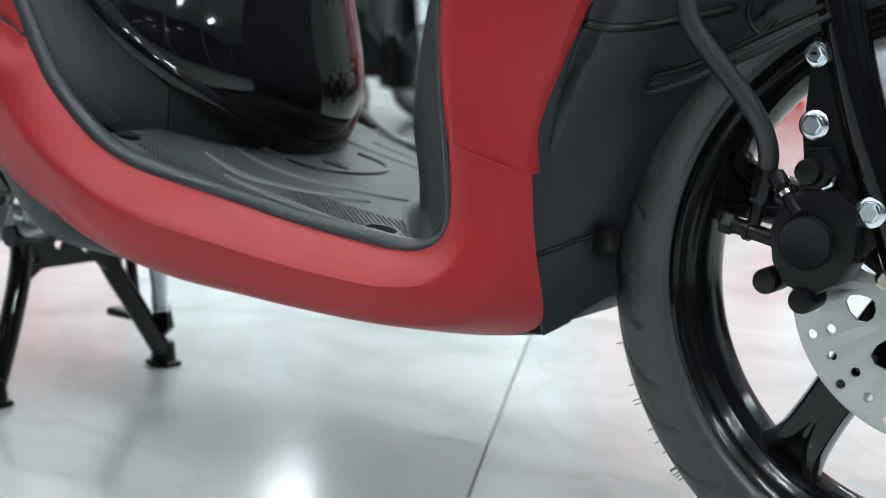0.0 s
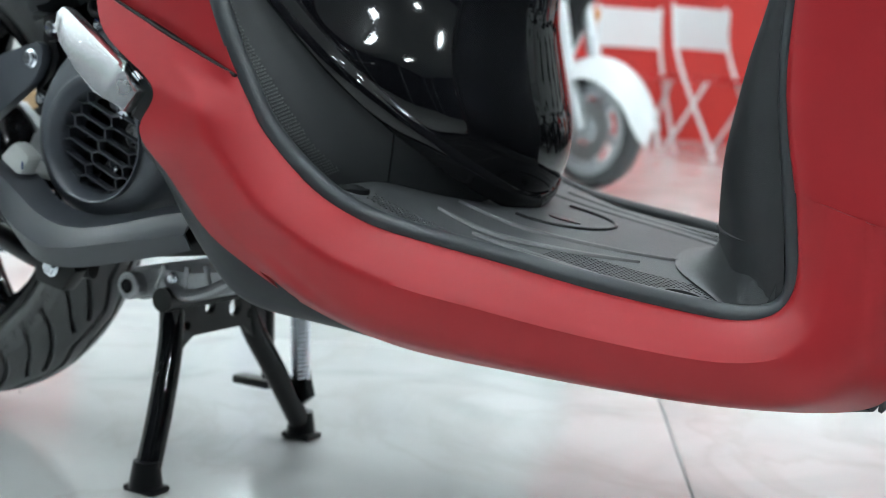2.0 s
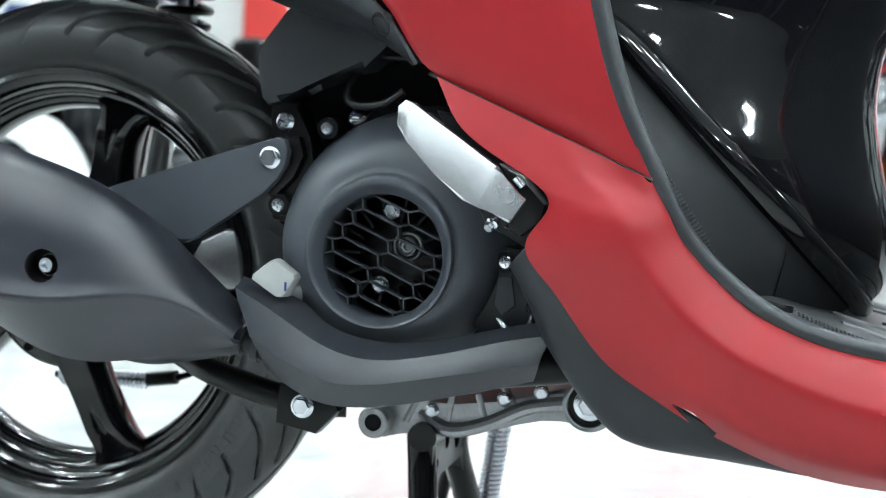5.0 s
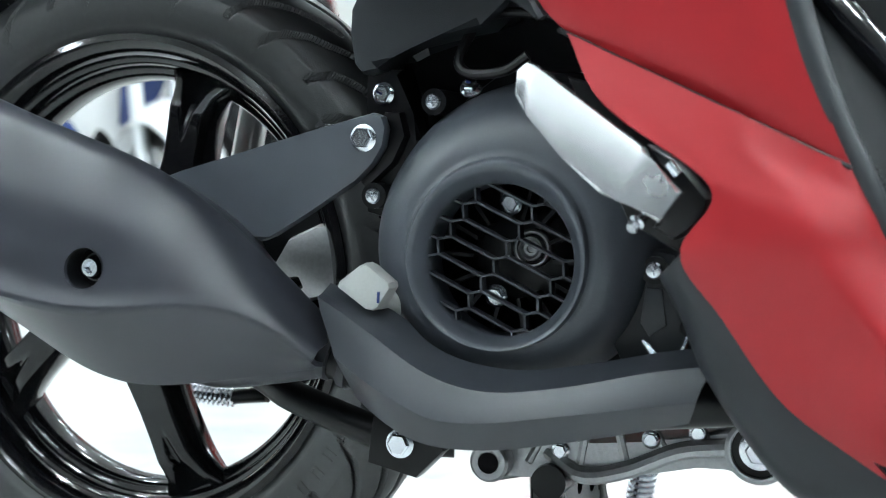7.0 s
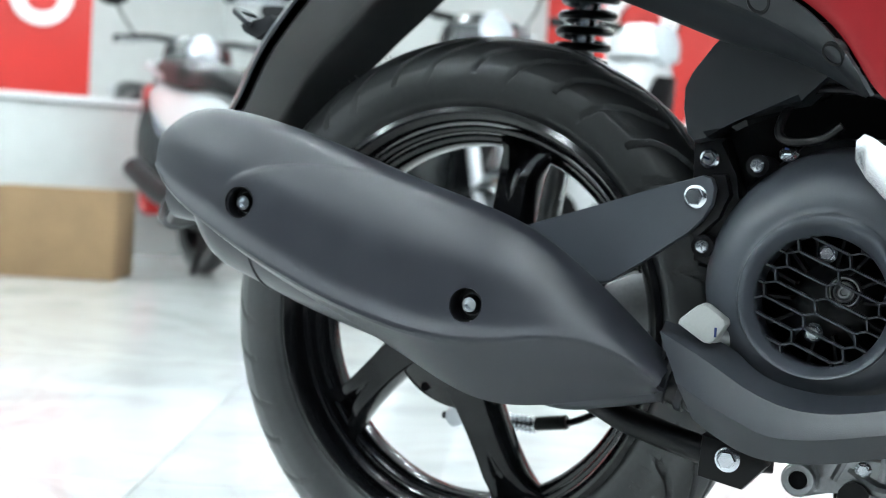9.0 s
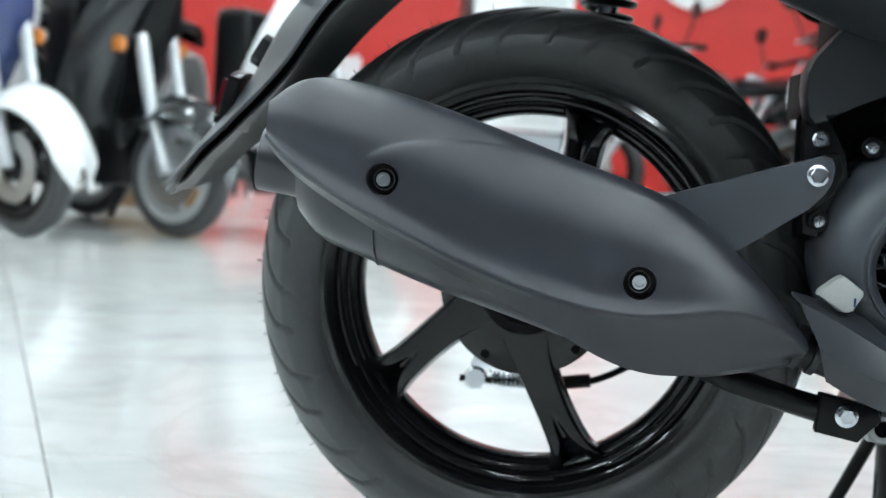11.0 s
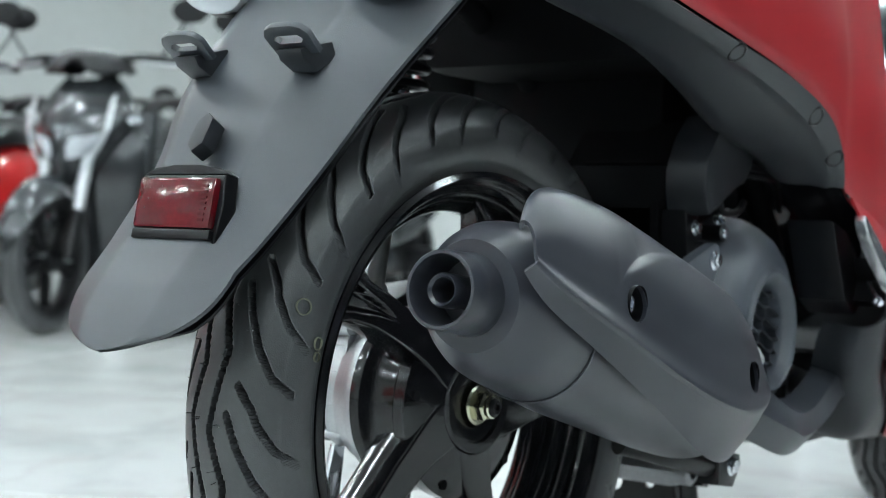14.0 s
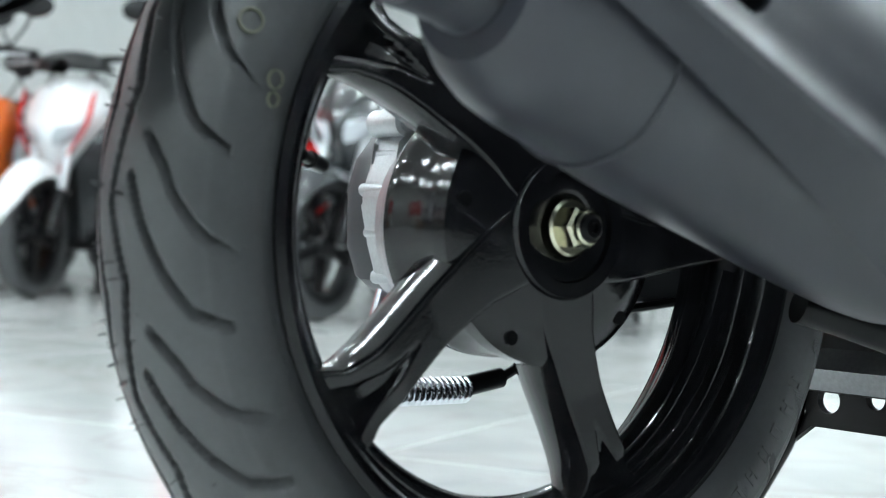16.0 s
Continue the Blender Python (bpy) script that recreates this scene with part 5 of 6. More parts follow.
    # inner, rear-facing cover
    xs = {0.268: (0.957, 0.934, 0.908, 0.886, 0.872), 0.309: (0.954, 0.930, 0.905, 0.876, 0.866), 0.36: (0.948, 0.920, 0.897, 0.880, 0.876), 0.42: (0.943, 0.920, 0.906, 0.898, 0.894), 0.48: (0.944, 0.930, 0.922, 0.915, 0.912), 0.56: (0.957, 0.948, 0.942, 0.938, 0.936), 0.66: (0.985, 0.978, 0.974, 0.970, 0.968)}
    secs = []
    for z, (a, b, c, d, e) in xs.items():
        half = [(a, -0.186, z), (b, -0.174, z), (c, -0.145, z), (d, -0.08, z), (e, 0, z)]
        secs.append(half + [(p, -q, r) for p, q, r in half[-2::-1]])
    part("inner_leg_shield", sheet(ruled(secs, 40, 61), -0.004), INCOV, bike, "matte black inner leg shield facing the rider")
    # the footboard curls up to the shield in a concave fillet
    foot = [(0.954, -0.186, 0.010), (0.930, -0.174, 0.014), (0.905, -0.145, 0.014), (0.876, -0.08, 0.036), (0.866, 0.0, 0.044)]
    secs = []
    for q in np.linspace(0, 1, 9):
        half = [(x + 0.001 - run * (1 - math.sin(q * math.pi / 2)), y, 0.3085 - (0.3085 - np.interp(x - run, [0.80, 0.872, 0.912, 0.95], [0.2797, 0.2702, 0.268, 0.268]) + 0.010 * (y / 0.19)**2 + 0.0012) * math.cos(q * math.pi / 2)) for x, y, run in foot]
        secs.append(half + [(p, -q2, r) for p, q2, r in half[-2::-1]])
    part("footboard_fillet", sheet(ruled(secs, 24, 61), -0.002), MATRUB, bike, "rubber footboard rising to the leg shield")
    part("shield_joint", bent([(x - 0.004, y, 0.3085) for x, y, run in foot] + [(x - 0.004, -y, 0.3085) for x, y, run in foot[-2::-1]], 0.0014, 6, 80), BLACK, bike)


leg_shield()


def upper_side():
    B = [(-0.12, 0.640), (0.05, 0.602), (0.20, 0.570), (0.286, 0.540), (0.327, 0.507), (0.354, 0.466), (0.430, 0.4345), (0.519, 0.398)]
    T = [(-0.14, 0.72), (0.02, 0.715), (0.17, 0.71), (0.25, 0.705), (0.31, 0.70), (0.345, 0.695), (0.39, 0.69), (0.435, 0.685)]
    yb = [0.165, 0.190, 0.207, 0.217, 0.218, 0.214, 0.218, 0.222]
    secs = []
    for k, ((a, b), (c, d), y) in enumerate(zip(B, T, yb)):
        s = [(a, -y + 0.003, b + 0.0015), (a + 0.06 * (c - a), -y - 0.001, b + 0.06 * (d - b)), (0.5 * (a + c), -y - 0.004, 0.5 * (b + d)), (c, -y + 0.01, d)]
        if k == 7:
            s = [(a, -y, b), (0.504, -0.222, 0.428), (0.478, -0.220, 0.505), (c, -0.210, d)]
        secs.append(s)
    part("upper_side_panel", sheet(soften(ruled(secs, 80, 30), 1.5, 1), 0.003), RED, bike, "matte red upper side panel below the seat")
    far = soften(ruled(secs, 80, 30), 1.5, 1)
    lift = np.clip((0.24 - far[:, :1, 0]) / 0.20, 0, 1) * np.linspace(0.125, 0.02, 30)[None, :]
    far[:, :, 2] += lift
    far[:, :, 1] *= -1
    liner = far + np.array((0, -0.008, 0))
    part("inner_liner", sheet(liner, 0.002), INSHADE, bike, "black liner inside the side panel")
    part("upper_side_panel", sheet(far, -0.003), RED, bike, "matte red upper side panel below the seat")
    # grey lower trim under it with screws
    L = [(-0.06, 0.605), (0.06, 0.577), (0.151, 0.547), (0.230, 0.517), (0.282, 0.504), (0.334, 0.478)]
    Q = [(-0.12, 0.638), (0.05, 0.600), (0.20, 0.568), (0.285, 0.538), (0.325, 0.505), (0.348, 0.472)]
    yq = [0.160, 0.186, 0.204, 0.214, 0.215, 0.211]
    # a flat flange with clips along the red panel, a small step, then a concave band
    fl, st, bd = [], [], []
    ye = [0.112, 0.136, 0.141, 0.141, 0.145, 0.158]
    for (a, b), (c, d), y, e in zip(L, Q, yq, ye):
        p, q = 0.60 * c + 0.40 * a, 0.60 * d + 0.40 * b
        fl.append([(c, -y - 0.002, d), (0.8 * c + 0.2 * a, -y + 0.002, 0.8 * d + 0.2 * b), (p, -y + 0.008, q)])
        st.append([(p, -y + 0.008, q), (p, -y + 0.0135, q - 0.0015)])
        bd.append([(p, -y + 0.0135, q - 0.0015), (0.55 * p + 0.45 * a, -0.62 * y - 0.38 * e + 0.006, 0.55 * q + 0.45 * b), (a, -e, b), (a + 0.002, -e + 0.016, b + 0.010)])
    skin = np.concatenate([ruled(fl, 70, 8), ruled(st, 70, 3)[:, 1:], ruled(bd, 70, 12)[:, 1:]], 1)
    trim = part("side_trim", sheet(skin, 0.003), TRIMG, bike, "dark moulded lower side trim", angle=28)
    for x in (-0.045, 0.130, 0.270, 0.322):
        j = 4
        i = int(np.argmin(np.abs(skin[:, j, 0] - x)))
        n = Vector(np.cross(skin[i + 1, j] - skin[i - 1, j], skin[i, j + 1] - skin[i, j - 1])).normalized()
        n = n if n.y < 0 else -n
        part("trim_screw", lathe([(0.0098, -0.003), (0.0098, 0.0022), (0.0085, 0.0034), (0.0068, 0.0030), (0.0058, -0.0012), (0.0001, -0.0012)], 24, Vector(skin[i, j]), n, close=False), BLACK, trim, "black trim clip")
    for sgn in (-1, 1):
        part("panel_seam", bent([(0.357, sgn * 0.2125, 0.4648), (0.43, sgn * 0.2185, 0.4342), (0.519, sgn * 0.2225, 0.3975)], 0.0016, 6), BLACK, bike)
    part("seat_base", box(-0.16, 0.45, -0.175, 0.175, 0.70, 0.725, 0.01), DARK, bike, "black seat base")
    # black inner mudguard over the wheel and frame
    arc = []
    for k in range(30):
        a = radians(5 + 34 * k / 29)
        r = 0.300
        arc.append([(RC[0] + r * math.cos(a) + 0.02, s * 0.062, RC[2] + r * math.sin(a) + 0.012 - 0.012 * (s * s)) for s in np.linspace(-1, 1, 13)])
    part("inner_mudguard", sheet(arc, 0.003), INSHADE, bike, "black inner mudguard above the rear wheel")
    part("air_box", plate([(0.202, 0.446), (0.198, 0.465), (0.198, 0.481), (0.203, 0.493), (0.220, 0.513), (0.240, 0.535), (0.310, 0.53), (0.305, 0.490), (0.287, 0.472), (0.237, 0.462), (0.226, 0.456), (0.219, 0.443), (0.208, 0.440)], -0.138, -0.095, 0.006), DARK, bike, "matte black air box")
    # added block behind the air box, near-black to give that space its shadow
    part("air_duct", plate([(0.205, 0.446), (0.205, 0.486), (0.225, 0.490), (0.250, 0.530), (0.305, 0.525), (0.300, 0.480)], -0.094, 0.020, 0.004), INSHADE, bike, "added near-black block for the shaded space above the engine")
    part("frame_rail", bent([(0.02, -0.07, 0.66), (0.20, -0.08, 0.60), (0.36, -0.10, 0.50), (0.44, -0.11, 0.38), (0.47, -0.10, 0.25)], 0.013, 14), INSHADE, bike, "black steel frame tube")
    part("frame_rail", bent([(0.02, 0.07, 0.66), (0.20, 0.08, 0.60), (0.36, 0.10, 0.50), (0.44, 0.11, 0.38), (0.47, 0.10, 0.25)], 0.013, 14), INSHADE, bike, "black steel frame tube")
    part("wire_loop", bent([(0.275, -0.115, 0.474), (0.268, -0.12, 0.452), (0.275, -0.122, 0.444), (0.300, -0.125, 0.446), (0.315, -0.125, 0.456)], 0.0035), BLACK, bike, "black wire clip")
    for k in range(3):
        part("cable", bent([(0.27, -0.112, 0.480 + 0.006 * k), (0.31, -0.13, 0.482 + 0.007 * k), (0.35, -0.14, 0.476 + 0.006 * k), (0.42, -0.12, 0.45)], 0.0032), BLACK, bike)
    # plain blocks filling the engine space, coloured near-black for its shade
    part("engine_block", box(0.25, 0.46, -0.09, 0.12, 0.25, 0.44, 0.02), INSHADE, bike, "engine block in near-black, shade put into its colour")
    part("throttle_body", box(0.245, 0.44, -0.07, 0.16, 0.40, 0.60, 0.02), INSHADE, bike, "plain intake block in near-black, deep shade put into its colour")
    part("under_seat_box", box(0.14, 0.45, -0.15, 0.15, 0.575, 0.70, 0.02), INSHADE, bike, "black under-seat box")


upper_side()


def rear_fender():
    C = [(-0.125, 0.660, 0.128), (-0.200, 0.578, 0.116), (-0.256, 0.512, 0.102), (-0.290, 0.452, 0.084), (-0.327, 0.402, 0.074), (-0.347, 0.379, 0.069)]
    pr = [tuple(p) for p in spline(C, 80)]
    for q in np.linspace(0.05, 0.992, 30):
        q = math.sin(q * math.pi / 2)
        pr.append((-0.347 - 0.0285 * q, 0.379 - 0.0410 * q, 0.069 * max(0.0, 1 - q**2.9)**(1 / 2.9) + 0.0004))
    rows = []
    for x, z, w in pr:
        row = []
        side = np.interp(z, [0.335, 0.381, 0.45, 0.52, 0.66], [0.012, 0.020, 0.032, 0.044, 0.062])
        for s in np.linspace(-1, 1, 41):
            e = max(0, (abs(s) - 0.46) / 0.54)**1.15 * min(1, max(0, (w - 0.02) / 0.045))
            row.append((x + 0.004 * s * s + side * e, 0.015 + s * w * (1 - 0.03 * e), z + 0.004 * s * s + 0.006 * e))
        rows.append(row)
    fd = part("rear_fender", sheet(rows, -0.003, (0.85, 0, -0.53)), GREY, bike, "grey plastic rear mudguard flap", angle=30)
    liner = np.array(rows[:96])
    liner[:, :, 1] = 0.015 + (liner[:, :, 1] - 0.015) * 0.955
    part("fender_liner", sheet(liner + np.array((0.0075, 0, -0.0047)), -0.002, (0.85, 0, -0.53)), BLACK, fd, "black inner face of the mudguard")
    # reflector in a bezel
    m = Matrix.Translation((-0.3095, 0.009, 0.431)) @ pose(0, 0, 0, 0, 12, 0)
    bz = [(-0.0385, -0.0290), (0.0385, -0.0290), (0.0405, 0.0), (0.0390, 0.0215), (-0.0390, 0.0215), (-0.0405, 0.0)]
    part("bezel", moved(moved(plate(bz, -0.0045, 0.008, 0.002), pose(0, 0, 0, 0, 0, -90)), m), BLACK, fd, "black reflector bezel")
    part("brow", moved(plate([(-0.040, 0.022), (-0.030, 0.0265), (-0.012, 0.0285), (0.012, 0.0285), (0.030, 0.0265), (0.040, 0.022)], -0.003, 0.008, 0.001), m @ pose(0, 0, 0, 0, 0, -90)), BLACK, fd)
    lens = part("reflector", moved(box(-0.010, -0.002, -0.036, 0.036, -0.0165, 0.0185, 0.003), m), REDLENS, fd, "red rectangular rear reflector")
    part("lens_base", moved(box(-0.0085, -0.001, -0.0365, 0.0365, -0.0235, -0.0168, 0.001), m), BLACK, lens)
    for k in range(7):
        part("moulded_rib", moved(box(-0.0108, -0.0098, -0.0310, -0.0255, -0.0115 + 0.0038 * k, -0.0098 + 0.0038 * k), m), REDLENS, lens)
    for y in (-0.038, 0.062):
        mm = Matrix.Translation((-0.252, y, 0.542)) @ pose(0, 0, 0, 0, -52, 0) @ pose(0, 0, 0, 0, 0, 90)
        loop = [(-0.019, -0.004), (-0.020, 0.014), (-0.016, 0.020), (-0.009, 0.0225), (0.009, 0.0225), (0.016, 0.020), (0.020, 0.014), (0.019, -0.004)]
        hole = [(-0.010, 0.007), (-0.013, 0.0105), (-0.010, 0.014), (0.010, 0.014), (0.013, 0.0105), (0.010, 0.007)]
        ob = part("plate_bracket", moved(plate(loop, -0.0025, 0.0025, 0.0008), mm), GREY, fd, "grey slotted number plate bracket")
        cut(ob, moved(plate(hole, -0.02, 0.02, 0), mm))
        part("bracket_web", plate([(-0.228, 0.549), (-0.262, 0.540), (-0.258, 0.533), (-0.243, 0.526), (-0.222, 0.538)], y - 0.011, y + 0.011, 0.002), DARK, fd)
    for y, sgn in ((-0.055, -1), (0.104, 1)):
        sg = part("rear_indicator", moved(lathe([(0.001, -0.040), (0.016, -0.034), (0.026, -0.012), (0.027, 0.006), (0.024, 0.010), (0.001, 0.010)], 32, (0, 0, 0), (-1, 0, 0), close=False), Matrix.Translation((-0.176, y, 0.610)) @ pose(0, 0, 0, sgn * 10, -12, 0) @ Matrix.Diagonal((1, 1.55, 1, 1))), BLACK, fd, "black rear indicator body")
        part("lens", moved(lathe([(0.0235, 0.010), (0.0225, 0.020), (0.014, 0.027), (0.001, 0.029)], 32, (0, 0, 0), (-1, 0, 0), close=False), Matrix.Translation((-0.176, y, 0.610)) @ pose(0, 0, 0, sgn * 10, -12, 0) @ Matrix.Diagonal((1, 1.55, 1, 1))), LAMPG, sg, "clear ribbed indicator lens")
    part("cable_clip", moved(plate([(-0.007, 0.010), (0.000, 0.017), (0.007, 0.012), (0.007, -0.008), (0.000, -0.015), (-0.007, -0.009)], -0.008, 0.006, 0.0015), Matrix.Translation((-0.287, 0.012, 0.478)) @ pose(0, 0, 0, 0, 30, 0) @ pose(0, 0, 0, 0, 0, -90)), DARK, fd)


rear_fender()


def shock():
    A, B = Vector((0.052, 0.090, 0.66)), Vector((0.004, 0.097, 0.36))
    d = (B - A)
    u = d.normalized().cross(Vector((0, 1, 0))).normalized()
    v = d.normalized().cross(u)
    sh = part("rear_shock", rod(A, B, 0.011, 16), ZINC, bike, "rear shock absorber with black coil spring")
    n = 10
    pts = [A + d * (0.05 + 0.50 * t / (n * 20)) + 0.024 * (math.cos(2 * math.pi * t / 20) * u + math.sin(2 * math.pi * t / 20) * v) for t in range(n * 20 + 1)]
    part("coil_spring", tube(bmesh.new(), pts, 0.0042, 8), BLACK, sh, "black coil spring")
    part("spring_seat", lathe([(0.012, -0.006), (0.026, -0.004), (0.026, 0.004), (0.012, 0.006)], 32, A + d * 0.56, d), BLACK, sh)
    part("body", rod(A + d * 0.42, B, 0.013, 20), STEEL, sh)
    part("lower_eye", lathe([(0.009, -0.012), (0.014, -0.012), (0.014, 0.012), (0.009, 0.012)], 24, B, close=False), ALU, sh)


shock()


def front_end():
    fc = (1.290, 0.0, 0.262)
    rim, M = wheel("front_wheel", bike, fc, 4.0, 0.270, 0.043, 0.212, 0.186, [-126, -54, 18, 90, 162], "gloss black cast front wheel")
    hairs = bmesh.new()
    for k in range(110):
        t = radians(random.uniform(120, 260))
        y = random.choice((-0.034, -0.022, -0.010, 0.004, 0.018)) + random.uniform(-0.003, 0.003)
        r0 = 0.270 - 0.029 * (1 - math.sqrt(1 - (y / 0.043)**2)) - 0.001
        p = Vector((r0 * math.cos(t), y, r0 * math.sin(t)))
        q = p + Vector((math.cos(t) * 0.006, random.uniform(-0.003, 0.003), math.sin(t) * 0.006))
        tube(hairs, [p, q], 0.0004, 4)
    part("tyre_hair", moved(hairs, M), RUBBER, rim, "moulding hairs on the tyre")["kind"] = "stuff"
    part("hub", moved(lathe([(0.010, -0.05), (0.022, -0.048), (0.032, -0.042), (0.040, -0.03), (0.040, 0.03), (0.022, 0.045), (0.010, 0.045)], 40), M), RIMBLK, rim)
    disc = lathe([(0.030, -0.060), (0.107, -0.060), (0.110, -0.058), (0.107, -0.056), (0.030, -0.056), (0.030, -0.060)], 96, close=False)
    dk = part("brake_disc", moved(disc, M), STEEL, rim, "drilled steel front brake disc")
    # five pairs of weight-saving windows and rows of holes go through the disc
    for k in range(5):
        for off, o in ((0, [(0.050, -0.004), (0.053, -0.0075), (0.060, -0.0105), (0.067, -0.0110), (0.0705, -0.0070), (0.069, 0.001), (0.064, 0.0085), (0.058, 0.0100), (0.0525, 0.0070), (0.050, 0.002)]), (37, [(0.046, -0.005), (0.051, -0.0085), (0.060, -0.0105), (0.068, -0.0085), (0.0705, -0.002), (0.068, 0.006), (0.060, 0.0090), (0.051, 0.0075), (0.046, 0.004)])):
            cut(dk, moved(plate(o, -0.08, -0.03, 0), M @ pose(0, 0, 0, 0, -(170 + 72 * k + 26 + off), 0)))
    for k in range(30):
        a = radians(k * 12)
        for r in ((0.0995, 0.0850) if k % 2 else (0.0925,)):
            cut(dk, moved(lathe([(0.0036, -0.03), (0.0036, 0.03)], 12, (r * math.cos(a), -0.058, r * math.sin(a))), M))
    part("disc_carrier", moved(lathe([(0.020, -0.054), (0.036, -0.0545), (0.040, -0.0535), (0.040, -0.050), (0.020, -0.046)], 48), M), BLACK, rim)
    for k in range(5):
        a = radians(170 + 72 * k)
        part("disc_bolt", moved(hexbolt((0.043 * math.cos(a), -0.060, 0.043 * math.sin(a)), r=0.0062, h=0.005), M), GOLD, rim, "yellow zinc disc bolt")
    f = part("front_fork", bent([(1.155, -0.088, 0.64), (1.200, -0.088, 0.48), (1.235, -0.088, 0.37), (1.280, -0.082, 0.262)], 0.0165, 18, 30), GLOSS, bike, "gloss black front fork leg")
    part("front_fork", bent([(1.155, 0.088, 0.64), (1.200, 0.088, 0.48), (1.235, 0.088, 0.37), (1.280, 0.082, 0.262)], 0.0165, 18, 30), GLOSS, bike, "gloss black front fork leg")
    part("caliper_bracket", plate([(1.190, 0.437), (1.207, 0.437), (1.225, 0.40), (1.262, 0.345), (1.262, 0.31), (1.225, 0.270), (1.200, 0.300), (1.190, 0.370)], -0.094, -0.084, 0.003), BLACK, f, "black caliper bracket")
    for c, r in (((1.196, -0.097, 0.425), 0.0060), ((1.199, -0.097, 0.376), 0.0072), ((1.246, -0.100, 0.320), 0.0072)):
        part("hex_bolt", join(lathe([(r * 1.5, 0.0), (r * 1.5, -0.0018), (r * 1.3, -0.0030), (r * 0.9, -0.0034)], 28, c, close=False),
                              hexbolt((c[0], c[1] - 0.002, c[2]), r=r, h=0.006, washer=1.05)), ZINC, f, "zinc plated flange bolt")
    part("paint_mark", box(1.1935, 1.1985, -0.1050, -0.1038, 0.4240, 0.4268, 0.0004), BLUEP, f)
    cal = part("brake_caliper", join(plate([(1.178, 0.300), (1.186, 0.322), (1.200, 0.332), (1.226, 0.334), (1.240, 0.322), (1.242, 0.290), (1.232, 0.268), (1.212, 0.256), (1.192, 0.262), (1.182, 0.278)], -0.112, -0.070, 0.006),
                                     plate([(1.196, 0.322), (1.212, 0.330), (1.222, 0.348), (1.214, 0.362), (1.200, 0.360), (1.194, 0.345)], -0.108, -0.080, 0.004),
                                     lathe([(0.0190, 0.02), (0.0190, -0.014), (0.0180, -0.0155), (0.0165, -0.0150), (0.0001, -0.0150)], 44, (1.208, -0.106, 0.295), close=False)), BLACK, bike, "black front brake caliper")
    part("banjo_bolt", join(rod((1.140, -0.098, 0.300), (1.186, -0.104, 0.292), 0.0062), lathe([(0.0085, 0), (0.0085, 0.008), (0.007, 0.010), (0.0001, 0.010)], 6, (1.148, -0.099, 0.2985), (-1, 0, 0.15), close=False)), BLACK, cal)
    part("banjo_ring", lathe([(0.0082, -0.002), (0.0082, 0.002)], 24, (1.160, -0.100, 0.2965), (1, -0.1, -0.15)), BLACK, cal)
    part("bleed_nipple", join(rod((1.180, -0.108, 0.337), (1.198, -0.110, 0.314), 0.0050), rod((1.178, -0.108, 0.3395), (1.184, -0.1085, 0.332), 0.0068)), BLACK, cal, "capped bleed nipple")
    part("nipple_band", rod((1.1865, -0.1085, 0.3287), (1.1885, -0.1087, 0.3262), 0.0064), ZINC, cal)
    for c in ((1.203, -0.104, 0.344), (1.180, -0.102, 0.263), (1.208, -0.104, 0.2535)):
        part("pin_boot", lathe([(0.0095, 0.018), (0.0095, -0.010), (0.0085, -0.0125), (0.0055, -0.0135), (0.0001, -0.0135)], 24, c, close=False), BLACK, cal)
    part("pad_spring", bent([(1.214, -0.110, 0.334), (1.220, -0.113, 0.337), (1.222, -0.112, 0.343)], 0.0018, 6, 10), ZINC, cal)
    hose = part("brake_hose", bent([(1.100, -0.135, 0.510), (1.112, -0.135, 0.450), (1.122, -0.131, 0.431), (1.138, -0.124, 0.411), (1.155, -0.116, 0.390), (1.166, -0.111, 0.372), (1.1715, -0.107, 0.354), (1.170, -0.104, 0.340), (1.166, -0.101, 0.318)], 0.0075, 14), DARK, bike, "black ribbed rubber brake hose")
    part("hose_fitting", join(rod((1.1715, -0.104, 0.343), (1.167, -0.101, 0.322), 0.0090, 8), rod((1.167, -0.101, 0.322), (1.163, -0.100, 0.300), 0.0050, 10)), BLACK, hose)
    # bent wire hose guide
    w = [(1.205, -0.105, 0.452), (1.150, -0.112, 0.420), (1.095, -0.118, 0.395), (1.078, -0.118, 0.391), (1.080, -0.112, 0.401), (1.110, -0.108, 0.412), (1.160, -0.104, 0.438), (1.205, -0.100, 0.462)]
    part("wire_guide", bent(w, 0.0026, 8, 60), BLACK, bike, "bent black wire hose guide")
    part("wire_guide", bent([(1.150, -0.104, 0.47), (1.146, -0.106, 0.45), (1.156, -0.106, 0.437), (1.165, -0.104, 0.448)], 0.0026, 8), BLACK, bike)
    part("front_mudguard", sheet([[(fc[0] + 0.292 * math.cos(a), s * 0.058, fc[2] + 0.292 * math.sin(a) - 0.018 * s * s) for s in np.linspace(-1, 1, 15)] for a in np.radians(np.linspace(60, 128, 30))], 0.003), BLACK, bike, "black front mudguard")


front_end()


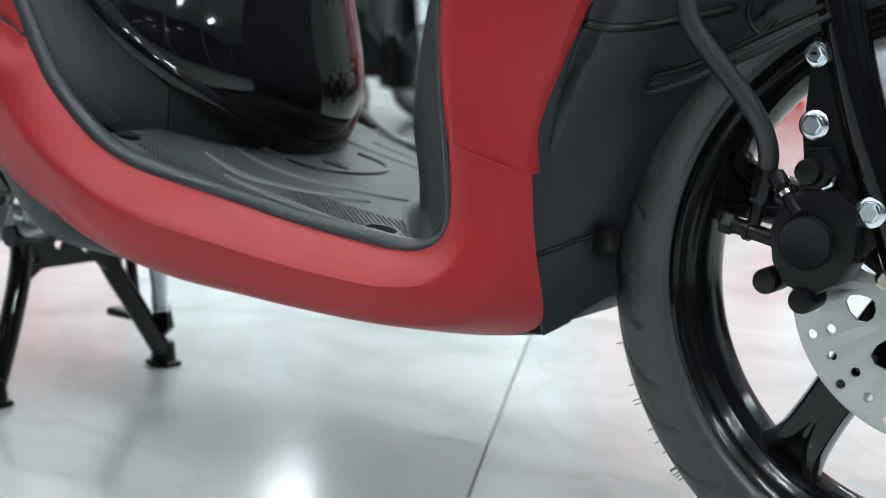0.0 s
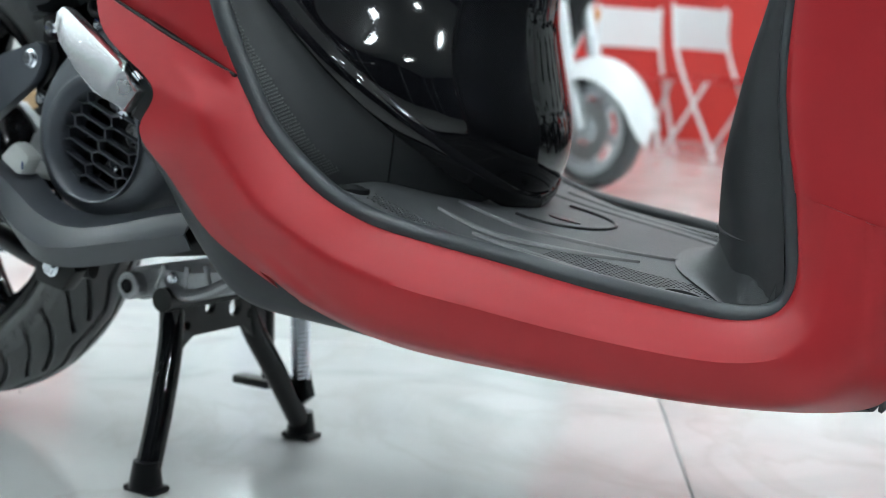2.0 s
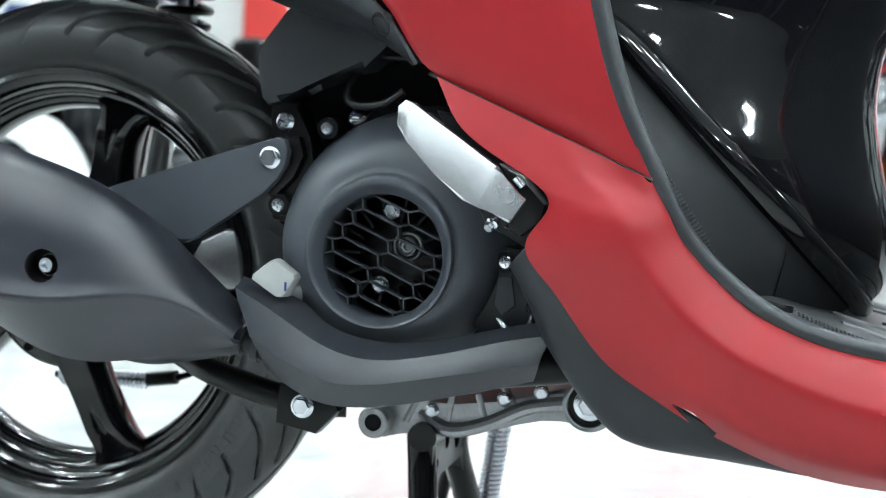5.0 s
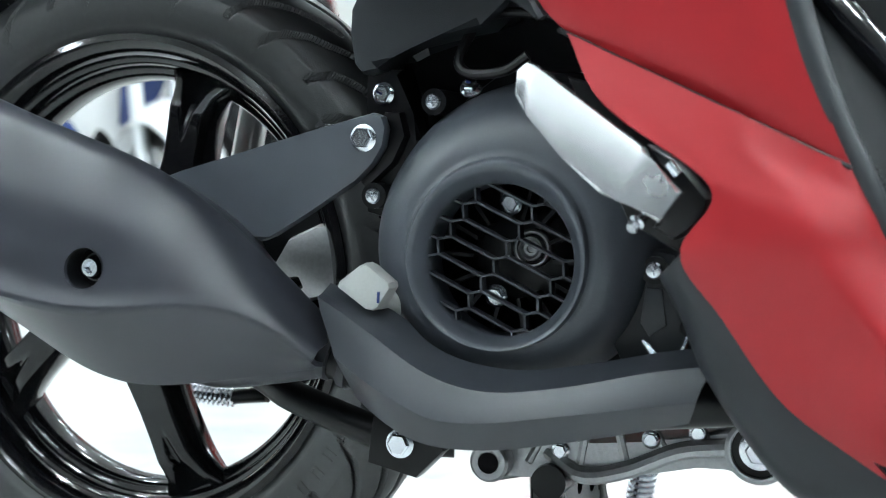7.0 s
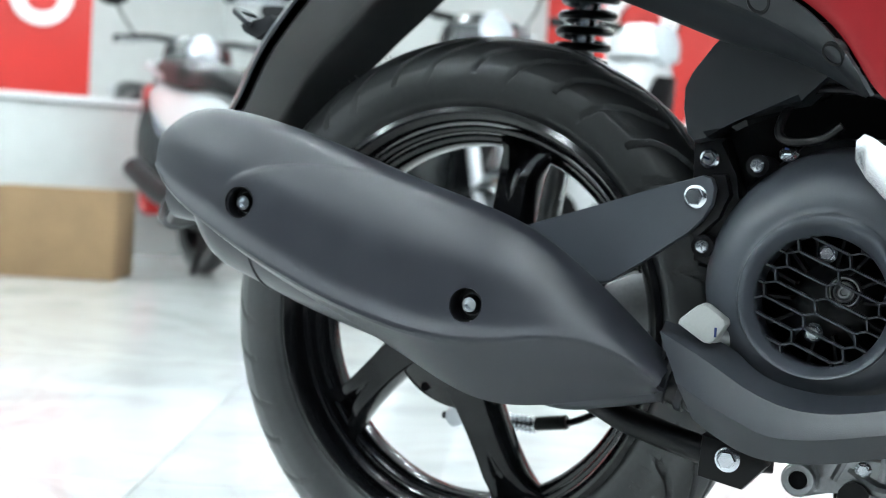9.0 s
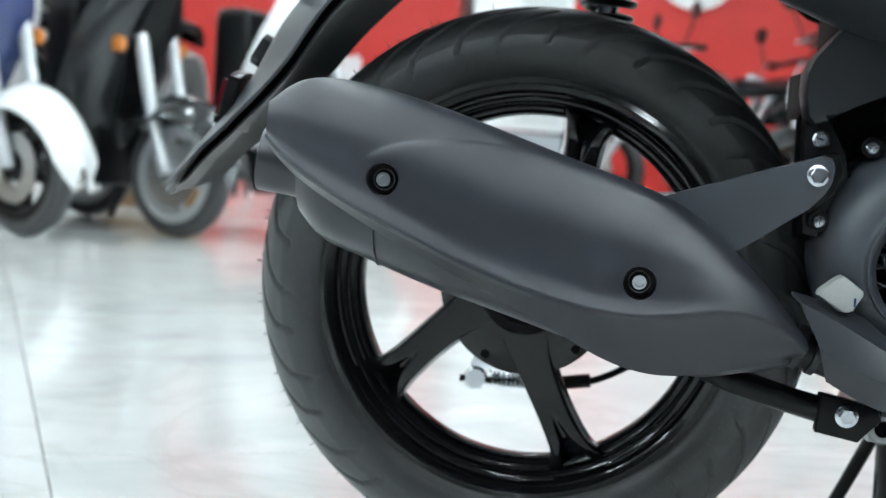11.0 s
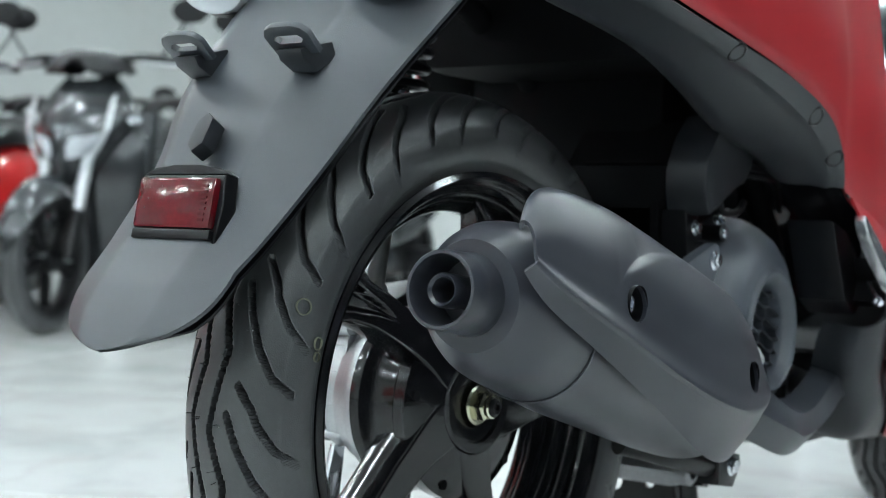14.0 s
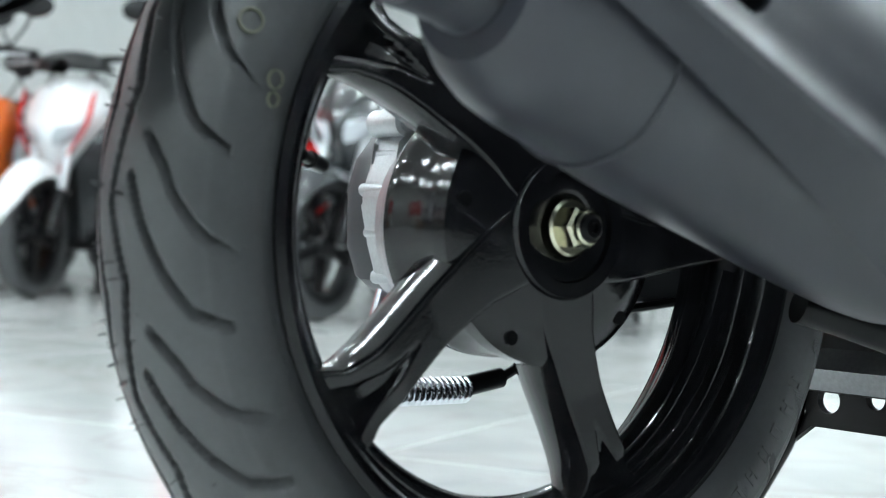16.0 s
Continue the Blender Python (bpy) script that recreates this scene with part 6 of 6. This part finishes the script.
# ---- other things in the showroom ----
def show_wheel(s, name, x, R, rim_m, disc=False, inner=0.180):
    """A cast wheel with a worn tyre section, five spokes and a hub, at x in the bike's own frame."""
    k = R / 0.275
    ty = part(name, lathe([(0.205 * k, -0.02), (0.215 * k, -0.04), (0.240 * k, -0.043), (0.262 * k, -0.032), (R, 0.0), (0.262 * k, 0.032), (0.240 * k, 0.043), (0.215 * k, 0.04), (0.205 * k, 0.02)], 44, (x, 0, R), close=False), RUBBER, s, "black tyre")
    part("rim", lathe([(0.205 * k, -0.02), (0.212 * k, -0.036), ((inner + 0.014) * k, -0.036), (inner * k, -0.014), (inner * k, 0.014), ((inner + 0.014) * k, 0.036), (0.212 * k, 0.036), (0.205 * k, 0.02)], 44, (x, 0, R), close=False), rim_m, ty)
    for q in range(5):
        part("spoke", moved(box(0.03, 0.19 * k, -0.018, 0.018, -0.013, 0.013, 0.004), Matrix.Translation((x, 0, R)) @ pose(0, 0, 0, 0, 72 * q + 18, 0)), rim_m, ty)
    part("hub", lathe([(0.012, -0.05), (0.045, -0.04), (0.045, 0.04), (0.012, 0.05)], 24, (x, 0, R)), rim_m, ty)
    if disc:
        part("brake_disc", lathe([(0.055, -0.056), (0.115, -0.056), (0.115, -0.052), (0.055, -0.052)], 40, (x, 0, R), close=False), STEEL, ty, "steel brake disc")
    return ty


def show_bars(s, x, z, m, wide=0.34):
    part("handlebar", bent([(x - 0.12, -wide, z + 0.01), (x - 0.04, -0.2, z + 0.02), (x, 0, z), (x - 0.04, 0.2, z + 0.02), (x - 0.12, wide, z + 0.01)], 0.016), BLACK, s)
    for y in (-wide, wide):
        part("grip", rod((x - 0.12, y * 0.72, z + 0.014), (x - 0.125, y * 1.08, z + 0.006), 0.019), BLACK, s)
        part("lever", bent([(x - 0.02, y * 0.6, z + 0.0), (x - 0.045, y * 0.85, z - 0.006), (x - 0.07, y * 1.05, z - 0.005)], 0.006, 8, 12), SILVP, s)
        st = part("mirror", moved(lathe([(0.0001, -0.016), (0.042, -0.014), (0.055, 0.0), (0.050, 0.008), (0.0001, 0.010)], 24, (0, 0, 0), (1, 0, 0), close=False), Matrix.Translation((x - 0.06, y * 1.15, z + 0.20)) @ Matrix.Diagonal((1, 1.4, 0.9, 1))), BLACK, s)
        part("stem", bent([(x - 0.04, y * 0.8, z + 0.01), (x - 0.05, y, z + 0.10), (x - 0.06, y * 1.12, z + 0.18)], 0.006), BLACK, st)


def show_tail(s, R, body, accent):
    """Floor tunnel, rear bodywork, seat, engine and exhaust shared by the parked scooters."""
    part("floor_board", box(-0.80, -0.36, -0.16, 0.16, 0.24, 0.33, 0.03), DARK, s)
    secs = [[(x, -w, z0), (x, -w - 0.02, 0.55 * z0 + 0.45 * z1), (x, -w * 0.72, z1), (x, 0, z1 + 0.02), (x, w * 0.72, z1), (x, w + 0.02, 0.55 * z0 + 0.45 * z1), (x, w, z0)]
            for x, w, z0, z1 in ((-0.74, 0.11, 0.33, 0.64), (-0.95, 0.17, 0.40, 0.72), (-1.25, 0.16, 0.53, 0.75), (-1.50, 0.11, 0.64, 0.79), (-1.66, 0.05, 0.72, 0.80))]
    part("rear_body", sheet(ruled(secs, 34, 37), 0.01), body, s)
    for y in (-1, 1):
        part("side_strip", sheet(ruled([[(x, y * (w + 0.012), z), (x, y * (w + 0.017), z + 0.05)] for x, w, z in ((-0.80, 0.145, 0.38), (-1.0, 0.185, 0.45), (-1.3, 0.170, 0.56), (-1.5, 0.12, 0.66))], 20, 5), 0.006 * y), accent, s)
    cush = soften(ruled([[(x, -w, z), (x, -w * 0.8, z + h), (x, 0, z + h * 1.15), (x, w * 0.8, z + h), (x, w, z)] for x, w, z, h in ((-0.76, 0.08, 0.70, 0.05), (-0.92, 0.125, 0.74, 0.06), (-1.12, 0.14, 0.745, 0.055), (-1.22, 0.14, 0.76, 0.075), (-1.50, 0.10, 0.80, 0.07), (-1.60, 0.06, 0.82, 0.03))], 36, 21), 1.0, 0)
    part("seat", sheet(cush, 0.03), BLACK, s)
    part("grab_rail", bent([(-1.36, -0.14, 0.80), (-1.60, -0.12, 0.87), (-1.70, 0, 0.89), (-1.60, 0.12, 0.87), (-1.36, 0.14, 0.80)], 0.013), SILVP, s)
    part("tail_lamp", sheet(ruled([[(-1.66, -0.07, z), (-1.69, 0, z), (-1.66, 0.07, z)] for z in (0.72, 0.76, 0.80)], 6, 9), 0.01), REDLENS, s)
    part("engine", join(box(-1.18, -0.78, -0.11, 0.11, 0.22, 0.42, 0.04), box(-1.30, -0.98, 0.05, 0.13, 0.22, 0.34, 0.03)), BLACK, s)
    part("exhaust", bent([(-0.95, -0.14, 0.25), (-1.15, -0.16, 0.29), (-1.35, -0.17, 0.34), (-1.58, -0.17, 0.42)], 0.05, 16), BLACK, s)
    st = part("centre_stand", rod((-0.92, -0.13, 0.2), (-0.92, 0.13, 0.2), 0.014), BLACK, s)
    for y in (-0.14, 0.14):
        part("leg", bent([(-0.92, y * 0.7, 0.2), (-0.94, y, 0.1), (-0.97, y * 1.1, 0.012)], 0.012), BLACK, st)


def sport_scooter(at, turn, body, accent, fender_m, rim_m, stripe, label):
    """A sharp-nosed scooter on tall wheels that faces +x in its own frame, front wheel at its origin."""
    s = thing("display_scooter", label, "scooter", at, turn, "display scooters")
    show_wheel(s, "front_wheel", 0.0, 0.270, rim_m, True)
    show_wheel(s, "rear_wheel", -1.26, 0.270, rim_m)
    for y in (-0.082, 0.082):
        part("fork", bent([(-0.17, y, 0.74), (-0.10, y, 0.52), (0.0, y, 0.27)], 0.021, 12), SILVP, s)
        part("fork_leg", bent([(-0.07, y, 0.45), (0.0, y, 0.27)], 0.028, 12, 10), BLACK, s)
    arc = [[(0.305 * math.cos(a) * (1.0 + 0.06 * max(0, 1 - k / 6)), q * np.interp(k, [0, 5, 12, 25], [0.012, 0.060, 0.078, 0.066]), 0.270 + 0.305 * math.sin(a) - 0.075 * q * q) for q in np.linspace(-1, 1, 15)] for k, a in enumerate(np.radians(np.linspace(18, 128, 26)))]
    part("front_fender", sheet(arc, 0.004), fender_m, s)
    # beak: a pointed nose with a ridge down its middle
    secs = []
    for z, xf, w, back in ((0.50, -0.17, 0.035, 0.05), (0.58, -0.12, 0.085, 0.09), (0.66, -0.085, 0.140, 0.14), (0.74, -0.085, 0.185, 0.18), (0.82, -0.120, 0.190, 0.18), (0.90, -0.175, 0.150, 0.14), (0.96, -0.235, 0.09, 0.08)):
        secs.append([(xf - back, -w, z + 0.02), (xf - 0.45 * back, -w * 0.78, z), (xf, 0, z - 0.012), (xf - 0.45 * back, w * 0.78, z), (xf - back, w, z + 0.02)])
    part("front_cowl", sheet(soften(ruled(secs, 40, 33), 0.6, 0.8), -0.012), body, s)
    for y in (-1, 1):
        lens = [[(xf, y * a, z), (xf - 0.025, y * 0.5 * (a + b), z + 0.012), (xf - 0.075, y * b, z + 0.03)] for z, xf, a, b in ((0.640, -0.078, 0.030, 0.090), (0.680, -0.070, 0.030, 0.125), (0.715, -0.078, 0.045, 0.150))]
        part("headlight", sheet(ruled(lens, 14, 17), 0.012 * y), LAMPG, s)
        strip = [[(xf + 0.010, y * a, z), (xf - 0.010, y * b, z + 0.030)] for z, xf, a, b in ((0.530, -0.150, 0.030, 0.045), (0.600, -0.115, 0.078, 0.098), (0.730, -0.135, 0.145, 0.165), (0.860, -0.190, 0.150, 0.165))]
        part("cowl_stripe", sheet(ruled(strip, 20, 5), 0.008 * y), stripe, s)
        wing = [[(xf, y * w0 * 0.55, z), (xf - 0.11, y * w1, z + 0.015), (xf - 0.24, y * w1 * 0.96, z + 0.01), (xf - 0.33, y * w1 * 0.84, z)] for z, xf, w0, w1 in ((0.24, -0.32, 0.10, 0.135), (0.34, -0.29, 0.12, 0.175), (0.46, -0.25, 0.125, 0.205), (0.58, -0.22, 0.13, 0.220), (0.70, -0.24, 0.17, 0.225), (0.82, -0.29, 0.18, 0.205))]
        part("side_wing", sheet(soften(ruled(wing, 30, 21), 0.8, 0.6), 0.010 * y), accent, s)
        part("indicator", moved(lathe([(0.030, -0.02), (0.026, 0.006), (0.0001, 0.012)], 20, (0, 0, 0), (0.8, y * 0.6, 0), close=False), Matrix.Translation((-0.27, y * 0.205, 0.80)) @ Matrix.Diagonal((1, 1, 0.6, 1))), LAMPG, s)
    part("inner_shield", box(-0.50, -0.34, -0.17, 0.17, 0.20, 0.80, 0.05, 3), BLACK, s)
    part("radiator_cover", box(-0.36, -0.31, -0.10, 0.10, 0.24, 0.62, 0.02), accent, s)
    bar = [[(x, -w, z0), (x, -w * 0.7, z1), (x, 0, z1 + 0.02), (x, w * 0.7, z1), (x, w, z0)] for x, w, z0, z1 in ((-0.18, 0.05, 0.97, 0.99), (-0.24, 0.15, 0.97, 1.03), (-0.34, 0.17, 0.98, 1.04), (-0.42, 0.10, 0.98, 1.01))]
    part("bar_cover", sheet(ruled(bar, 16, 17), 0.01), BLACK, s)
    show_bars(s, -0.28, 1.02, body)
    show_tail(s, 0.270, body, accent)
    return s


def retro_scooter(at, turn, body, accent, rim_m, label):
    """A round-nosed scooter on small wheels that faces +x in its own frame, front wheel at its origin."""
    s = thing("display_scooter", label, "scooter", at, turn, "display scooters")
    R = 0.222
    show_wheel(s, "front_wheel", 0.0, R, rim_m, True, 0.158)
    show_wheel(s, "rear_wheel", -1.20, R, rim_m, False, 0.158)
    for y in (-0.075, 0.075):
        part("fork", bent([(-0.15, y, 0.70), (-0.08, y, 0.44), (0.0, y, R)], 0.024, 12), SILVP, s)
    arc = [[((R + 0.040) * math.cos(a) * (1.06 if k < 2 else 1.0), q * np.interp(k, [0, 4, 12, 25], [0.03, 0.085, 0.105, 0.10]), R + 0.012 + (R + 0.040) * math.sin(a) - 0.085 * q * q) for q in np.linspace(-1, 1, 17)] for k, a in enumerate(np.radians(np.linspace(2, 140, 26)))]
    part("front_fender", sheet(arc, 0.004), body, s)
    secs = []
    for z, xf, w in ((0.28, -0.30, 0.10), (0.42, -0.27, 0.20), (0.58, -0.20, 0.235), (0.74, -0.14, 0.215), (0.88, -0.10, 0.16), (0.98, -0.14, 0.11)):
        secs.append([(xf - 0.16, -w, z), (xf - 0.05, -w * 0.80, z), (xf, 0, z), (xf - 0.05, w * 0.80, z), (xf - 0.16, w, z)])
    part("front_apron", sheet(soften(ruled(secs, 34, 29), 1, 1), -0.02), body, s)
    part("accent_panel", sheet(ruled([[(xf - 0.004, -w, z), (xf + 0.018, 0, z), (xf - 0.004, w, z)] for z, xf, w in ((0.40, -0.255, 0.05), (0.56, -0.185, 0.085), (0.72, -0.125, 0.10), (0.86, -0.085, 0.06))], 16, 11), -0.01), accent, s)
    for y in (-0.15, 0.15):
        part("indicator", moved(lathe([(0.022, -0.02), (0.019, 0.012), (0.0001, 0.018)], 20, (0, 0, 0), (1, 0, 0), close=False), Matrix.Translation((-0.17, y, 0.66)) @ Matrix.Diagonal((1, 1, 1.4, 1))), AMBER, s)
    part("headlight", moved(lathe([(0.075, -0.05), (0.080, 0.0), (0.060, 0.02), (0.0001, 0.030)], 30, (0, 0, 0), (1, 0, 0.15), close=False), Matrix.Translation((-0.10, 0, 0.98))), LAMPG, s)
    part("dash_cowl", moved(lathe([(0.13, -0.07), (0.12, 0.0), (0.07, 0.05), (0.0001, 0.06)], 24, (0, 0, 0), (0, 0, 1), close=False), Matrix.Translation((-0.20, 0, 1.0)) @ Matrix.Diagonal((0.9, 1.3, 1, 1))), body, s)
    part("inner_shield", box(-0.52, -0.36, -0.19, 0.19, 0.20, 0.84, 0.05, 3), accent, s)
    part("inner_arch", box(-0.38, -0.30, -0.11, 0.11, 0.16, 0.52, 0.03), BLACK, s)
    show_bars(s, -0.22, 1.02, body)
    show_tail(s, R, body, accent)
    return s


def motorcycle(at, turn, tank_m, rim_m, label):
    """A naked motorcycle that faces +x in its own frame, front wheel at its origin."""
    s = thing("display_motorcycle", label, "motorcycle", at, turn, "display motorcycles")
    show_wheel(s, "front_wheel", 0.0, 0.295, rim_m, True)
    show_wheel(s, "rear_wheel", -1.30, 0.295, rim_m, True)
    for y in (-0.095, 0.095):
        part("fork", bent([(-0.30, y, 0.86), (-0.15, y, 0.56), (0.0, y, 0.295)], 0.024, 12), SILVP, s)
        part("tank_wing", sheet(ruled([[(x, y * 1.9, z - h), (x, y * 2.3, z), (x, y * 1.6, z + h)] for x, z, h in ((-0.20, 0.68, 0.02), (-0.36, 0.70, 0.08), (-0.55, 0.74, 0.09), (-0.72, 0.74, 0.03))], 16, 9), 0.01 if y > 0 else -0.01), tank_m, s)
    arc = [[(0.325 * math.cos(a), q * 0.07, 0.295 + 0.325 * math.sin(a) - 0.045 * q * q) for q in np.linspace(-1, 1, 13)] for a in np.radians(np.linspace(30, 140, 20))]
    part("front_fender", sheet(arc, 0.004), BLACK, s)
    part("headlight", moved(lathe([(0.06, -0.08), (0.075, 0.0), (0.05, 0.03), (0.0001, 0.035)], 30, (0, 0, 0), (1, 0, 0), close=False), Matrix.Translation((-0.16, 0, 0.84))), LAMPG, s)
    tank = [[(x, -w, z0), (x, -w, 0.5 * (z0 + z1)), (x, -w * 0.6, z1), (x, 0, z1 + 0.02), (x, w * 0.6, z1), (x, w, 0.5 * (z0 + z1)), (x, w, z0)] for x, w, z0, z1 in ((-0.36, 0.08, 0.72, 0.80), (-0.46, 0.14, 0.70, 0.88), (-0.64, 0.14, 0.70, 0.87), (-0.80, 0.09, 0.70, 0.78))]
    part("tank", sheet(soften(ruled(tank, 26, 25), 1, 1), 0.01), tank_m, s)
    part("engine", join(box(-0.86, -0.42, -0.15, 0.15, 0.24, 0.50, 0.05), box(-0.52, -0.40, -0.10, 0.10, 0.44, 0.66, 0.03)), BLACK, s)
    part("frame", bent([(-0.28, 0, 0.82), (-0.40, 0, 0.66), (-0.80, 0, 0.62), (-0.86, 0, 0.32)], 0.035, 14), BLACK, s)
    part("swing_arm", join(rod((-0.84, -0.10, 0.34), (-1.30, -0.10, 0.295), 0.026), rod((-0.84, 0.10, 0.34), (-1.30, 0.10, 0.295), 0.026)), SILVP, s)
    part("seat", sheet(ruled([[(x, -w, z), (x, 0, z + 0.05), (x, w, z)] for x, w, z in ((-0.78, 0.08, 0.76), (-1.0, 0.14, 0.77), (-1.25, 0.12, 0.83), (-1.5, 0.06, 0.88))], 20, 13), 0.05), BLACK, s)
    part("exhaust", bent([(-0.5, -0.14, 0.30), (-0.9, -0.18, 0.26), (-1.35, -0.19, 0.42)], 0.045, 16), SILVP, s)
    show_bars(s, -0.34, 0.98, BLACK, 0.36)
    return s


for r in (((-1.80, 3.02, 0), -30, WHITEP, BLUEP, BLACK, "white and navy scooter with black wheels parked in a row"),
          ((-1.41, 3.42, 0), -26, DARKP, BLACK, SILVP, "dark grey scooter with silver wheels parked in a row"),
          ((-0.86, 3.74, 0), -18, WHITEP, BLACK, SILVP, "white scooter with silver wheels parked on the marble"),
          ((-3.2, 4.1, 0), -40, DARKP, REDP, BLACK, "dark scooter with red trim parked by the counter")):
    retro_scooter(*r)
for r in (((0.93, 5.38, 0), -142, DARKP, ORANGEP, BLACK, BLACK, SILVP, "black and orange sharp-nosed scooter parked in a row"),
          ((1.36, 5.02, 0), -142, WHITEP, ORANGEP, WHITEP, BLACK, BLACK, "white and orange sharp-nosed scooter parked in a row"),
          ((1.86, 4.85, 0), -142, WHITEP, DARKP, WHITEP, BLACK, REDP, "white and red sharp-nosed scooter parked in a row"),
          ((2.08, 4.12, 0), -150, REDP, DARKP, WHITEP, BLACK, WHITEP, "red and black scooter with white stripes and front mudguard"),
          ((2.27, 3.38, 0), -158, DARKP, DARKP, DARKP, BLACK, SILVP, "dark grey sharp-nosed scooter with a silver fork"),
          ((2.75, 2.72, 0), -166, DARKP, DARKP, BLACK, BLACK, SILVP, "dark grey scooter at the row's end"),
          ((2.55, 6.35, 0), -146, DARKP, DARKP, BLACK, BLACK, REDP, "dark and red scooter parked in a second row"),
          ((3.05, 5.85, 0), -146, REDP, DARKP, WHITEP, BLACK, WHITEP, "red and dark scooter parked in a second row"),
          ((3.50, 5.20, 0), -146, WHITEP, DARKP, WHITEP, BLACK, BLACK, "white and dark scooter parked in a second row"),
          ((3.80, 4.45, 0), -146, DARKP, DARKP, BLACK, BLACK, SILVP, "dark grey scooter parked in a second row"),
          ((4.05, 3.70, 0), -146, DARKP, DARKP, BLACK, BLACK, SILVP, "dark scooter with black wheels parked in a second row"),
          ((2.30, 7.30, 0), -150, REDP, DARKP, WHITEP, BLACK, WHITEP, "red and dark scooter far back by the wall"),
          ((3.35, 7.00, 0), -150, DARKP, DARKP, BLACK, BLACK, REDP, "dark scooter far back by the wall"),
          ((4.30, 6.30, 0), -150, DARKP, DARKP, BLACK, BLACK, SILVP, "dark scooter parked in a third row"),
          ((5.00, 5.30, 0), -150, DARKP, REDP, BLACK, BLACK, WHITEP, "dark scooter with red wings in a third row")):
    sport_scooter(*r)
for r in (((0.74, 7.00, 0), -162, DARKP, REDP, "black motorcycle with red wheels parked on the marble"),
          ((1.36, 7.45, 0), -162, REDP, REDP, "red and black motorcycle with red wheels before the wall"),
          ((0.02, 6.50, 0), -168, DARKP, BLACK, "plain black motorcycle parked before the red wall")):
    motorcycle(*r)


def air_cooler(at, turn):
    t = thing("air_cooler", "white and grey portable air cooler on castors", "air cooler", at, turn)
    part("lower_tank", box(-0.25, 0.25, -0.19, 0.19, 0.07, 0.47, 0.03), TANKG, t, "grey water tank")
    part("upper_body", box(-0.26, 0.26, -0.20, 0.20, 0.475, 1.25, 0.03), WHITEP, t, "white upper housing")
    part("side_screen", box(-0.268, -0.262, -0.15, 0.15, 0.55, 1.15, 0.002), BLACK, t, "dark side filter screen")
    for k in range(14):
        part("louvre", box(-0.02, 0.22, -0.212, -0.203, 0.52 + 0.05 * k, 0.545 + 0.05 * k, 0.002), WALLW, t)
    for x in (-0.2, 0.2):
        for y in (-0.14, 0.14):
            part("castor", lathe([(0.012, -0.012), (0.035, -0.012), (0.035, 0.012), (0.012, 0.012)], 20, (x, y, 0.035)), DARK, t)


air_cooler((-0.44, 5.95, 0), 18)


def folding_chair(at, turn):
    t = thing("folding_chair", "folding chair with a white frame and red seat", "chair", at, turn, "folding chairs")
    part("seat", box(-0.20, 0.20, -0.19, 0.19, 0.43, 0.46, 0.012), REDP, t, "red padded seat")
    part("backrest", sheet(ruled([[(x, 0.20 + 0.02 * abs(x) * 3, z) for x in (-0.2, 0, 0.2)] for z in (0.62, 0.75, 0.86)], 10, 11), 0.02), WHITEP, t)
    for x in (-0.2, 0.2):
        part("frame", bent([(x, 0.24, 0.88), (x, 0.15, 0.55), (x, -0.22, 0.0)], 0.012, 10), WHITEP, t)
        part("leg", bent([(x * 0.92, -0.1, 0.44), (x * 0.92, 0.26, 0.0)], 0.012, 10), WHITEP, t)
    return t


ch = folding_chair((-1.35, 6.7, 0), 60)
copy_thing(ch, pose(-1.95, 6.9, 0, 0, 0, 40))


def counter():
    t = thing("display_counter", "white display counter with a red board on it", "counter", (-4.3, 4.4, 0), 50)
    part("body", box(-1.1, 1.1, -0.35, 0.35, 0, 0.72, 0.01), WALLW, t)
    part("top", box(-1.14, 1.14, -0.38, 0.38, 0.724, 0.76, 0.006), WHITEP, t)
    b = thing("display_board", "red standing board with white letter shapes", "sign board", (-4.3, 4.45, 0.76), 50)
    part("panel", box(-1.35, 0.10, -0.02, 0.02, 0.0, 0.9, 0.004), WALLR, b)
    for k in range(3):
        part("letter_shape", lathe([(0.16, 0), (0.16, 0.02), (0.09, 0.02), (0.09, 0)], 32, (-1.16 + 0.5 * k, -0.022, 0.52), (0, -1, 0), close=False), LETTER, b)
    c = thing("carton", "brown cardboard carton on the marble floor", "box", (-3.0, 2.95, 0), 28)
    part("box", box(-0.22, 0.22, -0.2, 0.2, 0, 0.33, 0.006), CARD, c)
    part("tape", box(-0.222, 0.222, -0.03, 0.03, 0.328, 0.3325), TAPE, c)


counter()


def carton_stack():
    for z, turn, s in ((0.0, 12, 1.0), (0.334, 20, 0.85)):
        c = thing("carton", "brown cardboard carton stacked on the marble floor", "box", (-2.05, 5.1, z), turn, "cartons")
        part("box", box(-0.22 * s, 0.22 * s, -0.2 * s, 0.2 * s, 0, 0.33, 0.006), CARD, c)
        part("tape", box(-0.222 * s, 0.222 * s, -0.03, 0.03, 0.328, 0.3325), TAPE, c)


carton_stack()
